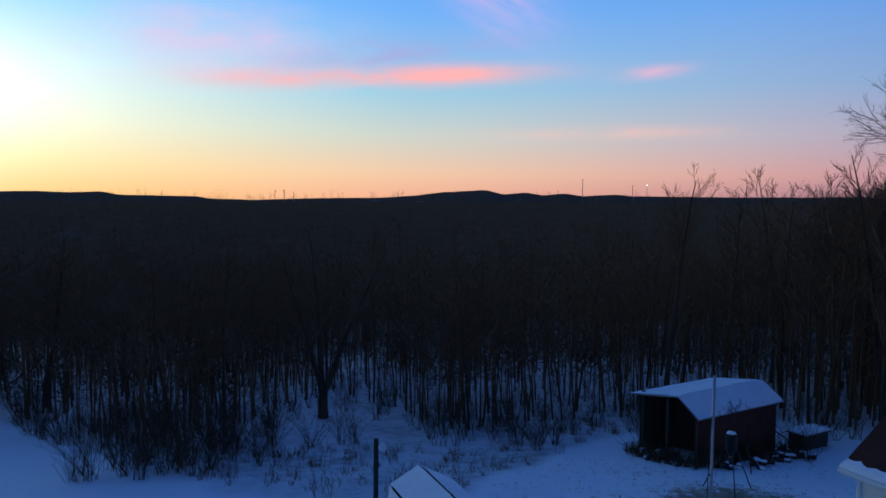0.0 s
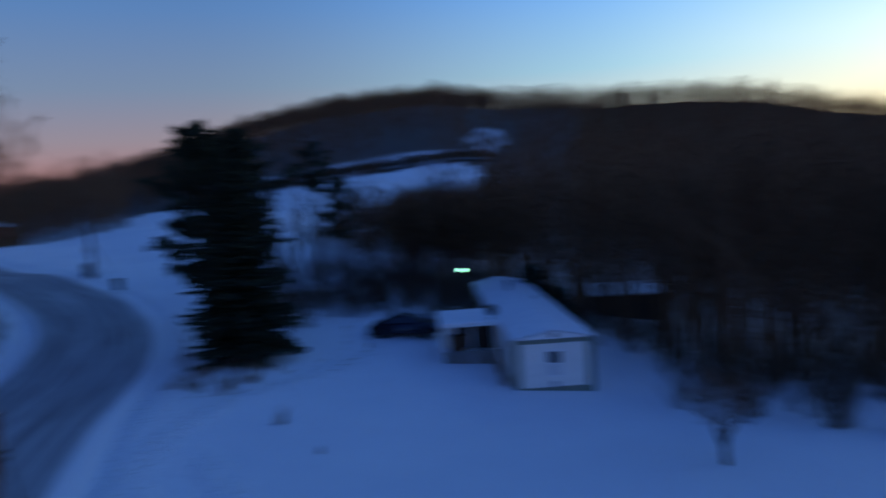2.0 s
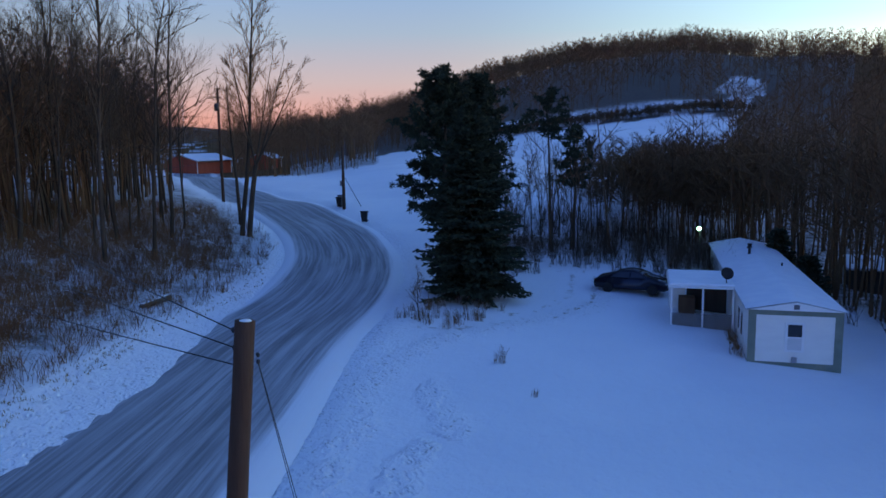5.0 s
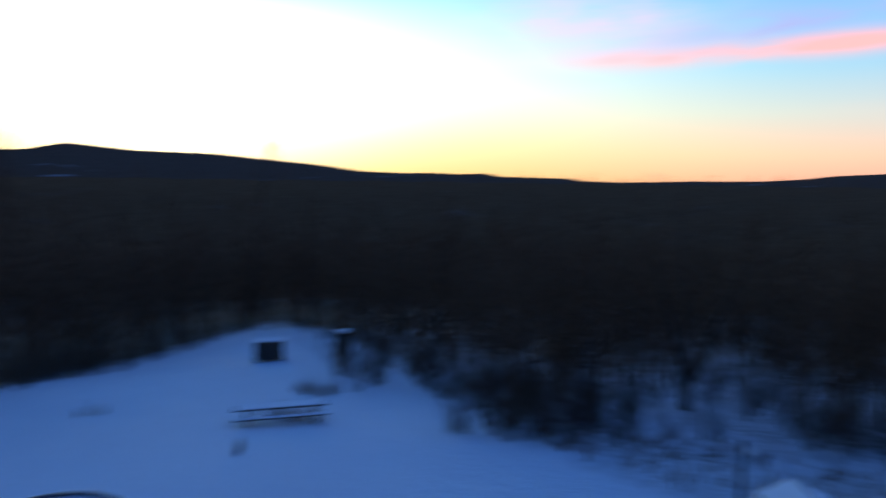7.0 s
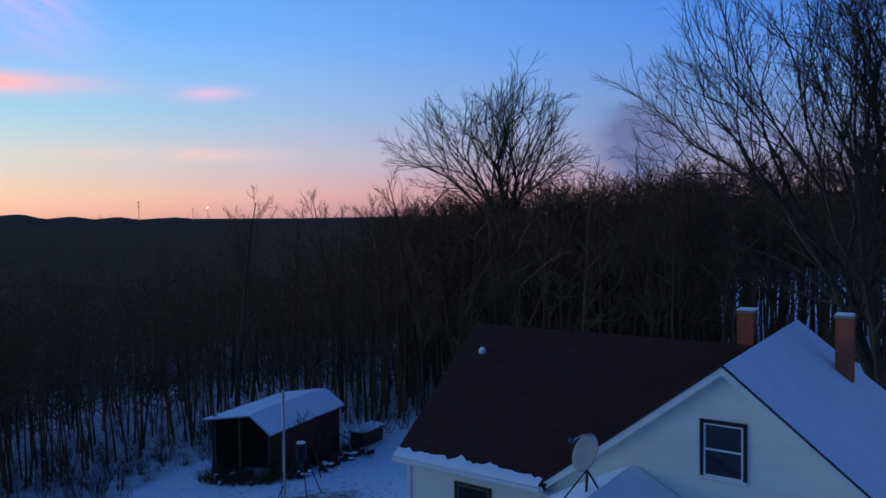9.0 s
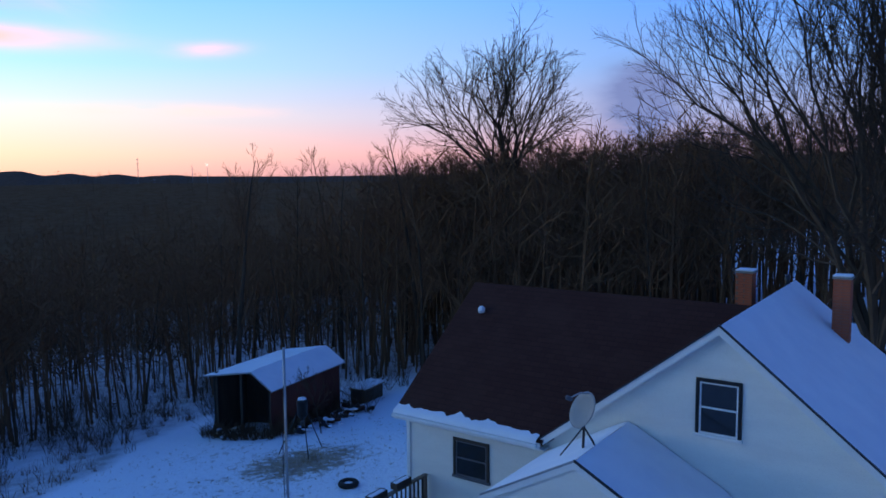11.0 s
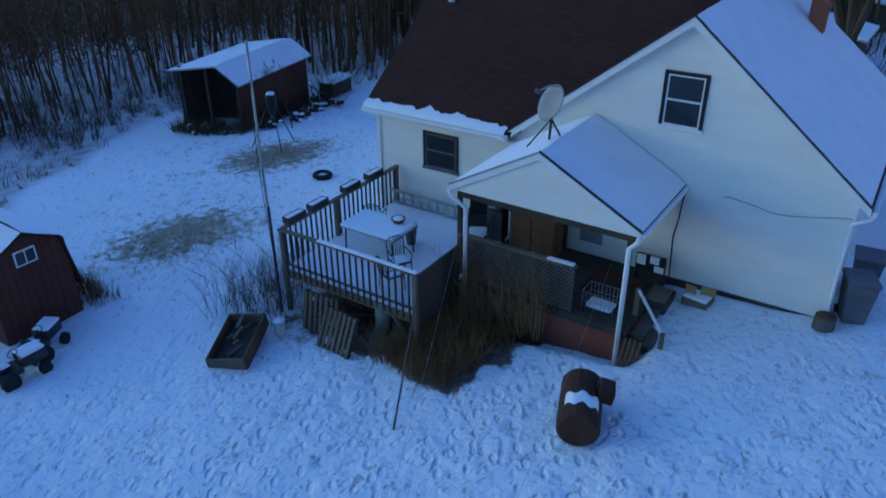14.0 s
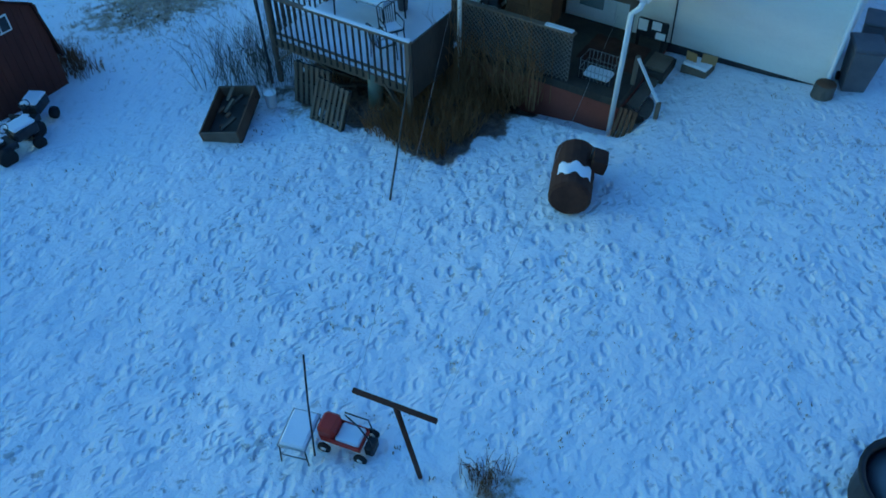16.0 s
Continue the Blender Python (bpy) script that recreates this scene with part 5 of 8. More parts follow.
GROVE = "bare hardwoods of the wood"
kinds = []
for k in range(9):
    tall = [15, 17, 13.5, 18, 14.5, 16, 12, 16.5, 15.5][k]
    kinds.append(make_tree("tree", "slender bare hardwood in the snowy wood", 40 + k, pose(0, 0, -60 - k), GROVE, tall=tall, r=[.13, .16, .10, .18, .12, .15, .09, .14, .11][k], first=[.26, .32, .24, .34, .22, .3, .24, .36, .28][k], limbs=[20, 22, 18, 24, 19, 21, 18, 19, 20][k], reach=[4.0, 4.3, 3.2, 4.8, 3.7, 4.0, 3.0, 3.4, 3.8][k], subs=4, twigs=4, thick=.022, fine=1))
used = set()
rng = random.Random(77)


def plant(k, x, y, turn, scale, sink=.0):
    m = pose(x, y, height(x, y) - sink, 0, 0, turn)
    if k not in used:
        used.add(k)
        kinds[k].matrix_world = m @ Matrix.Scale(scale, 4)
        return kinds[k]
    t = copy_thing(kinds[k], m)
    t.scale = (scale, scale, scale)
    return t


def clear_of_road(x, y, gap):
    return float(road_gap(np.array([x]), np.array([y]))[0]) > gap


planted = []


def room(x, y, gap):
    for a, b in planted:
        if (a - x) ** 2 + (b - y) ** 2 < gap * gap:
            return False
    return True


count = 0
tries = 0
while count < 196 and tries < 12000:
    tries += 1
    az = rng.uniform(-163, 72)
    if -139 < az < -116:
        continue
    e = float(edge(az))
    d = e + 40 * rng.random() ** 1.6
    x, y = d * math.sin(radians(az)), d * math.cos(radians(az))
    if d > 105 or not clear_of_road(x, y, 6.5) or not room(x, y, 2.3):
        continue
    if -121 < az < -101 or (az > 53 and rng.random() < .6):
        continue
    planted.append((x, y))
    low = .62 if -62 < az < 22 else (.74 if -100 < az < 45 else .9)
    plant(rng.randrange(9), x, y, rng.uniform(0, 360), low * rng.uniform(.82, 1.15))
    count += 1


TALL = [15, 17, 13.5, 18, 14.5, 16, 12, 16.5, 15.5]


def plant_to(k, az, d, el):
    """A tree at a bearing and distance whose top stands at an elevation from 9.4 m."""
    x, y = d * math.sin(radians(az)), d * math.cos(radians(az))
    top = EYE[2] + d * math.tan(radians(el)) - height(x, y)
    planted.append((x, y))
    return plant(k, x, y, rng.uniform(0, 360), top / TALL[k])


# thin wood behind the drive
for k in range(30):
    f = k / 29
    az = -117.5 + 16.0 * f ** .55 + rng.uniform(-.5, .5)
    plant_to(rng.choice((0, 2, 4, 6, 8)), az, rng.uniform(62, 64 + 26 * (.3 + f)), rng.uniform(-1.4, .9))
for k in range(9):
    plant_to(rng.choice((0, 2, 4, 6, 8)), -117.6 + .7 * k + rng.uniform(-.2, .2), rng.uniform(60, 68), rng.uniform(-.8, 1.6))
# crowns that stand above the far hills
for az, d, el in ((16.5, 66, 1.3), (18.6, 70, 2.0), (21.0, 64, 1.7), (24.0, 68, 2.9), (26.2, 62, 2.4), (28.5, 66, 2.0), (42.0, 60, 4.2), (44.6, 56, 3.6), (46.5, 62, 3.9), (49.0, 60, 4.0), (51.5, 58, 5.0), (-65.9, 76, 4.4), (-58.0, 78, 4.2), (-42.5, 76, 3.9)):
    plant_to(rng.choice((0, 3, 4, 8)), az, d, el)


def outline_tree(seed, limbs, subs, twigs, fat=None):
    """A bare tree one metre tall, of thin slivers, for woods far off."""
    rg = np.random.RandomState(seed)
    V, F = [], []

    def sliver(p, q, w):
        d = q - p
        s = np.cross(d, rg.normal(size=3))
        s = s / np.linalg.norm(s) * w * (fat or (1.9 if twigs < 3 else 1.0))
        i = len(V)
        V.extend([p + s, p - s, q])
        F.append((i, i + 1, i + 2))

    def lean_off(d, a):
        n = np.cross(d, rg.normal(size=3))
        n /= np.linalg.norm(n)
        v = d * math.cos(a) + n * math.sin(a) + np.array([0, 0, .22])
        return v / np.linalg.norm(v)

    top = np.array([rg.uniform(-.1, .1), rg.uniform(-.1, .1), 1.0])
    r = .0075
    for k in range(3):
        a, b = 2.094 * k, 2.094 * (k + 1)
        i = len(V)
        V.extend([np.array([r * math.cos(a), r * math.sin(a), 0]), np.array([r * math.cos(b), r * math.sin(b), 0]), top])
        F.append((i, i + 1, i + 2))
    for k in range(limbs):
        f = .30 + .62 * (k + rg.rand()) / limbs
        a = rg.uniform(0, 2 * math.pi)
        d = np.array([math.cos(a), math.sin(a), rg.uniform(.45, 1.2)])
        d /= np.linalg.norm(d)
        p = top * f
        ln = (.36 - .24 * (f - .3) / .62) * rg.uniform(.75, 1.2)
        q = p + d * ln
        sliver(p, q, .0038)
        for s in range(subs):
            g = .25 + .75 * (s + rg.rand()) / subs
            p2 = p + (q - p) * g
            d2 = lean_off(d, rg.uniform(.4, .9))
            l2 = ln * (.62 - .3 * g) * rg.uniform(.7, 1.2)
            q2 = p2 + d2 * l2
            sliver(p2, q2, .0026)
            for t in range(twigs):
                h = .2 + .8 * (t + rg.rand()) / twigs
                p3 = p2 + (q2 - p2) * h
                sliver(p3, p3 + lean_off(d2, rg.uniform(.3, .9)) * l2 * rg.uniform(.4, .75), .0019)
    return np.array(V), np.array(F)


def woods_stuff(name, label, n, seed, pick, detail, tall, mat):
    """Many distant bare trees joined into one mesh."""
    rg = random.Random(seed)
    shapes = [outline_tree(seed * 20 + k, *detail) for k in range(10)]
    Vs, Fs, base = [], [], 0
    made = tries = 0
    while made < n and tries < n * 14:
        tries += 1
        sp = pick(rg)
        if sp is None:
            continue
        x, y = sp[:2]
        h = tall * rg.uniform(.62, 1.12)
        b_ = math.degrees(math.atan2(x, y))
        if -62 < b_ < 26 and x * x + y * y < 150 ** 2:
            h *= .72
        if -140 < b_ < -62 and x * x + y * y > 190 ** 2:
            h *= .75
        if -62 < b_ < 40 and x * x + y * y > 290 ** 2:
            h *= .6
        if -99.5 < b_ < -60 and x * x + y * y > 380 ** 2:
            h *= .7
        if len(sp) > 2:
            h = sp[2]
        V, F = shapes[rg.randrange(10)]
        a, wide = rg.uniform(0, 6.283), h * rg.uniform(.85, 1.25)
        c, s = math.cos(a) * wide, math.sin(a) * wide
        P = np.empty_like(V)
        P[:, 0], P[:, 1], P[:, 2] = x + V[:, 0] * c - V[:, 1] * s, y + V[:, 0] * s + V[:, 1] * c, height(x, y) - .3 + V[:, 2] * h
        Vs.append(P)
        Fs.append(F + base)
        base += len(P)
        made += 1
    V, F = np.concatenate(Vs), np.concatenate(Fs)
    me = bpy.data.meshes.new(name)
    me.vertices.add(len(V))
    me.vertices.foreach_set("co", V.astype(np.float32).ravel())
    me.loops.add(F.size)
    me.loops.foreach_set("vertex_index", F.astype(np.int32).ravel())
    me.polygons.add(len(F))
    me.polygons.foreach_set("loop_start", np.arange(0, F.size, 3, dtype=np.int32))
    me.update(calc_edges=True)
    me.validate()
    me.materials.append(mat)
    return tagged(new(name, me), label, "woods", kind="stuff")


def open_ground(az, d, rg):
    """The field, the strip over its hedge, the clearing on the hill and the snow behind the house."""
    if -122 < az < -101 and d < 196:
        return rg.random() < .985
    if -118 < az < -100 and 203 < d < 220:
        return rg.random() < .9
    if -102.8 < az < -98.8 and 212 < d < 262:
        return rg.random() < .55
    return az > 53 and d < 210 and rg.random() < .6


def pick_mid(rg):
    az = rg.uniform(-165, 78)
    if rg.random() < .12:
        az = rg.uniform(-139, -120)
    e = float(edge(az))
    if -139 < az < -127.5:
        d = rg.uniform(146, 330)
    elif -139 < az < -122:
        d = rg.uniform(205, 340)
    else:
        d = max(e + 1, 38) + 255 * rg.random() ** (1.6 if az > -28 else 2.15)
    if open_ground(az, d, rg):
        return None
    x, y = d * math.sin(radians(az)), d * math.cos(radians(az))
    return (x, y) if clear_of_road(x, y, 7) else None


def pick_far(rg):
    az = rg.uniform(-168, 80)
    d = 300 + 700 * rg.random() ** 1.6
    return d * math.sin(radians(az)), d * math.cos(radians(az))


def pick_ridge(rg):
    az, d = rg.uniform(-134, -60), 195 + 305 * rg.random() ** .8
    if open_ground(az, d, rg):
        return None
    return d * math.sin(radians(az)), d * math.cos(radians(az))


def pick_hedge(rg):
    az, d = rg.uniform(29, 67), rg.uniform(56, 100)
    if az > 54 and rg.random() < .6:
        return None
    x, y = d * math.sin(radians(az)), d * math.cos(radians(az))
    el = np.interp(az, (29, 34, 46, 54, 63, 67), (.8, 2.5, 3.3, 4.0, 6.2, 6.8)) * rg.uniform(.55, 1.05)
    return x, y, EYE[2] + d * math.tan(radians(el)) - height(x, y)


def pick_crest(rg):
    az, d = (rg.uniform(-136, -99.5) if rg.random() < .45 else rg.uniform(-99.5, -60)), rg.uniform(425, 490)
    if -100.4 < az < -99.2 and rg.random() < .7:
        return None
    h = rg.uniform(9, 15.5) if -121 < az < -99.5 else (rg.uniform(5, 8.5) if az < -90 else rg.uniform(2.8, 5.0))
    return d * math.sin(radians(az)), d * math.cos(radians(az)), h


def pick_hedgerow(rg):
    az, d = rg.uniform(-121, -100), rg.uniform(196, 203)
    return d * math.sin(radians(az)), d * math.cos(radians(az)), rg.uniform(1.8, 3.4)


def pick_drive(rg):
    az, d = rg.uniform(-111.5, -99), rg.uniform(64, 104)
    if az < -108 and rg.random() < .5:
        return None
    x, y = d * math.sin(radians(az)), d * math.cos(radians(az))
    return x, y, EYE[2] + d * math.tan(radians(min(1.3, rg.gauss(-.5, .8)))) - height(x, y)


def pick_bank_wood(rg):
    az, d = rg.uniform(-166, -142.5), rg.uniform(60, 135)
    x, y = d * math.sin(radians(az)), d * math.cos(radians(az))
    return (x, y, rg.uniform(13, 20)) if clear_of_road(x, y, 9) else None


woods_stuff("bank_woods", "bare woods behind the trees of the road bank", 120, 12, pick_bank_wood, (12, 5, 4, .9), 16.0, BARK)
def pick_under(rg):
    az = rg.uniform(-66, 48)
    d = float(edge(az)) + (3 if az < -14 else 11) + 75 * rg.random() ** 1.2
    x, y = d * math.sin(radians(az)), d * math.cos(radians(az))
    return (x, y, rg.uniform(1.6, 4.6)) if clear_of_road(x, y, 8) else None


woods_stuff("understory", "tangled saplings and brush between the trunks of the wood", 2300, 13, pick_under, (6, 4, 3, 3.0), 3.0, BRUSH)
woods_stuff("crest_woods", "bare trees standing along the crest of the hill", 2000, 9, pick_crest, (9, 5, 3, 3.6), 15.0, TWIG)
woods_stuff("field_hedge", "dark bare hedgerow along the top of the snowy field", 1000, 10, pick_hedgerow, (8, 4, 3, 6.0), 3.0, BRUSH)
woods_stuff("drive_woods", "close bare young trees between the drive and the field", 260, 11, pick_drive, (11, 6, 6, 1.4), 9.0, TWIG)
woods_stuff("ridge_woods", "bare woods along the slopes of the hill", 4600, 7, pick_ridge, (6, 3, 2, 3.2), 15.0, TWIG)
woods_stuff("slope_woods", "close-set bare trees on the slope behind the house", 520, 8, pick_hedge, (8, 4, 4), 14.0, TWIG)
woods_stuff("woods", "dense bare woods falling away into the valley", 7200, 5, pick_mid, (7, 3, 4), 14.0, TWIG)
woods_stuff("far_woods", "distant bare woods over the hills", 4000, 6, pick_far, (7, 3, 0), 13.0, TWIG)

# ---- on and round the house ----
def satellite_dish():
    t = thing("satellite_dish", HOUSE @ pose(-6.45, 14.1, 3.72), "round grey satellite dish on a tripod mast on the porch roof", "satellite dish")
    aimm = pose(.05, 0, .80, 62, 0, -34)
    prof = [(.02, .0), (.16, .012), (.30, .045), (.39, .085), (.405, .085), (.395, .10), (.30, .06), (.15, .027), (.02, .016)]
    part("reflector", lathe("reflector", GREY_DISH, prof, 28, aimm), t, "pale grey reflector bowl")
    part("mast", pipe("mast", DARK_METAL, [(0, 0, -.05), (0, .05, .5), (.03, .06, .84)], .03, 8), t)
    for dx, dy in ((-.45, -.15), (.4, .1), (.05, .5)):
        part("mast_leg", pipe("mast_leg", DARK_METAL, [(0, .04, .45), (dx, dy, -.05 - abs(dx) * .35)], .018, 6), t)
    part("feed_arm", pipe("feed_arm", GREY_METAL, [aimm @ Vector((0, .38, .05)), aimm @ Vector((0, .3, .3)), aimm @ Vector((0, .12, .48))], .018, 6), t)
    part("feed_horn", lathe("feed_horn", GREY_PLASTIC, [(.03, 0), (.05, .05), (.05, .14), (.02, .16)], 10, aimm @ pose(0, .1, .42)), t)


satellite_dish()


def deck_table():
    t = thing("patio_table", HOUSE @ pose(-10.45, 13.05, .245), "rectangular patio table under a slab of snow on the deck", "table")
    part("tabletop", box("tabletop", GREY_METAL, -.82, .82, -.52, .52, .68, .72, .02), t)
    bm = bmesh.new()
    add_box(bm, -.83, .83, -.53, .53, .72, .82, .045)
    part("snow_slab", from_bm("snow_slab", bm, SNOW), t, "smooth slab of snow")
    for x in (-.72, .72):
        for y in (-.42, .42):
            part("leg", pipe("leg", DARK_METAL, [(x * 1.03, y * 1.03, 0), (x, y, .68)], .022, 8), t)
    return t


deck_table()


def pot(x, y, z, r, h, mat, label, snow=True):
    p = thing("flower_pot", HOUSE @ pose(x, y, z), label, "pot")
    part("bowl", lathe("bowl", mat, [(r * .7, 0), (r, h * .85), (r * 1.08, h * .86), (r * 1.08, h), (r * .95, h), (r * .9, h * .8)], 16), p)
    if snow:
        part("snow_fill", lathe("snow_fill", SNOW, [(r * .9, h * .8), (r * .8, h * 1.02), (r * .3, h * 1.1)], 14), p)


pot(-10.05, 13.35, 1.06, .17, .12, RED_SKIRT, "red bowl with snow standing on the patio table")
pot(-10.0, 13.8, .27, .16, .55, GREY_PLASTIC, "tall pale planter standing behind the patio table")


def metal_chair(x, y, rz, label="black wire patio chair standing on the snowy deck"):
    c = thing("patio_chair", HOUSE @ pose(x, y, .26, 0, 0, rz), label, "chair", "patio chairs")
    part("seat", box("seat", DARK_METAL, -.23, .23, -.22, .22, .40, .425, .01), c)
    part("seat_snow", box("seat_snow", SNOW, -.2, .2, -.19, .19, .425, .46, .015), c)
    for sx in (-.21, .21):
        for sy in (-.2, .2):
            part("leg", pipe("leg", DARK_METAL, [(sx * 1.08, sy * 1.1, 0), (sx, sy, .41)], .014, 6), c)
        part("armrest", pipe("armrest", DARK_METAL, [(sx, -.2, .41), (sx * 1.1, -.2, .62), (sx * 1.1, .2, .64), (sx, .22, .60)], .014, 6), c)
    back = part("backrest", pipe("back_frame", DARK_METAL, [(-.21, .21, .41), (-.22, .28, .85), (-.1, .3, .92), (.1, .3, .92), (.22, .28, .85), (.21, .21, .41)], .015, 6), c)
    for k in range(-3, 4):
        part("spindle", pipe("spindle", DARK_METAL, [(k * .05, .22, .42), (k * .05, .295, .89)], .007, 5), back)


metal_chair(-9.1, 11.75, 155)
metal_chair(-9.3, 12.35, 60)
metal_chair(-11.2, 13.9, 200)


def ladder():
    l = thing("ladder", HOUSE @ pose(-10.8, 15.62, .27, 12), "aluminium ladder lying on edge against the house wall", "ladder")
    for z in (.04, .44):
        part("rail", box("rail", GREY_METAL, -1.15, 1.15, -.03, .03, z - .035, z + .035, .005), l)
    for k in range(8):
        part("rung", box("rung", GREY_METAL, -1.0 + k * .285, -.95 + k * .285, -.02, .02, .075, .405, .004), l)


ladder()


def covered_chair():
    c = thing("lawn_chair", HOUSE @ pose(-8.75, 15.2, .2, 0, 0, 28) @ Matrix.Scale(1.15, 4), "dark folding lawn chair by the house wall", "chair")
    part("seat", box("seat", BLACK, -.27, .27, -.25, .25, .38, .43, .015), c)
    part("backrest", box("backrest", BLACK, -.27, .27, .2, .26, .43, 1.0, .015, pose(0, .04, .0, -10)), c)
    for sx in (-.27, .27):
        part("frame", pipe("frame", DARK_METAL, [(sx, -.28, 0), (sx, -.24, .62), (sx, .25, .62), (sx, .33, 0)], .016, 6), c)


covered_chair()


def dresser():
    d = thing("wood_cabinet", HOUSE @ pose(-7.2, 15.35, .16), "old brown wooden cabinet stored on the porch", "cabinet")
    part("body", box("body", WOOD_BROWN, -.62, .62, -.28, .28, .06, 1.08, .012), d)
    part("top", box("top", WOOD_BROWN, -.66, .66, -.31, .31, 1.08, 1.12, .01), d)
    for z in (.1, .42, .74):
        for s in (-1, 1):
            dr = part("drawer", box("drawer", WOOD_BROWN, -.6 if s < 0 else .02, -.02 if s < 0 else .6, -.3, -.28, z, z + .29, .008), d)
            part("knob", lathe("knob", DARK_METAL, [(.01, 0), (.018, .02), (.012, .03)], 8, pose(s * .31, -.3, z + .15, 90)), dr)
    for sx in (-.55, .55):
        for sy in (-.22, .22):
            part("leg", box("leg", WOOD_DARK, sx - .03, sx + .03, sy - .03, sy + .03, 0, .06, .004), d)


dresser()


def floor_tarp():
    t = thing("floor_tarp", HOUSE @ pose(-4.75, 14.75, .162), "crumpled brown tarp spread on the porch floor", "tarp")
    rg_ = random.Random(71)
    n = 12
    V = [(-.75 + 1.35 * i / n, -.55 + 1.2 * j / n, .012 + .05 * rg_.random()) for j in range(n + 1) for i in range(n + 1)]
    F = [(j * (n + 1) + i, j * (n + 1) + i + 1, (j + 1) * (n + 1) + i + 1, (j + 1) * (n + 1) + i) for j in range(n) for i in range(n)]
    part("sheet", mesh_of("sheet", V, F, RUST, True), t)


floor_tarp()


def grill():
    g = thing("gas_grill", HOUSE @ pose(-8.3, 15.3, .16, 0, 0, 5), "dark covered gas grill on the porch", "grill")
    part("cart", box("cart", DARK_METAL, -.22, .22, -.2, .2, .1, .98, .02), g)
    part("lid", lathe("lid", BLACK, [(.2, -.23), (.2, .23)], 18, pose(0, 0, .98, 0, 90, 0)), g)
    part("handle", pipe("handle", GREY_METAL, [(-.16, -.21, 1.05), (.16, -.21, 1.05)], .015, 6), g)
    for sx in (-.25, .25):
        part("wheel", lathe("wheel", RUBBER, [(.09, -.02), (.09, .02)], 14, pose(sx, -.18, .09, 0, 90, 0)), g)


grill()


def crate_cage():
    c = thing("wire_crate", HOUSE @ pose(-4.75, 13.75, .16), "wire crate with snow inside on the porch floor", "crate")
    part("tray", box("tray", DARK_METAL, -.38, .38, -.25, .25, 0, .03, .005), c)
    part("snow_fill", box("snow_fill", SNOW, -.3, .3, -.2, .2, .03, .14, .04), c)
    bar = pipe("wire", GREY_METAL, [(0, 0, .02), (0, 0, .46)], .006, 5)
    for k in range(9):
        for sy in (-.25, .25):
            part("wire", bar, c, m=pose(-.36 + k * .09, sy, 0))
    for z in (.24, .46):
        part("wire", pipe("wire_ring", GREY_METAL, [(-.38, -.25, z), (.38, -.25, z), (.38, .25, z), (-.38, .25, z), (-.38, -.25, z)], .007, 5), c)


crate_cage()


def porch_steps():
    s = thing("porch_steps", HOUSE, "weathered wooden steps beside the porch with a sloping handrail", "steps")
    for k in range(3):
        z = .0 - k * .17
        part("tread", box("tread", WOOD, -3.9 + k * .26, -3.62 + k * .26, 13.35, 14.6, z - .04, z, .006), s)
    for y in (13.35, 14.55):
        part("stringer", beam("stringer", WOOD_DARK, (-3.92, y, -.05), (-3.1, y, -.62), .05, .2), s)
    part("handrail", beam("handrail", TRIM, (-4.0, 13.9, .82), (-3.2, 13.32, .25), .06, .05), s, "pale handrail")
    part("post", box("post", WOOD, -4.05, -3.96, 13.86, 13.95, -.3, .85, .006), s)
    part("post", box("post", WOOD, -3.25, -3.16, 13.28, 13.37, -.5, .3, .006), s)
    for k in range(4):
        part("loose_board", beam("loose_board", WOOD_BROWN, (-3.95 + k * .11, 12.95, -.62), (-3.9 + k * .11, 13.12, .05), .09, .03), s, "reddish board leaning on the porch")


porch_steps()


def porch_bench():
    b = thing("yard_ornament", HOUSE @ pose(-4.25, 15.45, .16), "flat black and white painted ornament by the wall", "ornament")
    part("panel", box("panel", BLACK, -.36, .36, -.02, .02, .25, .72, .03), b)
    for x0, x1, z0, z1 in ((-.34, -.12, .42, .69), (-.02, .2, .5, .7), (.1, .33, .3, .46)):
        part("pale_patch", box("pale_patch", TRIM, x0, x1, -.026, -.0205, z0, z1, .002), b)
    for x in (-.3, .3):
        part("leg", box("leg", BLACK, x - .04, x + .04, -.02, .02, 0, .3, .005), b)
    s = thing("stacked_planks", HOUSE @ pose(-3.85, 15.1, -.3), "dark boxes and planks stacked beside the steps", "planks")
    part("plank", box("plank", WOOD_DARK, -.25, .3, -.5, .35, -.1, .42, .015), s)
    part("plank", box("plank", WOOD, -.2, .25, -.4, .25, .42, .5, .01), s)


porch_bench()


def open_crate():
    c = thing("wooden_crate", at_house(-3.05, 15.45, .0, -8) @ Matrix.Diagonal((.72, .9, 1.15, 1)), "open yellow-brown wooden crate on snow by the wall", "crate")
    part("base", box("base", WOOD, -.42, .42, -.26, .26, -.05, .14, .01), c)
    part("snow_fill", box("snow_fill", SNOW, -.4, .4, -.25, .24, .14, .2, .03), c)
    y = plain("raw_pine", (.36, .21, .09), (.45, .28, .13), 2, .75)
    part("flap", box("flap", y, -.40, -.05, -.02, .0, .18, .44, .006, pose(0, 0, 0, 18)), c)
    part("flap", box("flap", y, .02, .48, -.02, .0, .18, .38, .006, pose(.02, -.02, 0, -14, 0, 14)), c)


open_crate()


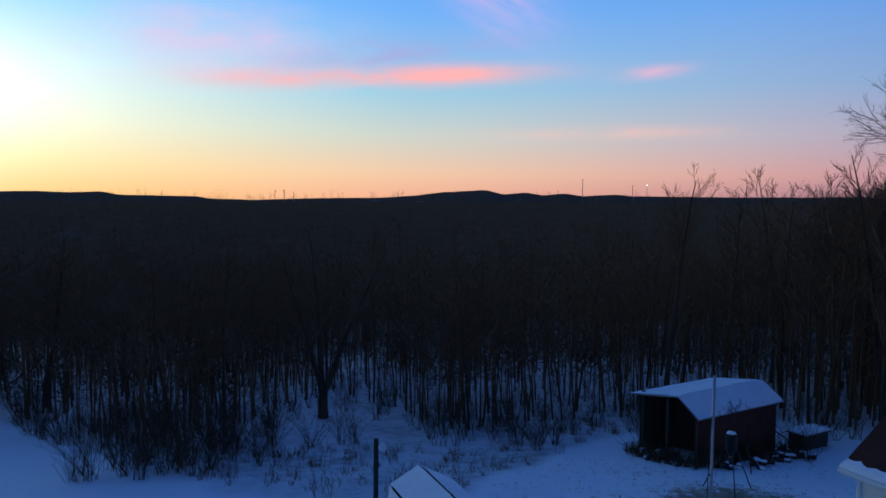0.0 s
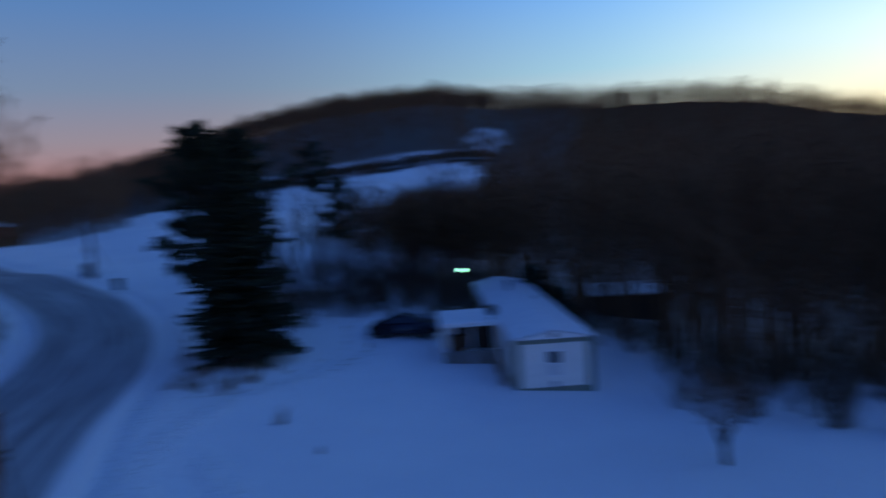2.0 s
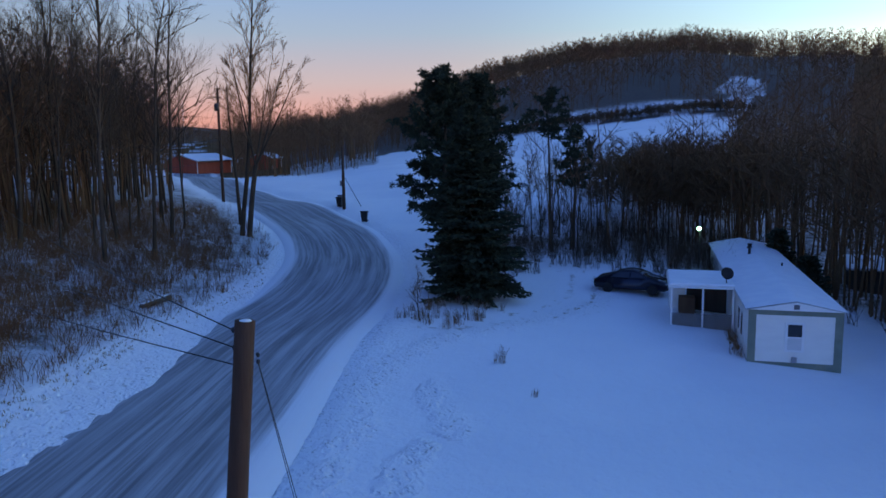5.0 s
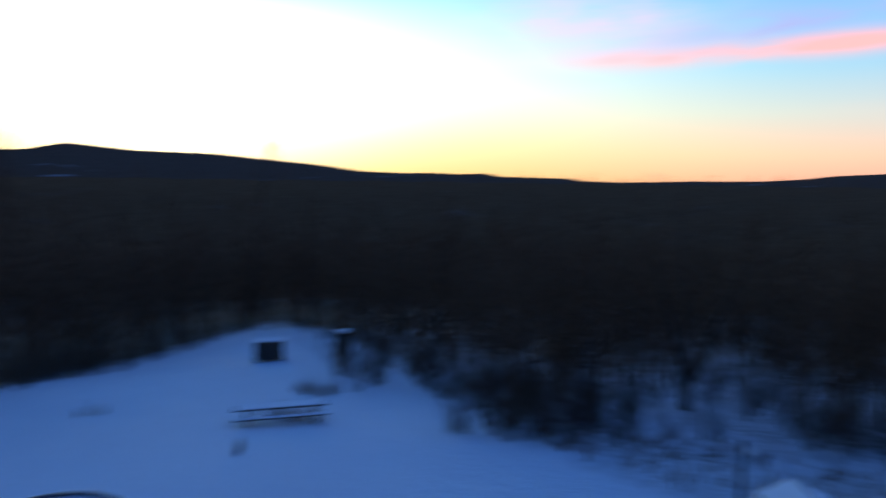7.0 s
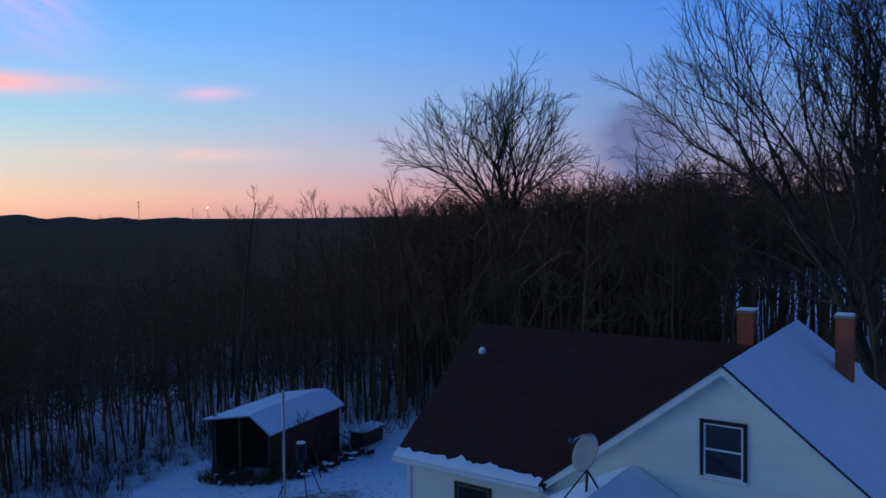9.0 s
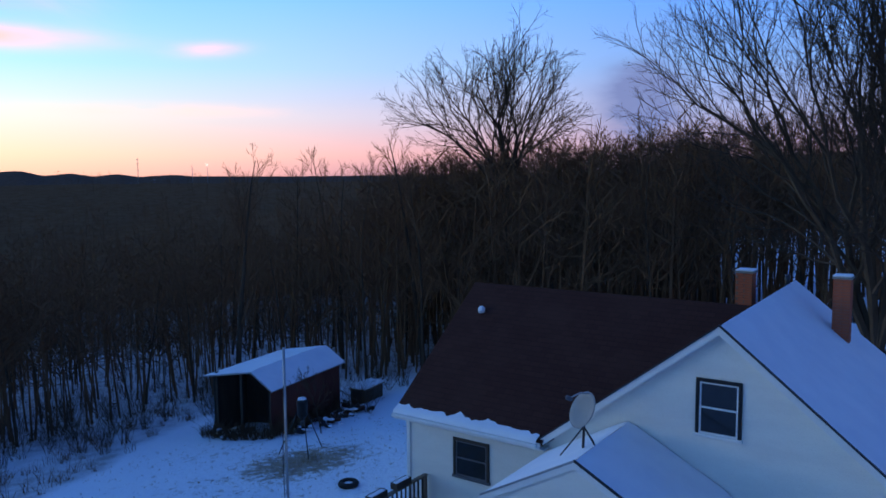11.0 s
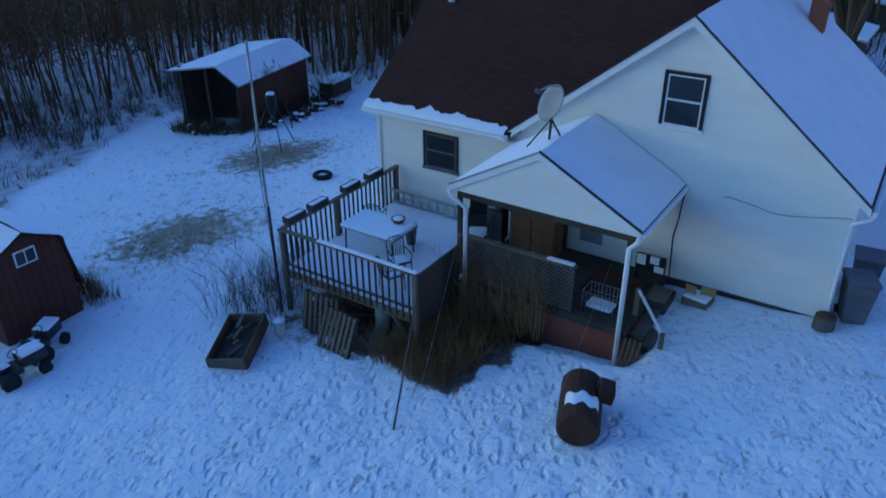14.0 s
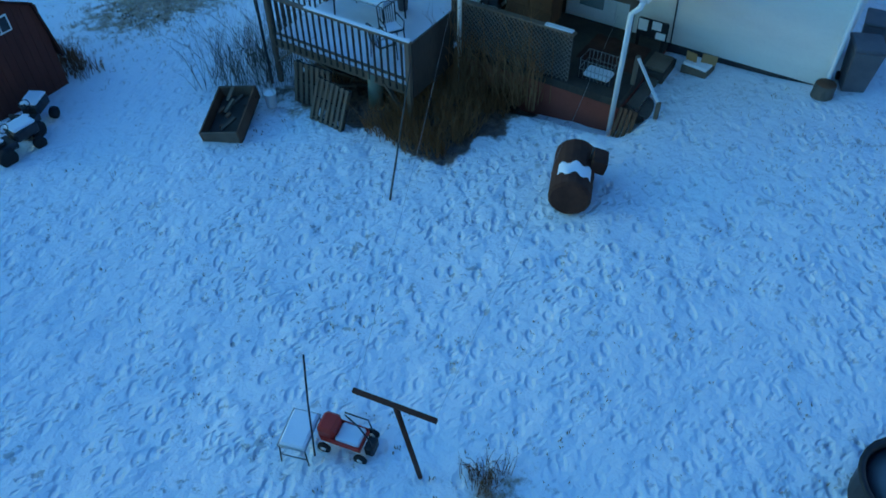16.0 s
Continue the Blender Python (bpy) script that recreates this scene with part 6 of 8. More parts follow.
def wheelie_bin(m, label, mat=None, snow=False):
    b = thing("trash_bin", m, label, "bin", "trash bins")
    mat = mat or GREY_PLASTIC
    V, F = [], []
    for z, sx, sy in ((.0, .22, .24), (.1, .23, .25), (.95, .29, .33), (1.0, .31, .36)):
        V += [Vector((-sx, -sy, z)), Vector((sx, -sy, z)), Vector((sx, sy, z)), Vector((-sx, sy, z))]
    for i in range(3):
        for k in range(4):
            F.append((i * 4 + k, i * 4 + (k + 1) % 4, i * 4 + 4 + (k + 1) % 4, i * 4 + 4 + k))
    F += [(3, 2, 1, 0), (12, 13, 14, 15)]
    part("body", mesh_of("body", V, F, mat), b)
    part("lid", box("lid", mat, -.32, .32, -.38, .38, 1.0, 1.07, .025), b)
    part("handle", pipe("handle", mat, [(-.2, .4, .98), (-.2, .46, 1.0), (.2, .46, 1.0), (.2, .4, .98)], .018, 6), b)
    for x in (-.25, .25):
        part("wheel", lathe("wheel", RUBBER, [(.1, -.025), (.1, .025)], 14, pose(x, .24, .09, 0, 90, 0)), b)
    if snow:
        part("snow_cap", box("snow_cap", SNOW, -.3, .3, -.35, .35, 1.07, 1.12, .03), b)
    return b


wheelie_bin(at_house(.02, 16.3, 0, 20), "dark grey wheeled trash bin beside the house corner")
wheelie_bin(at_house(.05, 17.5, 0, 5), "dark grey wheeled trash bin beside the house wall")


def stump(x, y, r=.22, h=.32):
    s = thing("log_stump", at_house(x, y), "sawn round log stump standing at the house corner", "stump")
    part("bark", lathe("bark", BARK_PALE, [(r * 1.05, -.1), (r, .1), (r * .97, h)], 14), s)
    part("cut_face", lathe("cut_face", WOOD_BROWN, [(r * .93, h), (r * .9, h + .008)], 14), s)


stump(-.42, 15.62)


def burn_tank():
    t = thing("rusty_tank", at_house(-3.75, 10.35, .02, 20) @ Matrix.Diagonal((.9, 1.05, 1, 1)), "rusty steel tank stove lying on the snow with a snow patch", "tank")
    L, R = 1.3, .44
    V, F = [], []
    n = 18
    prof = [(-L / 2, R * .88), (-L / 2 + .05, R), (-.02, R), (.0, R * 1.03), (.02, R), (L / 2 - .05, R), (L / 2, R * .88)]
    for yy, r in prof:
        for k in range(n):
            a = 2 * math.pi * k / n
            V.append(Vector((r * math.cos(a), yy, R * .95 + r * .92 * math.sin(a))))
    for i in range(len(prof) - 1):
        for k in range(n):
            F.append((i * n + k, i * n + (k + 1) % n, (i + 1) * n + (k + 1) % n, (i + 1) * n + k))
    F += [tuple(range(n))[::-1], tuple((len(prof) - 1) * n + k for k in range(n))]
    part("shell", mesh_of("shell", V, F, RUST), t)
    part("hatch", box("hatch", RUST, .18, .5, .0, .42, .62, .9, .02, pose(0, 0, 0, 0, 12)), t, "square hatch in the side")
    part("pipe", pipe("pipe", DARK_METAL, [(.3, .1, .8), (.34, .12, 1.05)], .02, 6), t)
    V, F = [], []
    m, q = 12, 5
    for j in range(q + 1):
        for k in range(m + 1):
            a = radians(35 + 100 * k / m)
            edge_ = min(1, 4 * min(k / m, 1 - k / m, j / q, 1 - j / q))
            r = R + .002 + .035 * edge_
            yy = -L / 2 + .28 + .3 * j / q + .05 * math.sin(k * 1.3)
            V.append(Vector((r * math.cos(a), yy, R * .95 + r * .92 * math.sin(a))))
    for j in range(q):
        for k in range(m):
            F.append((j * (m + 1) + k, j * (m + 1) + k + 1, (j + 1) * (m + 1) + k + 1, (j + 1) * (m + 1) + k))
    part("snow_patch", mesh_of("snow_patch", V, F, SNOW, True), t)
    for yy in (-.4, .4):
        part("foot", box("foot", RUST, -.3, .3, yy - .03, yy + .03, -.08, .06, .005), t)


burn_tank()


def utility_cart():
    c = thing("cart_box", at_house(-11.75, 9.3, .06, 25) @ pose(0, 0, 0, 8, -6), "old wooden cart box tipped on the snow with rubble inside", "cart")
    L, W_, Hh = .78, .46, .36
    part("floor", box("floor", WOOD_DARK, -W_, W_, -L, L, 0, .05, .005), c)
    for x in (-W_, W_ - .04):
        part("side_board", box("side_board", WOOD_BROWN, x, x + .04, -L, L, .05, Hh, .006), c)
    for y in (-L, L - .04):
        part("end_board", box("end_board", WOOD, -W_ + .04, W_ - .04, y, y + .04, .05, Hh, .006), c)
    part("rubble", box("rubble", WOOD_DARK, -W_ + .05, W_ - .06, -L + .06, L - .06, .05, .11, .02), c)
    rgc = random.Random(4)
    for k in range(9):
        a = (rgc.uniform(-.35, .3), rgc.uniform(-.65, .5), .1 + .02 * k)
        part("scrap", beam("scrap", (WOOD_DARK, WOOD, WOOD_BROWN)[k % 3], a, (a[0] + rgc.uniform(-.25, .3), a[1] + rgc.uniform(-.1, .4), a[2] + rgc.uniform(0, .12)), .09, .05), c)


utility_cart()


def bucket(m, label):
    b = thing("bucket", m, label, "bucket")
    part("shell", lathe("shell", PIPE, [(.12, 0), (.15, .36), (.158, .36), (.158, .38), (.14, .38), (.13, .1)], 18), b)
    part("bail", pipe("bail", GREY_METAL, [(-.155, 0, .34), (-.1, 0, .47), (0, 0, .5), (.1, 0, .47), (.155, 0, .34)], .006, 5), b)
    part("snow_fill", lathe("snow_fill", SNOW, [(.138, .3), (.12, .36), (.04, .38)], 14), b)


bucket(at_house(-11.35, 10.2, .05), "white plastic bucket on the snow beside the deck")


def pallet(m, label):
    p = thing("pallet", m, label, "pallet", "pallets")
    for k in range(7):
        part("slat", box("slat", WOOD, -.5 + k * .15, -.41 + k * .15, -.06, -.04, 0, 1.0, .004), p)
        if k % 3 == 0:
            part("slat", box("slat", WOOD_DARK, -.5 + k * .15, -.41 + k * .15, .04, .06, 0, 1.0, .004), p)
    for z in (.02, .46, .9):
        part("stringer", box("stringer", WOOD_DARK, -.5, .5, -.04, .04, z, z + .08, .004), p)


pallet(at_house(-9.75, 10.25, -.02, -6) @ pose(0, 0, 0, -24), "wooden pallet leaning against the deck")
pallet(at_house(-10.55, 10.75, -.02, 4) @ pose(0, 0, 0, -12), "grey wooden pallet standing under the deck")


def deck_junk():
    t = thing("drain_tube", at_house(-9.15, 11.4, -.05) @ pose(0, 0, 0, 4, 5), "thick grey-green plastic tube standing under the deck", "tube")
    part("tube", pipe("tube", GREEN_TRIM, [(0, 0, 0), (0, 0, 1.08)], .19, 20), t)
    for k, (x, y) in enumerate(((-10.9, 12.0), (-10.1, 11.9), (-8.7, 12.1))):
        s = thing("scrap_lumber", at_house(x, y, .02, 20 * k), "dark pile of scrap lumber and firewood under the deck", "lumber", "scrap under the deck")
        rg = random.Random(k)
        for q in range(9):
            a = (rg.uniform(-.3, .3), rg.uniform(-.3, .3), q * .05)
            b = (a[0] + rg.uniform(.4, .9) * rg.choice((-1, 1)), a[1] + rg.uniform(-.3, .3), q * .05 + rg.uniform(0, .25))
            part("board", beam("board", WOOD_DARK if q % 3 else WOOD, a, b, .09, .06), s)
    st = thing("long_stick", HOUSE, "long bare stick leaning on the deck corner", "stick")
    gx, gy = local(-6.9, 8.75)
    part("shaft", pipe("shaft", BARK_PALE, [(-6.9, 8.75, height(gx, gy)), (-7.3, 9.7, .0), (-7.85, 11.0, .95)], .022, 6, .012), st)


deck_junk()


def antenna_pole():
    a = thing("antenna_pole", HOUSE, "tall thin galvanised pole clamped to the deck corner post", "pole")
    part("tube", pipe("tube", GREY_METAL, [(-12.1, 11.02, .9), (-12.13, 11.02, 3.2), (-12.15, 11.05, 5.75)], .03, 8), a)
    part("lower_tube", pipe("lower_tube", DARK_METAL, [(-12.08, 11.02, -1.2), (-12.1, 11.02, 1.9)], .036, 8), a)
    part("cable", pipe("cable", BLACK, [(-12.14, 11.0, 4.9), (-12.22, 11.0, 3.2), (-12.17, 10.98, 2.0), (-12.1, 10.98, .9)], .009, 5), a)


antenna_pole()


def tripod_feeder():
    x, y = 11.0, 27.85
    f = thing("game_feeder", lay(x, y), "dark barrel feeder on three long metal legs in the yard", "feeder")
    part("barrel", lathe("barrel", BLACK, [(.06, 1.4), (.21, 1.62), (.22, 2.14), (.23, 2.16), (.2, 2.25), (.08, 2.3)], 18), f)
    part("lid_snow", lathe("lid_snow", SNOW, [(.19, 2.25), (.15, 2.31), (.05, 2.33)], 14), f)
    part("spinner", lathe("spinner", DARK_METAL, [(.09, 1.16), (.09, 1.34)], 12), f)
    for k in range(3):
        a = radians(20 + 120 * k)
        part("leg", pipe("leg", DARK_METAL, [(math.cos(a) * 1.05, math.sin(a) * 1.05, -.1), (math.cos(a) * .2, math.sin(a) * .2, 1.75)], .022, 6), f)


tripod_feeder()


def tyre(x, y, label="old tyre lying in the snow with snow in its middle"):
    t = thing("tyre", lay(x, y, 0, .0), label, "tyre")
    V, F = [], []
    n, m = 24, 10
    for i in range(n):
        a = 2 * math.pi * i / n
        for k in range(m):
            b = 2 * math.pi * k / m
            r = .27 + .10 * math.cos(b)
            V.append(Vector((r * math.cos(a), r * math.sin(a), .10 + .10 * math.sin(b))))
    for i in range(n):
        for k in range(m):
            F.append((i * m + k, i * m + (k + 1) % m, (i + 1) % n * m + (k + 1) % m, (i + 1) % n * m + k))
    part("ring", mesh_of("ring", V, F, RUBBER, True), t)
    part("snow_fill", lathe("snow_fill", SNOW, [(.2, .02), (.18, .1), (.05, .13)], 14), t)


tyre(10.8, 23.2)


# ---- woodshed at the edge of the wood ----
def woodshed():
    m = Matrix.Translation((11.35, 32.25, -2.75)) @ pose(0, 0, 0, 0, 0, 31.5)
    s = thing("woodshed", m, "open-ended dark red wooden shed with a snowy saltbox roof", "shed")
    L, D, EZ, RZ, RY, BZ = 5.6, 3.7, 2.65, 3.38, 1.05, 2.95
    step = .2
    k = 0
    while k * step < L - .01:
        part("wall_board", box("wall_board", RED_DARK, k * step + .003, k * step + step - .005, .12, .15, -.3, EZ + .02, .004), s)
        k += 1
    k = 0
    while k * step < D - .3:
        y = .15 + k * step
        z = EZ + (RZ - EZ) * (y / RY) if y < RY else RZ + (BZ - RZ) * (y - RY) / (D - RY)
        part("wall_board", box("wall_board", WOOD_DARK, L - .15, L - .12, y + .003, y + step - .005, -.3, z - .08, .004), s)
        k += 1
    part("back_wall", box("back_wall", WOOD_DARK, 0, L, D - .2, D - .15, -.4, BZ - .05, .005), s)
    part("inner_wall", box("inner_wall", WOOD_DARK, 2.3, 2.36, .16, D - .2, -.3, EZ, .004), s)
    for x, y in ((.1, .2), (.1, 1.9), (.1, D - .3)):
        part("post", box("post", WOOD_DARK, x - .07, x + .07, y - .07, y + .07, -.4, RZ - .3 if y > 1 else EZ, .006), s)
    fr = part("roof_slope", slab("roof_front", GREY_METAL, [(-.25, -.15, EZ - .05), (L + .2, -.15, EZ - .05), (L + .2, RY, RZ), (-.25, RY, RZ)], .06), s)
    bk = part("roof_slope", slab("roof_back", GREY_METAL, [(-.25, RY, RZ - .003), (L + .2, RY, RZ - .003), (L + .2, D + .25, BZ - .05), (-.25, D + .25, BZ - .05)], .06), s)
    for nm, par, c in (("front", fr, [(-.24, -.14, EZ - .05), (L + .19, -.14, EZ - .05), (L + .19, RY, RZ), (-.24, RY, RZ)]), ("back", bk, [(-.24, RY, RZ), (L + .19, RY, RZ), (L + .19, D + .24, BZ - .05), (-.24, D + .24, BZ - .05)])):
        V, F = [], []
        n, q = 26, 8
        rg = random.Random(11)
        for j in range(q + 1):
            for i in range(n + 1):
                a, b = i / n, j / q
                p0 = Vector(c[0]).lerp(Vector(c[1]), a)
                p1 = Vector(c[3]).lerp(Vector(c[2]), a)
                lip = min(1, 7 * min(a, 1 - a, (b if nm == "front" else 1), (1 - b if nm == "back" else 1)) + .15)
                V.append(p0.lerp(p1, b) + Vector((0, 0, .075 * lip + rg.uniform(-.012, .012))))
        for j in range(q):
            for i in range(n):
                f0 = j * (n + 1) + i
                F.append((f0, f0 + 1, f0 + n + 2, f0 + n + 1))
        part("snow_cover", mesh_of("snow_cover", V, F, SNOW, True), par)


woodshed()


def junk_heap(x, y, label, n, seed, spread_, tall, snow=.4):
    h = thing("junk_heap", lay(x, y), label, "junk", "heaps by the woodshed")
    rg = random.Random(seed)
    for k in range(n):
        a = Vector((rg.uniform(-spread_, spread_), rg.uniform(-spread_, spread_) * .6, rg.uniform(0, tall * .4)))
        b = a + Vector((rg.uniform(-1, 1), rg.uniform(-.6, .6), rg.uniform(-.1, .5))) * rg.uniform(.35, .8)
        part("piece", beam("piece", rg.choice((WOOD_DARK, WOOD_DARK, RUST, BLACK)), a, b, rg.uniform(.1, .26), rg.uniform(.08, .22)), h)
        if rg.random() < snow:
            part("snow_lump", lathe("snow_lump", SNOW, [(.16, 0), (.12, .05), (.03, .07)], 8, Matrix.Translation(a + Vector((0, 0, .1)))), h)


junk_heap(9.9, 33.9, "dark heap of scrap by the woodshed with snow on it", 12, 21, .8, .5)
junk_heap(13.4, 31.9, "low heap of boards and brush along the shed wall", 12, 22, 1.0, .35, .6)
junk_heap(15.9, 33.3, "scattered boards and rubble under snow by the shed", 10, 23, .9, .3, .8)


def low_crate():
    c = thing("animal_hutch", lay(18.0, 36.0, 30), "low dark wooden hutch with a snowy roof by the shed", "hutch")
    part("body", box("body", WOOD_DARK, -.9, .9, -.45, .45, -.2, .75, .01), c)
    part("roof", box("roof", WOOD, -1.0, 1.0, -.55, .55, .75, .8, .01), c)
    part("snow_cover", box("snow_cover", SNOW, -.98, .98, -.53, .53, .8, .9, .04), c)
    p = thing("long_plank", lay(16.6, 35.3), "pale plank leaning among the scrap boards", "plank")
    part("board", beam("board", WOOD, (-.9, .2, 1.2), (.7, -.5, .05), .16, .04), p)


low_crate()


# ---- red garden shed with a gambrel roof ----
def garden_shed():
    m = HOUSE @ pose(-16.9, 7.6, -1.42)
    s = thing("garden_shed", m, "small dark red gambrel garden shed with snow on its roof", "shed")
    # local: the gable end faces +x; y runs across it; depth to -x
    hw, bz, by, ez, az_, dep = 1.0, 2.36, .9, .98, 2.82, 3.7
    prof = [(-hw, -.3), (hw, -.3), (hw + .0, ez), (by - .05, bz - .06), (0, az_ - .07), (-by + .05, bz - .06), (-hw, ez)]
    for x in (-.06, -dep):
        part("gable_wall", slab("gable_wall", RED_DARK, [(x, y, z) for y, z in prof], .06, (.06, 0, 0)), s)
    k = 0
    while k * .2 < 2 * hw - .05:
        y = -hw + k * .2
        yc = abs(y + .1)
        top = ez + (bz - ez) * (hw - yc) / max(hw - by, .05) if yc > by else bz + (az_ - bz) * (by - yc) / by
        top = min(top, bz + (az_ - bz) * max(0, (by - yc)) / by) - .1
        part("wall_board", box("wall_board", RED_DARK, .0, .02, y + .003, min(y + .195, hw), -.3, top, .003), s)
        k += 1
    for y in (-hw, hw - .05):
        part("side_wall", box("side_wall", RED_DARK, -dep + .06, -.06, y, y + .05, -.3, ez + .1, .004), s)
    for sy in (-1, 1):
        for nm, a, b in (("lower", (hw + .14, ez - .12), (by, bz)), ("upper", (by, bz + .001), (0, az_))):
            c = [(.12, sy * a[0], a[1]), (.12, sy * b[0], b[1]), (-dep - .12, sy * b[0], b[1]), (-dep - .12, sy * a[0], a[1])]
            r = part("roof_slope", slab("roof_" + nm, SHINGLE, c if sy < 0 else c[::-1], .05), s)
            if nm == "upper" or sy < 0:
                n_ = Vector((0, sy * (b[1] - a[1]), abs(a[0] - b[0]))).normalized()
                V, F = [], []
                rg = random.Random(4)
                for j in range(9):
                    for i in range(21):
                        p = Vector(c[0]).lerp(Vector(c[3]), i / 20).lerp(Vector(c[1]).lerp(Vector(c[2]), i / 20), j / 8)
                        lip = min(1, 6 * min(i / 20, 1 - i / 20, (j / 8 if nm == "lower" else 1)) + .2)
                        V.append(p + n_ * (.07 * lip + rg.uniform(-.006, .006)))
                for j in range(8):
                    for i in range(20):
                        f0 = j * 21 + i
                        F.append((f0, f0 + 1, f0 + 22, f0 + 21))
                part("snow_cover", mesh_of("snow_cover", V, F, SNOW, True), r)
    w = part("window", box("window_frame", TRIM, .02, .05, -.3, .24, 1.98, 2.38, .008), s, "small white-framed sliding window")
    for y0, y1 in ((-.26, -.045), (-.015, .2)):
        part("pane", box("pane", GLASS, .05, .056, y0, y1, 2.02, 2.34, .002), w)


garden_shed()


def yard_tractor(x, y, rz, label):
    t = thing("garden_tractor", lay(x, y, rz) @ Matrix.Scale(.78, 4), label, "tractor", "garden tractors")
    part("hood", box("hood", DARK_METAL, -.28, .28, .1, .85, .38, .72, .06), t)
    part("body", box("body", DARK_METAL, -.3, .3, -.65, .1, .28, .5, .04), t)
    part("seat", box("seat", BLACK, -.2, .2, -.5, -.15, .5, .62, .04), t)
    part("seat_back", box("seat_back", BLACK, -.2, .2, -.58, -.5, .6, .9, .03), t)
    part("hood_snow", box("hood_snow", SNOW, -.27, .27, .12, .83, .72, .82, .045), t)
    part("seat_snow", box("seat_snow", SNOW, -.18, .18, -.48, -.17, .62, .68, .03), t)
    part("steering_wheel", pipe("steering_wheel", BLACK, [(.17 * math.cos(a * math.pi / 5), .02 + .12 * math.sin(a * math.pi / 5), .86 + .08 * math.sin(a * math.pi / 5)) for a in range(11)], .015, 6), t)
    part("steering_column", pipe("steering_column", DARK_METAL, [(0, .12, .6), (0, .02, .86)], .02, 6), t)
    for sx in (-1, 1):
        for yy, r, wd in ((-.38, .27, .1), (.62, .19, .08)):
            wl = part("wheel", lathe("wheel", RUBBER, [(r * .5, -wd), (r * .95, -wd), (r, -wd * .5), (r, wd * .5), (r * .95, wd), (r * .5, wd)], 18, pose(sx * .38, yy, r - .03, 0, 90, 0)), t)
            part("rim", lathe("rim", GREY_METAL, [(r * .5, -wd * .6), (r * .5, wd * .6)], 12, pose(sx * .38, yy, r - .03, 0, 90, 0)), wl)


yard_tractor(.42, 17.3, -40, "small dark garden tractor under snow beside the shed")
yard_tractor(-.2, 16.5, -70, "second snow-covered garden tractor near the shed")


# ---- clothes line, snow blower and chair under the drone ----
def clothesline():
    c = thing("clothesline_post", HOUSE, "rusty steel T-shaped clothes line post in the snow", "post")
    gx, gy = local(-2.95, 3.9)
    part("upright", pipe("upright", RUST, [(-2.93, 3.92, height(gx, gy) - .1), (-3.07, 3.7, 1.74)], .035, 10), c)
    part("crossbar", beam("crossbar", RUST, (-3.65, 3.62, 1.76), (-2.56, 3.8, 1.76), .06, .05), c)
    for f in (.03, .35, .66, .97):
        x, y = -3.65 + 1.09 * f, 3.62 + .18 * f
        part("hook", pipe("hook", DARK_METAL, [(x, y, 1.7), (x + .01, y + .05, 1.68), (x, y + .02, 1.64)], .008, 5), c)
    for f, ex in ((.03, -7.9), (.97, -4.3)):
        x, y = -3.65 + 1.09 * f, 3.62 + .18 * f
        part("line", pipe("line", GREY_METAL, [(x, y, 1.72), ((x + ex) / 2, (y + 13.0) / 2, 1.72), (ex, 13.0, 2.1)], .0025, 4), c)


clothesline()


WAGON, TABLE = (-4.15, 3.83), (-4.68, 3.48)


def red_wagon():
    gx, gy = local(WAGON[0], WAGON[1])
    s = thing("garden_wagon", lay(gx, gy, -56) @ Matrix.Scale(.88, 4), "small red garden wagon with a bed full of snow", "wagon")
    red = plain("red_enamel", (.36, .028, .020), (.46, .042, .028), 3, .45, relief=.1)
    part("bed_floor", box("bed_floor", red, -.36, .34, -.2, .2, .2, .23, .01), s)
    for y in (-.2, .18):
        part("bed_side", box("bed_side", red, -.36, .34, y, y + .02, .23, .33, .006), s)
    part("bed_end", box("bed_end", red, .32, .34, -.18, .18, .23, .33, .006), s)
    part("back_box", box("back_box", red, -.42, -.12, -.19, .19, .23, .52, .05), s, "dented red box at the back of the bed")
    part("bed_snow", box("bed_snow", SNOW, -.11, .31, -.175, .175, .23, .345, .03), s)
    part("tongue", pipe("tongue", DARK_METAL, [(-.08, .2, .5), (.2, .1, .46), (.5, -.05, .34), (.52, -.06, .12)], .014, 6), s)
    part("pull_handle", pipe("pull_handle", DARK_METAL, [(-.1, .24, .5), (.3, .26, .46), (.48, .1, .36)], .014, 6), s)
    part("front_fork", box("front_fork", BLACK, .38, .54, -.14, .12, .08, .3, .03), s)
    for x in (-.28, .36):
        for y in (-.25, .25):
            w = part("wheel", lathe("wheel", RUBBER, [(.05, -.03), (.11, -.03), (.12, 0), (.11, .03), (.05, .03)], 14, pose(x, y, .1, 90)), s)
            part("hub", lathe("hub", TRIM, [(.05, -.032), (.05, .032)], 10, pose(x, y, .1, 90)), w)
    st = thing("garden_stake", HOUSE, "thin dark rod standing in the snow", "rod")
    gz = height(*local(-4.41, 3.41))
    part("rod", pipe("rod", DARK_METAL, [(-4.41, 3.41, gz - .1), (-4.5, 3.6, .8), (-4.58, 3.78, 1.6)], .014, 6), st)


red_wagon()


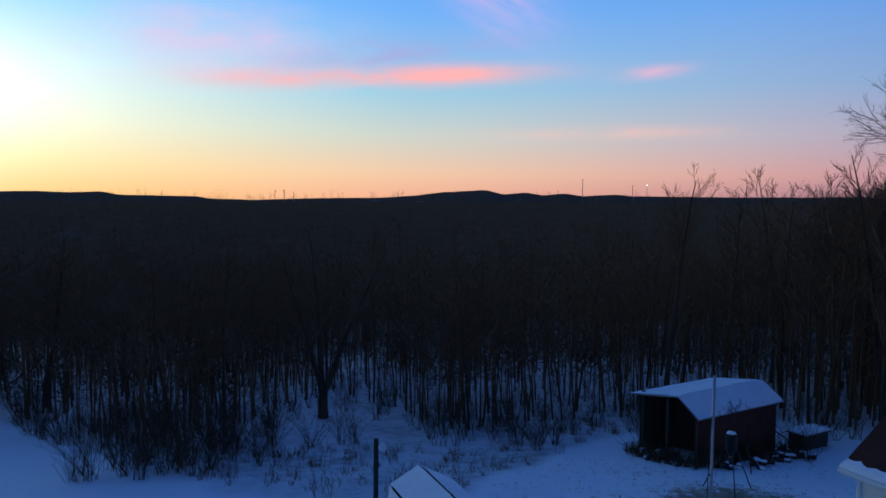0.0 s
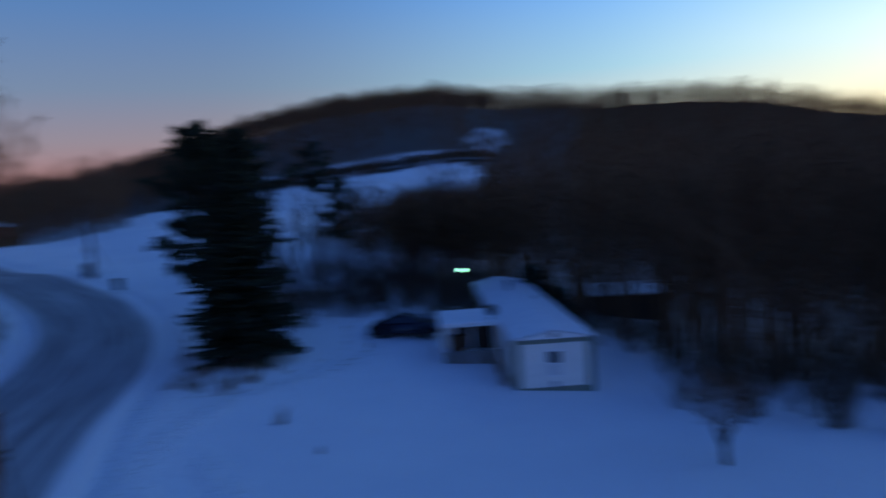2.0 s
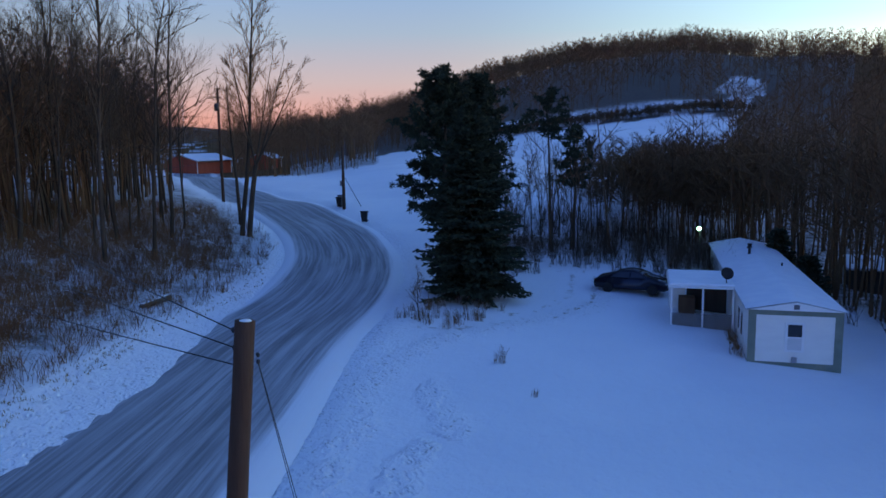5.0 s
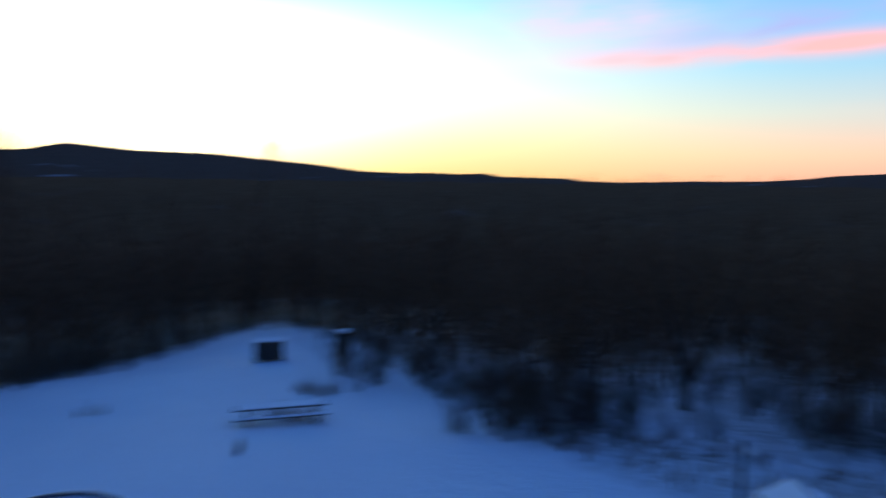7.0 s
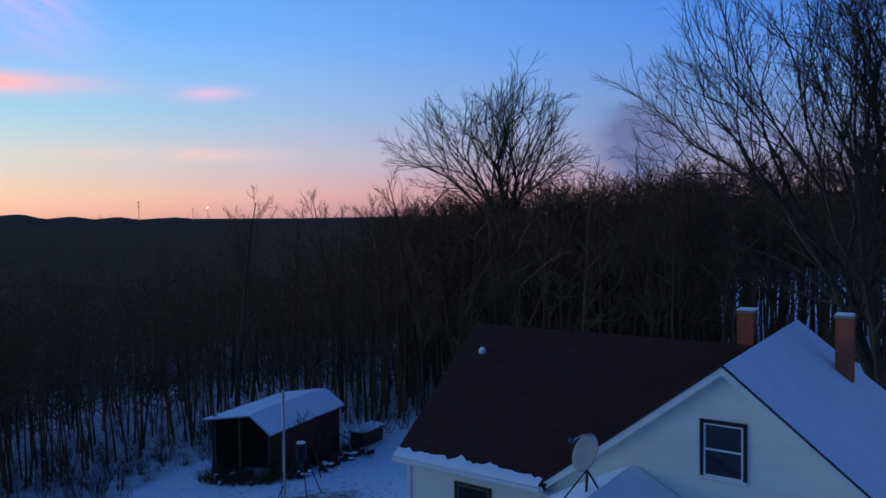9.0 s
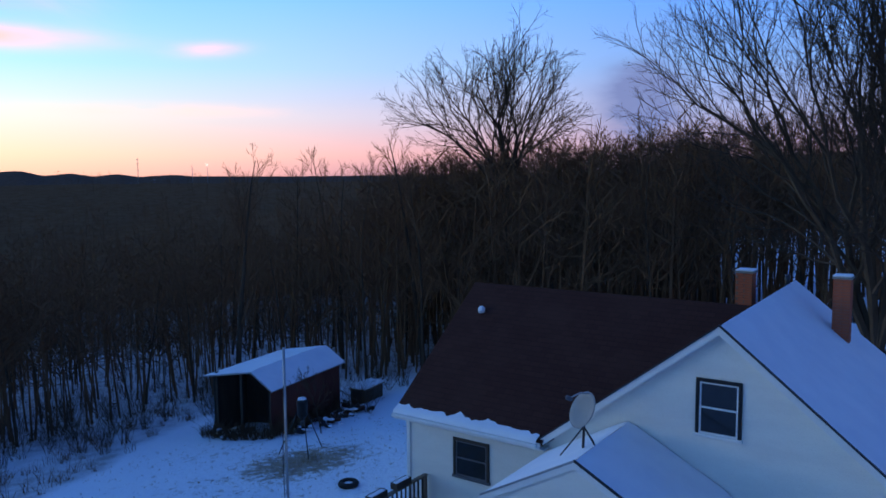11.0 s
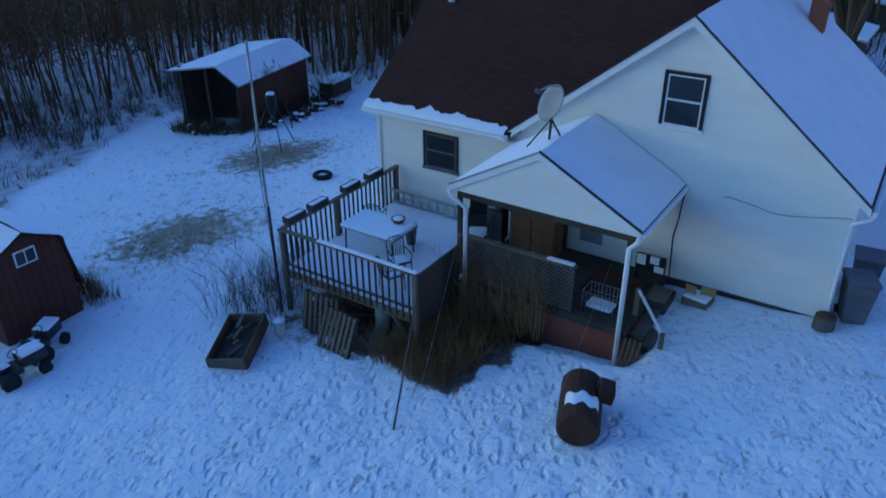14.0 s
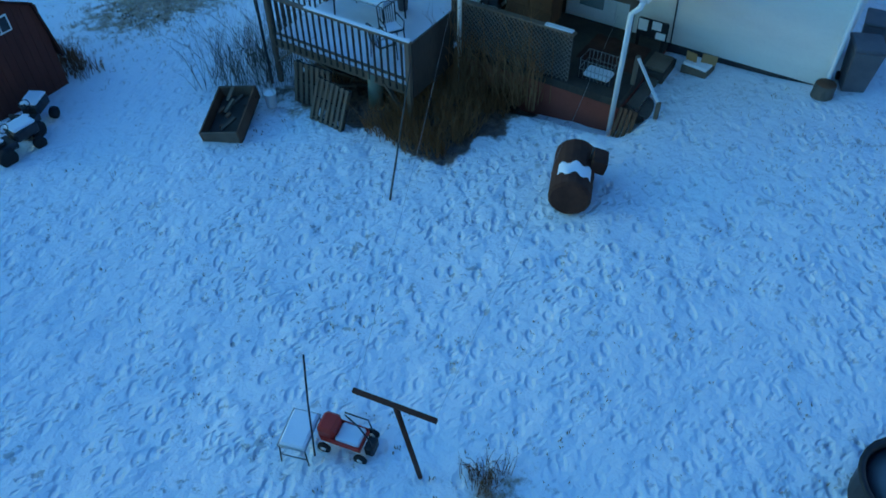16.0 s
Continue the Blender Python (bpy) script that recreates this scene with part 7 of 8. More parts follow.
def snow_table():
    gx, gy = local(TABLE[0], TABLE[1])
    c = thing("garden_table", lay(gx, gy, -50) @ Matrix.Scale(.85, 4), "thin white metal garden table topped with snow", "table")
    part("rim", pipe("rim", GREY_METAL, [(-.24, -.36, .5), (.24, -.36, .5), (.24, .36, .5), (-.24, .36, .5), (-.24, -.36, .5)], .014, 6), c)
    part("top", box("top", TRIM, -.235, .235, -.35, .35, .485, .5, .004), c)
    part("top_snow", box("top_snow", SNOW, -.22, .22, -.34, .34, .5, .56, .03), c)
    for x in (-.22, .22):
        for y in (-.33, .33):
            part("leg", pipe("leg", DARK_METAL, [(x, y, .49), (x * 1.15, y * 1.08, -.08)], .013, 6), c)
    part("brace", pipe("brace", DARK_METAL, [(-.24, -.34, .2), (.24, -.34, .2)], .01, 6), c)


snow_table()


def dark_tub():
    gx, gy = local(2.62, 6.72)
    t = thing("water_trough", lay(gx, gy, 10), "dark round stock tank rim at the edge of the yard", "tank")
    part("rim", lathe("rim", BLACK, [(.62, -.1), (.66, .5), (.7, .52), (.7, .56), (.62, .56), (.6, .2)], 26, None, False), t)
    part("cover", lathe("cover", GREY_PLASTIC, [(.6, .46), (.3, .5), (.05, .5)], 24), t)


dark_tub()


def snow_dome():
    d = thing("round_cover", lay(-12.4, 14.3), "low round cover heaped with smooth snow", "cover")
    part("ring", lathe("ring", DARK_METAL, [(2.25, -.3), (2.3, .4), (2.22, .45)], 40), d)
    part("snow_cap", lathe("snow_cap", SNOW, [(2.28, .4), (2.2, .62), (1.9, .92), (1.4, 1.2), (.8, 1.38), (.25, 1.45), (.02, 1.46)], 44), d)


snow_dome()


# ---- back yard: pool, picnic table, boxes ----
def pool():
    x, y = -18.9, 12.5
    p = thing("swimming_pool", lay(x, y), "round above-ground pool with a dark wall, filled with snow", "pool")
    R = 2.05
    part("wall", lathe("wall", DARK_METAL, [(R - .02, -.3), (R, -.28), (R, .5), (R - .03, .5), (R - .04, .2)], 48, None, False), p)
    part("rim", lathe("rim", GREY_PLASTIC, [(R - .08, .49), (R + .09, .49), (R + .1, .53), (R - .08, .54), (R - .08, .49)], 48, None, False), p)
    V, F = [], []
    n, m = 40, 10
    rg = random.Random(3)
    V.append(Vector((0, 0, .40)))
    for j in range(1, m + 1):
        for k in range(n):
            a = 2 * math.pi * k / n
            r = (R - .06) * j / m
            V.append(Vector((r * math.cos(a), r * math.sin(a), .40 + .06 * (j / m) ** 4 + rg.uniform(-.01, .01))))
    for k in range(n):
        F.append((0, 1 + k, 1 + (k + 1) % n))
    for j in range(m - 1):
        for k in range(n):
            F.append((1 + j * n + k, 1 + (j + 1) * n + k, 1 + (j + 1) * n + (k + 1) % n, 1 + j * n + (k + 1) % n))
    part("snow_fill", mesh_of("snow_fill", V, F, SNOW, True), p)
    for k in range(16):
        a = 2 * math.pi * k / 16
        part("upright", box("upright", GREY_METAL, R, R + .05, -.05, .05, -.2, .5, .01, Matrix.Rotation(a, 4, "Z")), p)


pool()


def picnic_table():
    t = thing("picnic_table", lay(-21.6, 25.6, 45), "weathered picnic table buried in snow with brush beside it", "table")
    for k in range(5):
        part("top_board", box("top_board", WOOD_DARK, -2.0, 2.0, -.4 + k * .165, -.25 + k * .165, .70, .745, .004), t)
    part("top_snow", box("top_snow", SNOW, -1.95, 1.95, -.38, .4, .745, .8, .03), t)
    for y in (-.85, .65):
        b = part("bench", box("bench", WOOD_DARK, -2.0, 2.0, y, y + .26, .40, .44, .004), t)
        part("bench_snow", box("bench_snow", SNOW, -1.95, 1.95, y + .01, y + .25, .44, .49, .02), b)
    for x in (-1.5, 1.5):
        part("leg", beam("leg", WOOD_DARK, (x, -.75, -.1), (x, -.15, .7), .09, .04), t)
        part("leg", beam("leg", WOOD_DARK, (x, .75, -.1), (x, .15, .7), .09, .04), t)
        part("brace", beam("brace", WOOD_DARK, (x, -.85, .38), (x, .9, .38), .09, .04), t)


picnic_table()


def bee_box(x, y, rz, w, h, label):
    b = thing("storage_box", lay(x, y, rz), label, "box", "boxes at the wood's edge")
    part("body", box("body", WOOD_DARK, -w / 2, w / 2, -.5, .5, .15, h, .015), b)
    part("lid", box("lid", WOOD, -w / 2 - .05, w / 2 + .05, -.55, .55, h, h + .05, .01), b)
    part("snow_cap", box("snow_cap", SNOW, -w / 2 - .03, w / 2 + .03, -.53, .53, h + .05, h + .2, .05), b)
    for x_ in (-w / 2 + .1, w / 2 - .1):
        for y_ in (-.4, .4):
            part("leg", box("leg", WOOD_DARK, x_ - .05, x_ + .05, y_ - .05, y_ + .05, -.2, .15, .005), b)


bee_box(-34.2, 39.4, 40, 1.9, 1.35, "dark wooden box on legs with a cap of snow")
bee_box(-31.0, 43.6, 35, 1.0, 1.7, "narrow dark wooden box with a cap of snow")


def lamp_post():
    p = thing("yard_lamp_post", lay(-2.45, 26.9), "wooden post with a white globe lamp near the shed", "lamp post")
    part("post", pipe("post", WOOD_DARK, [(0, 0, -.3), (.02, 0, 2.4)], .09, 10), p)
    part("bracket", pipe("bracket", DARK_METAL, [(0, -.05, 2.05), (.2, -.1, 2.12)], .02, 6), p)
    part("globe", lathe("globe", PIPE, [(.05, -.02), (.13, .03), (.16, .14), (.13, .25), (.06, .3)], 16, pose(.26, -.12, 1.98)), p, "white globe shade")


lamp_post()

# ---- conifers ----
def blade(V, F, b, d, length, width, rng):
    """A tuft of needles: a narrow lozenge."""
    w = d.cross(Vector((rng.uniform(-1, 1), rng.uniform(-1, 1), rng.uniform(-1, 1))))
    w = w.normalized() * width if w.length > 1e-4 else d.orthogonal() * width
    i, m_ = len(V), b + d * length * .5
    V.extend([b, m_ + w, b + d * length, m_ - w])
    F.append((i, i + 1, i + 2, i + 3))


def spruce_meshes(seed, tall, wide, limbs, r, start):
    """Drooping limbs with flat sprays of needles, closing to a point."""
    rng = random.Random(seed)
    TV, TF, CV, CF = [], [], [], []
    branch(TV, TF, rng, Vector((0, 0, -.3)), Vector((0, 0, 1)), tall + .2, r, 8, .012, .02, 10, .02)
    up = Vector((0, 0, 1))
    for k in range(limbs):
        f = min(.99, ((k + rng.random()) / limbs) ** 1.12)
        full = .82 + .18 * math.sin(f * 37 + seed) if f < .8 else 1.0
        ln = (wide * (1 - f) ** .82 * min(1.0, .72 + f * 1.6) + .16) * full * rng.uniform(.74, 1.1)
        a = k * 2.39996 + rng.uniform(-.3, .3)
        d = Vector((math.cos(a), math.sin(a), -.30 * (1 - f) + .55 * f ** 2 + rng.uniform(-.1, .1)))
        pts, _ = branch(CV, CF, rng, Vector((0, 0, start + (tall - start) * f)), d, ln, .018 + .008 * ln, 3, .05, .06, 4, 0.0)
        n = max(4, int(ln / .17))
        for w in range(n):
            g = .12 + .88 * (w + rng.random()) / n
            b, bd = along(pts, min(g, .99))
            side = bd.cross(up).normalized()
            reach = min(.75, .16 + .42 * ln * (1 - g) * .6 + .1)
            for sgn in (-1, 1):
                dd = (bd * rng.uniform(.55, .9) + side * sgn * rng.uniform(.5, .9) + up * rng.uniform(-.34, .02)).normalized()
                for q in range(3):
                    h = q / 3
                    blade(CV, CF, b + dd * reach * h, (dd + spread(rng, dd, 1.2) * .45).normalized(), .30 * rng.uniform(.7, 1.2), .055, rng)
            blade(CV, CF, b, (bd + up * rng.uniform(-.3, .3)).normalized(), .3, .06, rng)
    return TV, TF, CV, CF


def pine_meshes(seed, tall, wide, limbs, r, start, clumps=9, round_=.6):
    """Bare lower trunk and uneven limbs that end in bushy clumps of long needles."""
    rng = random.Random(seed)
    TV, TF, CV, CF = [], [], [], []
    branch(TV, TF, rng, Vector((0, 0, -.3)), Vector((0, 0, 1)), tall + .1, r, 8, .03, .02, 10, .03)
    for k in range(limbs):
        f = (k + rng.random()) / limbs
        ln = (wide * min(1.0, (2.3 * (1 - f)) ** round_) * (.72 + .28 * math.sin(f * 23 + seed)) + .25) * rng.uniform(.6, 1.12)
        a = k * 2.39996 + rng.uniform(-.5, .5)
        d = Vector((math.cos(a), math.sin(a), .05 + .75 * f * f + rng.uniform(-.18, .2)))
        pts, _ = branch(CV, CF, rng, Vector((0, 0, start + (tall - start) * f)), d, ln, .02 + .01 * ln, 3, .12, .10, 4, 0.0)
        for w in range(max(3, int(clumps * (.4 + ln / wide)))):
            g = .28 + .72 * rng.random() ** .7
            b, bd = along(pts, min(g, .99))
            c = b + Vector((rng.gauss(0, .22), rng.gauss(0, .22), rng.gauss(.08, .14))) * (.5 + .5 * ln / wide)
            for q in range(22):
                v = Vector((rng.gauss(0, 1), rng.gauss(0, 1), rng.gauss(.35, .8)))
                if v.length > .01:
                    blade(CV, CF, c, v.normalized(), rng.uniform(.22, .46), .042, rng)
    return TV, TF, CV, CF


def conifer(name, label, x, y, meshes):
    TV, TF, CV, CF = meshes
    t = thing(name, lay(x, y), label, "tree", "conifers by the drive")
    part("trunk", mesh_of("trunk", TV, TF, BARK, True), t)
    part("crown", mesh_of("crown", CV, CF, NEEDLES), t)
    return t


conifer("spruce_tree", "broad dark green spruce beside the drive", -38.4, -22.3, spruce_meshes(1, 11.4, 4.1, 620, .26, .75))
conifer("pine_tree", "tall bushy dark pine behind the spruce", -44.0, -27.8, pine_meshes(2, 13.6, 3.9, 120, .28, 3.0, 13))
conifer("pine_tree", "bushy dark pine behind the spruce", -47.0, -26.7, pine_meshes(3, 13.2, 3.7, 110, .26, 3.8, 13))
conifer("pine_tree", "slender pine with a small crown on a bare trunk", -55.7, -24.9, pine_meshes(4, 12.5, 1.5, 22, .17, 8.6, 6))
conifer("pine_tree", "slender pine with a rounded brownish crown", -57.3, -23.6, pine_meshes(5, 9.6, 1.9, 34, .16, 4.6, 7, .5))
conifer("evergreen_bush", "snow-dusted evergreen behind the mobile home", -56.5, -7.9, spruce_meshes(6, 3.9, 1.8, 120, .12, .3))
conifer("evergreen_bush", "dark evergreen behind the mobile home", -53.7, -5.6, spruce_meshes(7, 2.8, 2.0, 110, .12, .2))
conifer("pine_tree", "dark evergreen at the wood's edge", -47.0, 19.5, spruce_meshes(8, 11.5, 2.4, 260, .18, .8))

# ---- single trees ----
dome_tree("tall bare tree with a domed crown beyond the house", 201, lay(36.0, 46.4), 10.2 - height(36.0, 46.4), .36, 10, 3.45, 5, 1.05, .02)
dome_tree("great bare tree with thick spreading limbs behind the house", 207, lay(30.6, 15.4), 2.6, .42, 8, 5.0, 6, .5, .08, (-.02, .02), .010)
make_tree("hardwood_tree", "tall straight bare roadside tree at the bend", 215, lay(-45.2, -49.5), tall=25, r=.25, first=.4, limbs=30, reach=4.6, subs=6, twigs=5, up=.45, thick=.02)
make_tree("hardwood_tree", "bare roadside tree leaning out with a fan of limbs", 217, lay(-45.4, -48.7) @ Matrix.Rotation(radians(9), 4, Vector((-.68, -.73, 0))), tall=17.5, r=.24, first=.38, limbs=44, reach=3.4, forks=5, subs=6, twigs=5, up=.35, open_=(.1, .55), thick=.02)
make_tree("hardwood_tree", "slim bare roadside tree at the bend", 216, lay(-49.3, -54.0), tall=15, r=.22, first=.4, limbs=18, reach=3.0, subs=5, twigs=5)
make_tree("apple_tree", "small spreading bare apple tree in the snowy yard", 221, lay(-27.3, 2.8), tall=3.7, r=.13, first=.28, limbs=26, reach=1.9, forks=5, subs=5, twigs=5, up=.05)
make_tree("sapling", "bare sapling against the snowy roof of the woodshed", 224, lay(13.0, 30.6), tall=3.4, r=.035, first=.45, limbs=12, reach=1.3, subs=4, twigs=3, crown=BARK)
make_tree("sapling", "thin bare sapling in the snow by the spruce", 222, lay(-32.2, -21.9), tall=3.2, r=.04, first=.3, limbs=12, reach=1.1, subs=4, twigs=3)
make_tree("hardwood_tree", "thick double-trunked bare tree at the edge of the wood", 223, lay(-7.2, 44.3), tall=12.5, r=.34, first=.16, limbs=34, reach=4.0, forks=3, subs=5, twigs=4, bark=BARK)
for k, (x, y, hh) in enumerate(((-24.6, 45.4, 12), (13.0, 43.0, 16), (25.0, 41.5, 17), (33.5, 38.0, 16), (44.0, 33.0, 18), (50, 24, 15))):
    make_tree("hardwood_tree", "bare hardwood standing at the edge of the wood", 230 + k, lay(x, y), GROVE, tall=hh, r=.2, first=.3, limbs=22, reach=3.6, subs=5, twigs=4)
# roadside wood: tall close-set trunks above the bank
road_kinds = []
for k in range(5):
    road_kinds.append(make_tree("tree", "tall slender bare hardwood on the road bank", 70 + k, pose(0, 0, -80 - k), "bare hardwoods above the road", tall=[21, 23, 18, 22, 19][k], r=[.15, .18, .12, .16, .13][k], first=.36, limbs=26, reach=[4.4, 5.0, 3.6, 4.6, 4.0][k], subs=5, twigs=5, fine=2, thick=.011, up=.7, crown=BARK))
rg = random.Random(90)
n = 0
while n < 64:
    az = rg.uniform(-162, -141.5)
    d = rg.uniform(50, 100)
    x, y = d * math.sin(radians(az)), d * math.cos(radians(az))
    if not clear_of_road(x, y, 8.5) or not room(x, y, 1.4):
        continue
    planted.append((x, y))
    m = pose(x, y, height(x, y), 0, 0, rg.uniform(0, 360))
    sc = rg.uniform(.7, 1.1)
    if n < 5:
        road_kinds[n].matrix_world = m @ Matrix.Scale(sc, 4)
    else:
        t = copy_thing(road_kinds[rg.randrange(5)], m)
        t.scale = (sc, sc, sc)
    n += 1


# ---- brush, weeds and dead grass ----
def brush(name, label, spots, seed, mat, stems, tall, lean, twig=3, thick=.006, fork=True):
    """Shrubby growth: thin stems fanning up from each spot."""
    rg_ = random.Random(seed)
    V, F = [], []
    for x, y, sc in spots:
        z = height(x, y) - .05
        for k in range(stems):
            a = rg_.uniform(0, 2 * math.pi)
            l_ = lean * rg_.random()
            p = Vector((x + rg_.uniform(-.3, .3) * sc, y + rg_.uniform(-.3, .3) * sc, z))
            h = tall * sc * rg_.uniform(.5, 1.1)
            m_ = p + Vector((math.cos(a) * l_ * .45, math.sin(a) * l_ * .45, .6)) * h
            e = m_ + Vector((math.cos(a + .4) * l_ * .6, math.sin(a + .4) * l_ * .6, .42)) * h
            tube_into(V, F, [p, m_, e], [thick * 1.5, thick, 0.0], 3)
            if fork:
                for w in range(twig):
                    q = p.lerp(m_, .4 + .6 * rg_.random()) if w % 2 else m_.lerp(e, rg_.random() * .8)
                    b = a + rg_.uniform(-1.5, 1.5)
                    tube_into(V, F, [q, q + Vector((math.cos(b) * .5, math.sin(b) * .5, rg_.uniform(.3, .9))) * h * .3], [thick * .7, 0.0], 3)
    ob = new(name, mesh_of(name, V, F, mat))
    return tagged(ob, label, "brush", kind="stuff")


rg = random.Random(17)
spots = []
while len(spots) < 5200:
    az = rg.uniform(-162, -134)
    d = rg.uniform(25, 82)
    x, y = d * math.sin(radians(az)), d * math.cos(radians(az))
    gp = float(road_gap(np.array([x]), np.array([y]))[0])
    if gp < 5.6 or x > -6 or (gp < 8.5 and rg.random() < .75):
        continue
    # the far side of the road only
    if x * .5 - y * .86 < 12:
        continue
    spots.append((x, y, rg.uniform(.6, 1.3)))
brush("roadside_weeds", "dry brown weeds and brambles on the road bank", spots, 31, WEED_DARK, 7, .95, .9, 1, .008)
spots = []
while len(spots) < 520:
    az = rg.uniform(-104, 40)
    e = float(edge(az))
    d = e + rg.uniform(-4.0, 9) - (1.5 if -60 < az < 0 else 0)
    x, y = d * math.sin(radians(az)), d * math.cos(radians(az))
    if 8 < x < 21 and 30 < y < 37:
        continue
    spots.append((x, y, rg.uniform(.5, 1.25)))
brush("edge_thicket", "dark bare thicket along the edge of the wood", spots, 32, BRUSH, 13, 2.1, 1.0, 6, .007)
spots = []
for az0, az1, d0, d1, cnt in ((-28, -12.5, 31, 44, 48), (-12, 12, 36, 46, 14), (-36, -28, 40, 50, 24), (14, 28, 37, 44, 16), (-88, -70, 33, 42, 36), (-58, -50, 52, 60, 12)):
    for _ in range(cnt):
        az, d = rg.uniform(az0, az1), rg.uniform(d0, d1)
        spots.append((d * math.sin(radians(az)), d * math.cos(radians(az)), rg.uniform(.6, 1.2)))
low = []
for _ in range(230):
    az = rg.uniform(-30, 14.5)
    d = float(np.interp(az, [a for a, _ in ROUGH], [q for _, q in ROUGH])) + rg.uniform(.5, 9)
    low.append((d * math.sin(radians(az)), d * math.cos(radians(az)), rg.uniform(.4, 1.1)))
brush("yard_edge_weeds", "low dry weeds where the clean snow of the yard ends", low, 42, WEED_DARK, 10, .75, .9, 2, .007)
brush("scrub", "tangled dark scrub at the foot of the yard", spots, 33, BRUSH, 20, 2.6, 1.1, 8, .007)
spots = []
while len(spots) < 470:
    az, d = rg.uniform(-118, -96), rg.uniform(50, 74)
    x, y = d * math.sin(radians(az)), d * math.cos(radians(az))
    if abs(x + 46.2) < 3.2 and abs(y + 15) < 4 or (-50 < x and -22 < y < -9):
        continue
    spots.append((x, y, rg.uniform(.5, 1.2)))
brush("drive_thicket", "bare thicket behind the drive and mobile home", spots, 34, BRUSH, 12, 2.4, .8, 6, .008)
spots = []
for k in range(26):
    q = TR @ Vector((-2.35 + rg.uniform(-.15, .15), rg.uniform(.2, 5.0), 0))
    spots.append((q.x, q.y, rg.uniform(.4, .8)))
brush("trailer_weeds", "dry brown weeds along the wall of the mobile home", spots, 41, WEED, 12, .8, .5, 3, .006)
spots = [(-34.5 + rg.uniform(-3.4, 2.6), -21.5 + rg.uniform(-2, 2.2), rg.uniform(.4, .9)) for _ in range(46)]
spots += [(-28.5, -15.0, .8), (-28.4, -15.1, .7), (-25.5, -12.0, .4), (-30.5, 22.6, .7), (-30.1, 23.0, .6), (-19.9, 21.1, .6), (-19.6, 20.8, .6), (-20.1, 21.4, .5), (-30.8, 22.2, .5)]
spots += [(-21.6 + rg.uniform(-2, 1.5), 26.3 + rg.uniform(-.6, .8), rg.uniform(.5, .9)) for _ in range(14)]
spots += [(-24.6 + rg.uniform(-1.4, 1.4), 32.0 + rg.uniform(-1, 1), rg.uniform(.5, .9)) for _ in range(16)]
brush("yard_weeds", "dry weed clumps standing out of the snow", spots, 35, WEED, 12, 1.1, .5, 3, .007)


def hspots(n_, x0, x1, y0, y1, s0, s1):
    out = []
    for _ in range(n_):
        wx_, wy_ = local(rg.uniform(x0, x1), rg.uniform(y0, y1))
        out.append((wx_, wy_, rg.uniform(s0, s1)))
    return out


brush("porch_brambles", "thick dry brown vines climbing in front of the porch lattice", hspots(34, -8.1, -5.9, 12.8, 13.08, .7, 1.35) + hspots(14, -8.6, -7.0, 12.2, 12.9, .35, .6), 36, STRAW, 8, 1.7, .55, 6, .006)
brush("deck_brambles", "dry brown brush under the deck corner", hspots(80, -8.8, -6.6, 10.3, 12.4, .5, 1.0) + hspots(30, -11.5, -8.6, 11.6, 13.5, .4, .8) + hspots(24, -7.4, -6.0, 12.2, 12.9, .35, .7), 37, WEED, 12, .85, .9, 6, .006)
brush("deck_shrub", "bare grey shrub beside the deck post", hspots(26, -13.5, -11.5, 10.0, 12.2, .6, 1.1), 38, BARK_PALE, 11, 1.7, .8, 7, .005)
brush("shed_weeds", "dark dry weeds against the garden shed wall", hspots(16, -18.5, -16.6, 8.75, 9.4, .5, .9), 39, WEED, 14, 1.0, .5, 4, .007)
brush("line_weeds", "dry weed clump below the clothes line", hspots(7, -2.6, -1.9, 4.0, 4.6, .3, .5), 40, WEED, 16, 1.0, .9, 4, .004)


def grass(name, label, n_, seed, pick, tall):
    rg_ = random.Random(seed)
    V, F = [], []
    for _ in range(n_):
        x, y = pick(rg_)
        z = height(x, y) - .02
        for k in range(rg_.randint(2, 5)):
            a = rg_.uniform(0, 2 * math.pi)
            h = tall * rg_.uniform(.4, 1.1)
            p = Vector((x + rg_.uniform(-.06, .06), y + rg_.uniform(-.06, .06), z))
            e = p + Vector((math.cos(a) * rg_.uniform(.2, .9), math.sin(a) * rg_.uniform(.2, .9), .8)) * h
            w = Vector((-math.sin(a), math.cos(a), 0)) * .012
            i = len(V)
            V.extend([p - w, p + w, e])
            F.append((i, i + 1, i + 2))
    tagged(new(name, mesh_of(name, V, F, GRASS)), label, "grass", kind="stuff")


def pick_patch(rg_):
    c = rg_.random()
    if c < .36:
        return 5.0 + rg_.gauss(0, 1.3), 21.4 + rg_.gauss(0, 1.0)
    if c < .66:
        return 10.6 + rg_.gauss(0, 1.3), 26.8 + rg_.gauss(0, 1.1)
    return rg_.uniform(2, 17), rg_.uniform(17, 34)


grass("yard_grass", "dead grass blades showing through thin snow", 2600, 51, pick_patch, .13)


def pick_near(rg_):
    while True:
        a, b = rg_.uniform(-14, 3), rg_.uniform(3, 15.6)
        if not (-12.2 < a < -3.4 and b > 11) and rg_.random() < .35 + .65 * (b > 12 and a > -4):
            return local(a, b)


grass("trodden_grass", "dark blades and leaves poking through trodden snow", 1900, 52, pick_near, .07)


def pick_bank(rg_):
    while True:
        az, d = rg_.uniform(-165, -136), rg_.uniform(20, 62)
        x, y = d * math.sin(radians(az)), d * math.cos(radians(az))
        gp = float(road_gap(np.array([x]), np.array([y]))[0])
        if 4.3 < gp < 8.5 and x * .5 - y * .86 > 12:
            return x, y


grass("bank_grass", "dead grass tufts breaking through snow on the road bank", 1500, 53, pick_bank, .22)

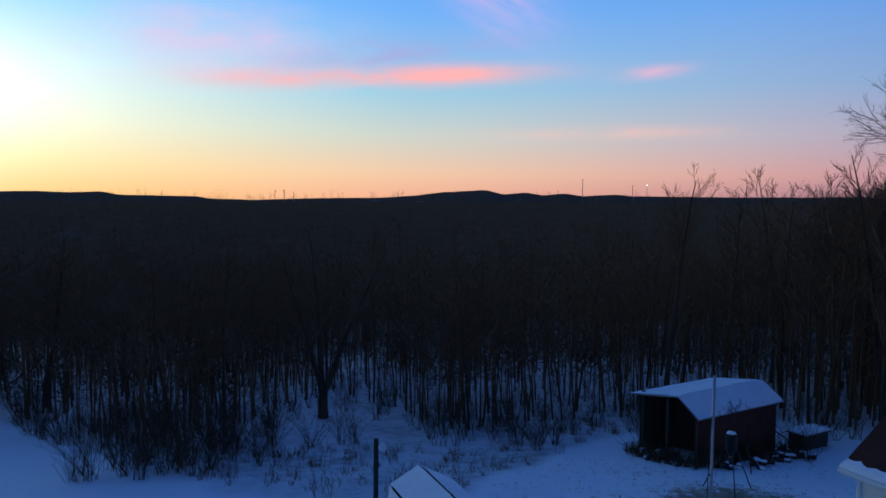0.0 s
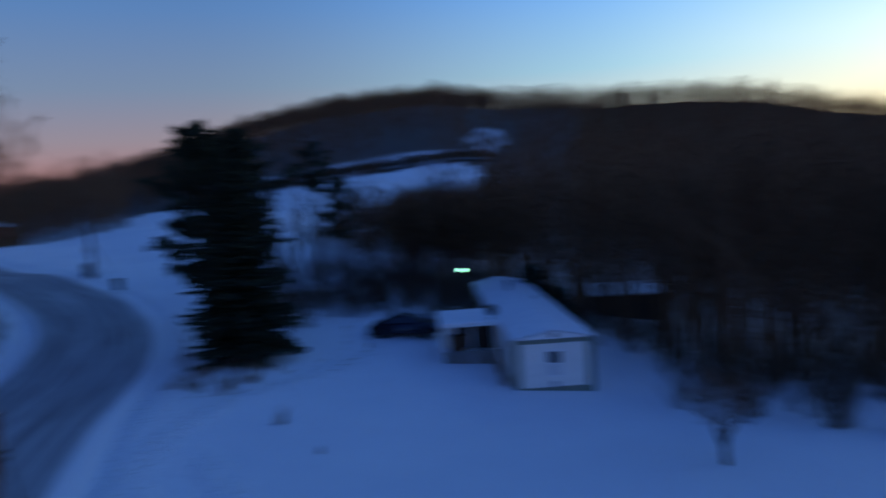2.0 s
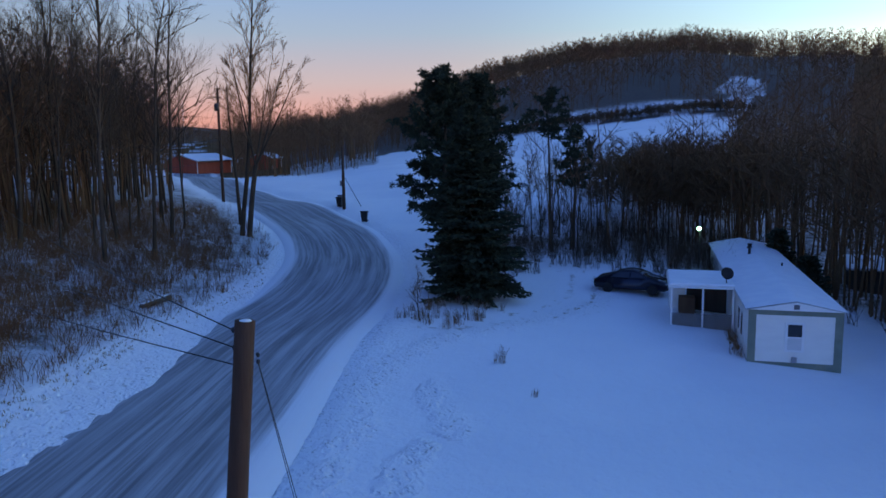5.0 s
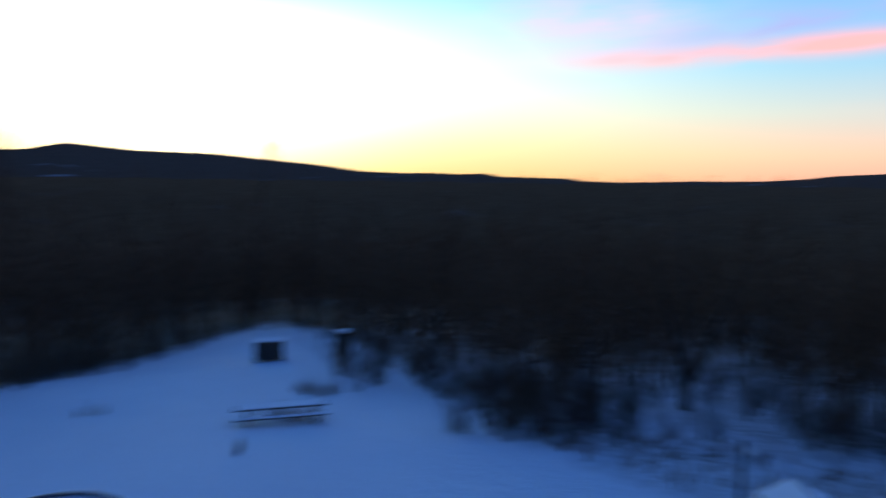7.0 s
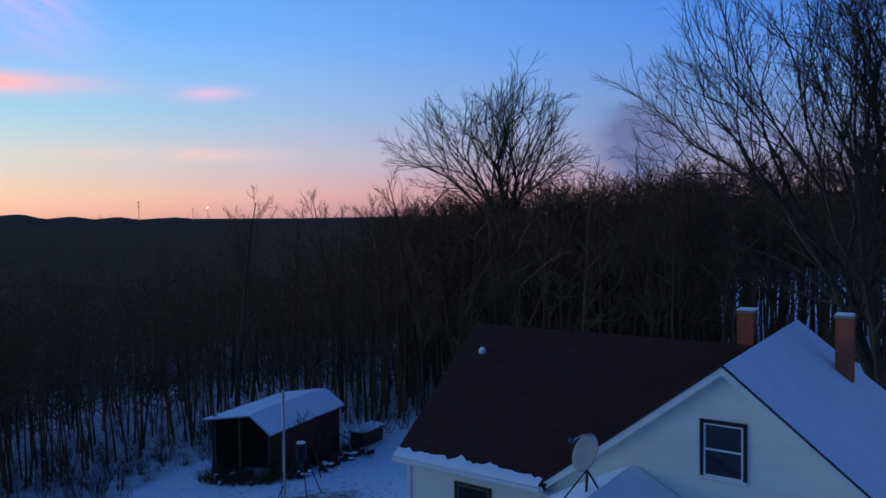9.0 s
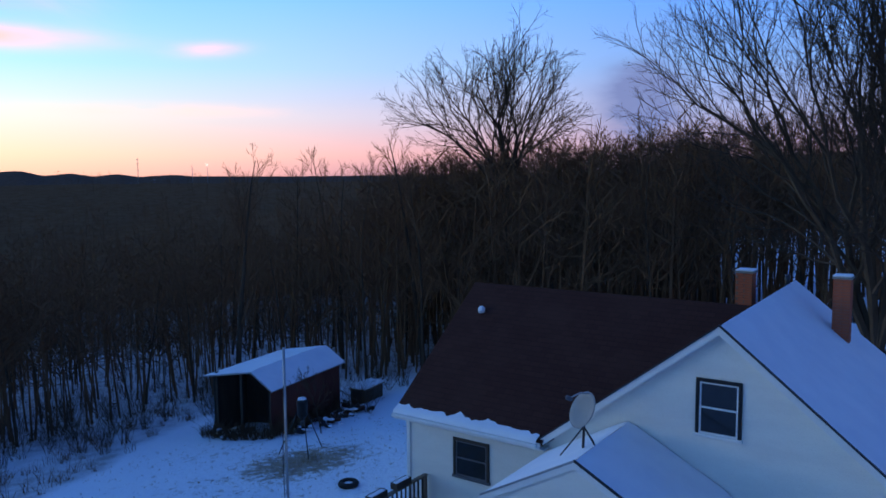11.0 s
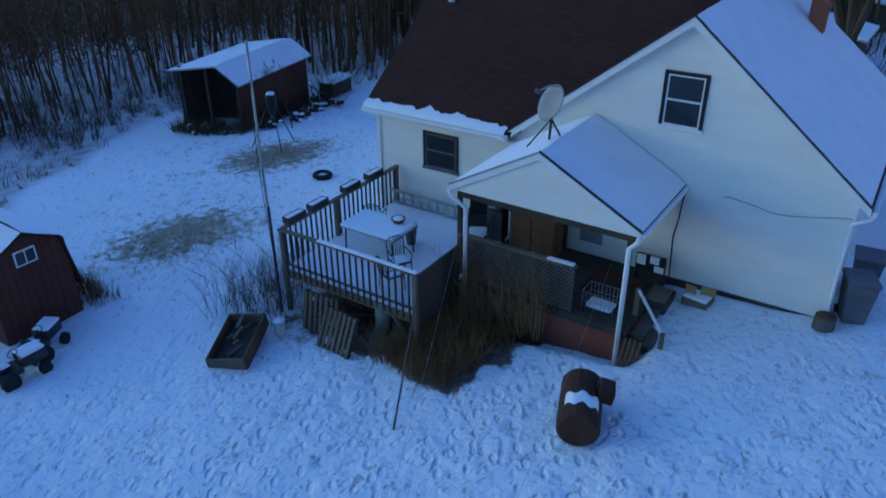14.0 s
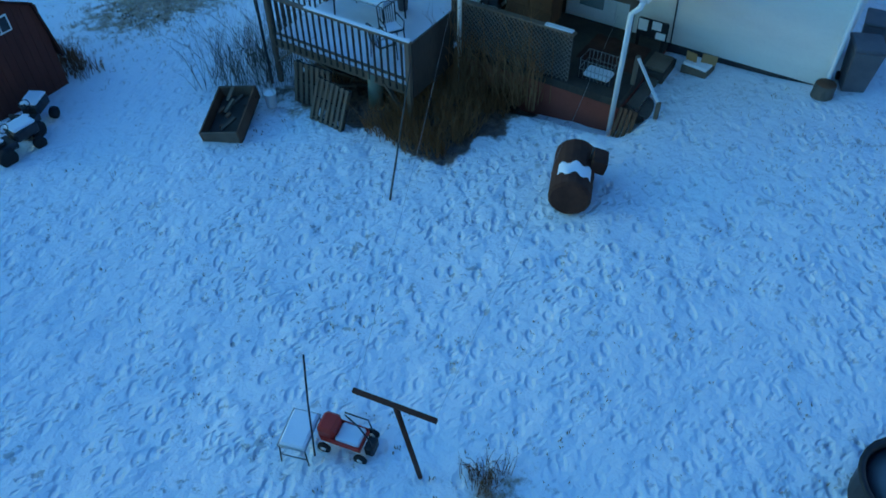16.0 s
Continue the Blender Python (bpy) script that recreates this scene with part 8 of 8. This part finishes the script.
# ---- poles and wires ----
def wire(parent, a, b, sag, r=.012):
    a, b = Vector(a), Vector(b)
    pts = []
    for k in range(13):
        t = k / 12
        p = a.lerp(b, t)
        p.z -= sag * 4 * t * (1 - t)
        pts.append(p)
    part("wire", pipe("wire", BLACK, pts, r, 5), parent)


def near_pole():
    p = thing("utility_pole", Matrix.Identity(4), "cut-off brown wooden utility pole with wires and a guy", "pole")
    base, top = Vector((-6.6, -8.15, height(-6.6, -8.15) - .4)), Vector((-7.12, -7.68, 7.0))
    V, F = [], []
    rg_ = random.Random(2)
    n_ = 14
    pts = [base.lerp(top, k / 8) for k in range(9)]
    tube_into(V, F, pts, [.175 - .035 * k / 8 for k in range(9)], n_, True)
    for v in V:
        v += Vector((rg_.uniform(-.006, .006), rg_.uniform(-.006, .006), 0))
    part("shaft", mesh_of("shaft", V, F, POLE_WOOD, True), p)
    part("snow_cap", lathe("snow_cap", SNOW, [(.10, -.01), (.08, .008), (.02, .015)], 12, Matrix.Translation(top)), p)
    left = Vector((.731, -.682, 0))
    for dz, tgt in ((-.12, (-27, -55, 6.6)), (-.37, (-23, -56, 5.6)), (-.62, (-18, -56, 4.6))):
        a = top + left * .16 + Vector((0, 0, dz))
        part("insulator", lathe("insulator", DARK_METAL, [(.02, -.04), (.035, 0), (.02, .04)], 8, Matrix.Translation(a)), p)
        wire(p, a, tgt, .5, .010)
    for dz in (-.5, -.6):
        a = top - left * .15 + Vector((0, 0, dz))
        part("bolt", lathe("bolt", DARK_METAL, [(.02, -.03), (.03, 0), (.02, .03)], 8, Matrix.Translation(a)), p)
    a = top - left * .15 + Vector((0, 0, -.6))
    gx_, gy_ = -9.9, -8.6
    part("guy", pipe("guy", DARK_METAL, [a, (gx_, gy_, height(gx_, gy_))], .007, 5), p, "steel guy wire")
    part("guy", pipe("guy", DARK_METAL, [a + Vector((0, 0, -.03)), (gx_ + .06, gy_ - .06, height(gx_, gy_))], .006, 5), p)


near_pole()


def far_pole(x, y, tall, label, arm=False):
    z = height(x, y)
    p = thing("utility_pole", pose(x, y, z), label, "pole", "line of utility poles")
    part("shaft", pipe("shaft", POLE_WOOD, [(0, 0, -.3), (0, 0, tall)], .19, 10, .13), p)
    if arm:
        part("transformer", lathe("transformer", DARK_METAL, [(.12, 0), (.26, .05), (.26, .8), (.14, .88)], 12, pose(.34, .1, tall - 2.6)), p)
        part("crossarm", beam("crossarm", WOOD_DARK, (-.5, 0, tall - 1.0), (.5, 0, tall - 1.0), .11), p)
        part("insulator", pipe("insulator", DARK_METAL, [(0, 0, tall), (0, 0, tall + .35)], .05, 8), p)
    return p


up = far_pole(-59.3, -67.7, 12.8, "tall wooden utility pole with a transformer by the road", True)
p2 = far_pole(-62.6, -52.4, 6.6, "short wooden pole beside the mailbox bins")
part("guy", pipe("guy", DARK_METAL, [(0, 0, 3.6), (-2.1, .7, 0)], .03, 5), p2)
part("box", box("box", GREY_METAL, -.2, .2, -.35, -.13, 2.4, 3.0, .02), p2)
wire(up, (0, 0, 7.0), (38, -18, 6.0), .8, .025)
wire(up, (0, 0, 4.6), (45, -12, 2.6), .8, .025)
wire(up, (0, 0, 11.6), (-50, -62, 10), 1.0, .025)
wheelie_bin(lay(-57.5, -45.6, 30), "dark wheeled trash bin standing beside the road", BLACK, True)
wheelie_bin(lay(-63.1, -53.4, 10), "dark wheeled trash bin by the short pole", BLACK)
wheelie_bin(lay(-64.3, -54.3, 40), "dark wheeled trash bin by the short pole", GREY_PLASTIC)


# ---- car on the drive ----
def car():
    m = Matrix.Translation((-46.1, -14.9, height(-46.1, -14.9))) @ pose(0, 0, 0, 0, 0, 96)
    c = thing("car", m, "dark blue-black sedan parked on the snowy drive", "car")
    prof = [(-2.28, .45), (-2.3, .72), (-2.12, .92), (-1.7, 1.0), (-1.4, 1.07), (-.95, 1.29), (-.45, 1.43), (0, 1.46), (.4, 1.42), (.8, 1.26), (1.2, 1.03), (1.65, .94), (2.05, .82), (2.24, .66), (2.3, .45), (2.2, .28), (-2.2, .28)]

    def shell(pts, half, inset_top, zcut):
        V, F = [], []
        k = len(pts)
        for s in (-1, 1):
            for x, z in pts:
                w = half - (inset_top * max(0, (z - zcut)) / (1.46 - zcut))
                V.append(Vector((x, s * w, z)))
        F.append(tuple(range(k)))
        F.append(tuple(range(2 * k - 1, k - 1, -1)))
        for i in range(k):
            j = (i + 1) % k
            F.append((i, k + i, k + j, j))
        return V, F

    V, F = shell(prof, .88, .26, .9)
    bm = bmesh.new()
    vs = [bm.verts.new(v) for v in V]
    for f in F:
        bm.faces.new([vs[i] for i in f])
    bmesh.ops.bevel(bm, geom=list(bm.edges), offset=.03, segments=2, affect="EDGES")
    part("body", from_bm("body", bm, CAR_PAINT, True), c)
    for s in (-1, 1):
        for q in (((-.72, 1.32), (-.05, 1.36), (-.05, 1.0), (-1.25, .99)), ((.05, 1.36), (.45, 1.32), (.98, 1.02), (.05, 1.0))):
            pts = []
            for x, z in q:
                w = .88 - .26 * (z - .9) / .56 + .006
                pts.append((x, s * w, z))
            part("side_window", slab("side_window", GLASS, pts if s < 0 else pts[::-1], .01), c)
    part("windscreen", slab("windscreen", GLASS, [(1.12, -.72, 1.02), (1.12, .72, 1.02), (.5, .62, 1.40), (.5, -.62, 1.40)], .01), c)
    part("rear_window", slab("rear_window", GLASS, [(-1.5, .72, 1.0), (-1.5, -.72, 1.0), (-.84, -.62, 1.39), (-.84, .62, 1.39)], .01), c)
    for x in (-1.4, 1.42):
        for s in (-1, 1):
            w = part("wheel", lathe("tyre", RUBBER, [(.2, -.1), (.31, -.1), (.33, -.06), (.33, .06), (.31, .1), (.2, .1)], 20, pose(x, s * .82, .31, 90)), c)
            part("rim", lathe("rim", GREY_METAL, [(.2, -.08), (.2, .08)], 14, pose(x, s * .83, .31, 90)), w)
    for s in (-1, 1):
        part("headlight", box("headlight", PANE_PALE, 2.12, 2.26, s * .62 - .16, s * .62 + .16, .62, .74, .02), c)
        part("tail_light", box("tail_light", RED, -2.3, -2.2, s * .64 - .15, s * .64 + .15, .68, .82, .02), c)
        part("mirror", box("mirror", CAR_PAINT, .78, .92, s * .95 - .08, s * .95 + .08, .98, 1.1, .03), c)
    part("bumper", box("bumper", BLACK, 2.18, 2.33, -.7, .7, .32, .46, .03), c)


car()


# ---- lamp and dish at the mobile home ----
def yard_light():
    x, y = 58 * math.sin(radians(-103.3)), 58 * math.cos(radians(-103.3))
    l = thing("yard_light", lay(x, y), "lit greenish-white yard light on a pole by the mobile home", "lamp")
    z = 2.85 - height(x, y)
    part("pole", pipe("pole", WOOD_DARK, [(-.25, 0, -.2), (-.25, 0, z + .2)], .07, 8), l)
    part("arm", pipe("arm", DARK_METAL, [(-.25, 0, z + .1), (0, 0, z + .18)], .025, 6), l)
    g = bpy.data.materials.new("lit_lamp")
    g.use_nodes = True
    b = g.node_tree.nodes["Principled BSDF"]
    b.inputs["Emission Color"].default_value, b.inputs["Emission Strength"].default_value = (.30, 1.0, .70, 1), 4.0
    part("globe", lathe("globe", g, [(.06, -.12), (.15, -.06), (.17, .04), (.1, .14), (.03, .17)], 14, pose(0, 0, z)), l, "glowing lens")
    s = thing("small_satellite_dish", TR @ pose(-2.5, 5.5, 2.95), "small black satellite dish on the porch roof", "satellite dish")
    part("mast", pipe("mast", DARK_METAL, [(0, 0, 0), (0, 0, .5)], .03, 6), s)
    part("reflector", lathe("reflector", BLACK, [(.05, 0), (.25, .04), (.33, .09), (.34, .1), (.25, .06), (.05, .02)], 20, pose(0, -.05, .55, 65, 0, 15)), s)
    part("feed_arm", pipe("feed_arm", DARK_METAL, [(0, -.05, .3), (.05, -.4, .5)], .015, 5), s)


yard_light()


# ---- barns over the field ----
def barn(x, y, rz, L, Wd, hw, hr, label, door=True):
    b = thing("barn", lay(x, y, rz), label, "barn", "red barns over the field")
    part("long_wall", box("long_wall", BARN_RED, 0, L, -.02, .12, -.6, hw, .01), b)
    part("long_wall", box("long_wall", BARN_RED, 0, L, Wd - .12, Wd, -.6, hw, .01), b)
    for xx in (0, L - .12):
        part("gable_wall", slab("gable_wall", BARN_RED, [(xx, .12, -.6), (xx, Wd - .12, -.6), (xx, Wd - .12, hw), (xx, Wd / 2, hr - .1), (xx, .12, hw)], .12, (.12, 0, 0)), b)
    for xx in (-.04, L - .16):
        part("corner_board", box("corner_board", TRIM, xx, xx + .2, -.06, .0, -.6, hw, .01), b)
    for s, c in ((0, [(-.4, -.5, hw - .15), (L + .4, -.5, hw - .15), (L + .4, Wd / 2, hr), (-.4, Wd / 2, hr)]), (1, [(-.4, Wd / 2, hr - .004), (L + .4, Wd / 2, hr - .004), (L + .4, Wd + .5, hw - .15), (-.4, Wd + .5, hw - .15)])):
        r = part("roof_slope", slab("roof", GREY_METAL, c, .12), b)
        part("snow_cover", slab("snow_cover", SNOW, [(p[0] * .995, p[1], p[2] + .14) for p in c], .12), r)
    if door:
        d = part("door", box("door", TRIM, L * .3, L * .3 + 2.8, -.06, -.02, -.1, 2.6, .01), b)
        part("door_panel", box("door_panel", BARN_RED, L * .3 + .15, L * .3 + 2.65, -.08, -.06, -.1, 2.45, .01), d)


barn(-105.0, -127.5, 196, 13.0, 8.0, 2.7, 4.0, "long red barn with white trim and a snowy roof", False)
barn(-140.0, -141.0, 205, 7.0, 6.0, 3.0, 4.4, "small red barn with a snowy roof", False)


# ---- far masts and the shed beyond the drive ----
def mast(az, d, z0, z1, r, label, light=False):
    x, y = d * math.sin(radians(az)), d * math.cos(radians(az))
    m_ = thing("radio_mast", pose(x, y, 0), label, "mast", "masts on the skyline")
    lat = part("lattice_mast", pipe("lattice_mast", GREY_METAL, [(0, 0, z0), (0, 0, z1)], r, 5, r * .5), m_)
    for f in (.55, .8, .95):
        z = z0 + (z1 - z0) * f
        part("antenna", pipe("antenna", GREY_METAL, [(-r * 3, 0, z), (r * 3, 0, z)], r * .8, 4), m_)
    if light:
        g = bpy.data.materials.new("beacon")
        g.use_nodes = True
        b = g.node_tree.nodes["Principled BSDF"]
        b.inputs["Emission Color"].default_value, b.inputs["Emission Strength"].default_value = (1, .97, .9, 1), 4.0
        part("beacon", lathe("beacon", g, [(.5, -.9), (1.0, -.4), (1.0, .4), (.5, .9)], 10, pose(0, 0, z1)), m_, "lit white beacon")


mast(10.55, 1900, 0, 9.4 + 1900 * .0285, .9, "thin radio mast on the far skyline")
mast(-12.0, 1900, 0, 9.4 + 1900 * .0122, 1.1, "short lattice mast on the far skyline")
mast(-11.3, 1900, 0, 9.4 + 1900 * .0100, .8, "short lattice mast on the far skyline")
mast(15.24, 1700, 0, 9.4 + 1700 * .0199, .5, "mast with a lit beacon on the far skyline", True)
mast(14.2, 1700, 0, 9.4 + 1700 * .0199, .7, "thin mast on the far skyline")
mast(-141.3, 900, 0, 9.4 + 900 * .056, .5, "thin radio mast beyond the barn")


def old_shed(x, y, rz, L, Wd, h, label):
    s = thing("tool_shed", lay(x, y, rz), label, "shed", "sheds at the wood's edge")
    part("shed_body", box("shed_body", WOOD_DARK, -L / 2, L / 2, -Wd / 2, Wd / 2, -.5, h, .02), s)
    part("roof", slab("roof", GREY_METAL, [(-L / 2 - .3, -Wd / 2 - .3, h), (L / 2 + .3, -Wd / 2 - .3, h), (L / 2 + .3, Wd / 2 + .3, h + .5), (-L / 2 - .3, Wd / 2 + .3, h + .5)], .08), s)
    part("snow_cover", slab("snow_cover", SNOW, [(-L / 2 - .28, -Wd / 2 - .28, h + .1), (L / 2 + .28, -Wd / 2 - .28, h + .1), (L / 2 + .28, Wd / 2 + .28, h + .6), (-L / 2 - .28, Wd / 2 + .28, h + .6)], .1), s)


old_shed(-64, -1.0, 100, 6, 3.2, 2.0, "low dark shed with snow on its roof behind the mobile home")
old_shed(36.5, 19.0, 20, 3.0, 2.4, 1.9, "small dark shed with snow on its roof behind the house")


def fallen_log(x, y, rz, L, r):
    l = thing("fallen_log", lay(x, y, rz, r * .7), "snow-topped fallen log on the road bank", "log")
    part("trunk", pipe("trunk", BARK_PALE, [(-L / 2, 0, 0), (0, .05, .03), (L / 2, 0, 0)], r, 10, r * .8), l)
    part("snow_cap", pipe("snow_cap", SNOW, [(-L / 2 + .1, 0, r * .75), (0, .05, r * .78), (L / 2 - .1, 0, r * .62)], r * .6, 8, r * .45), l)


fallen_log(-25.0, -34.2, 20, 2.6, .17)


old_shed(50.0, 24.4, 30, 3.4, 2.6, 1.7, "low grey shed with a snowy roof beyond the great tree")


def wire_fence():
    """Thin posts and wires along the neighbour's side."""
    f = thing("wire_fence", Matrix.Identity(4), "old wire fence on dark posts beyond the house", "fence")
    rg_ = random.Random(61)
    tops = []
    for k in range(13):
        x, y = 37.0 + k * 1.15, 15.2 + k * .95
        z = height(x, y)
        tops.append(Vector((x, y, z)))
        part("post", pipe("post", WOOD_DARK, [(x, y, z - .3), (x + rg_.uniform(-.05, .05), y, z + 1.5)], .05, 7, .04), f)
    for h in (.35, .75, 1.1, 1.42):
        part("fence_wire", pipe("fence_wire", DARK_METAL, [p + Vector((0, 0, h)) for p in tops], .012, 4), f)


wire_fence()
rg = random.Random(63)
spots = []
for _ in range(120):
    az, d = rg.uniform(55, 70), rg.uniform(37, 72)
    spots.append((d * math.sin(radians(az)), d * math.cos(radians(az)), rg.uniform(.5, 1.3)))
brush("far_yard_scrub", "bare dark scrub standing in the snow behind the house", spots, 62, BRUSH, 9, 1.9, .9, 5, .009)

spots = []
SHED = Matrix.Translation((11.35, 32.25, -2.75)) @ pose(0, 0, 0, 0, 0, 31.5)
for k in range(95):
    q = SHED @ Vector((rg.uniform(-.9, 6.6), rg.uniform(-.9, -.05), 0)) if k < 60 else SHED @ Vector((rg.uniform(-1.1, -.1), rg.uniform(-.4, 3.9), 0))
    spots.append((q.x, q.y, rg.uniform(.35, 1.0)))
brush("woodshed_brush", "dark dry weeds and brush round the foot of the woodshed", spots, 64, BRUSH, 14, 1.0, 1.0, 4, .010)
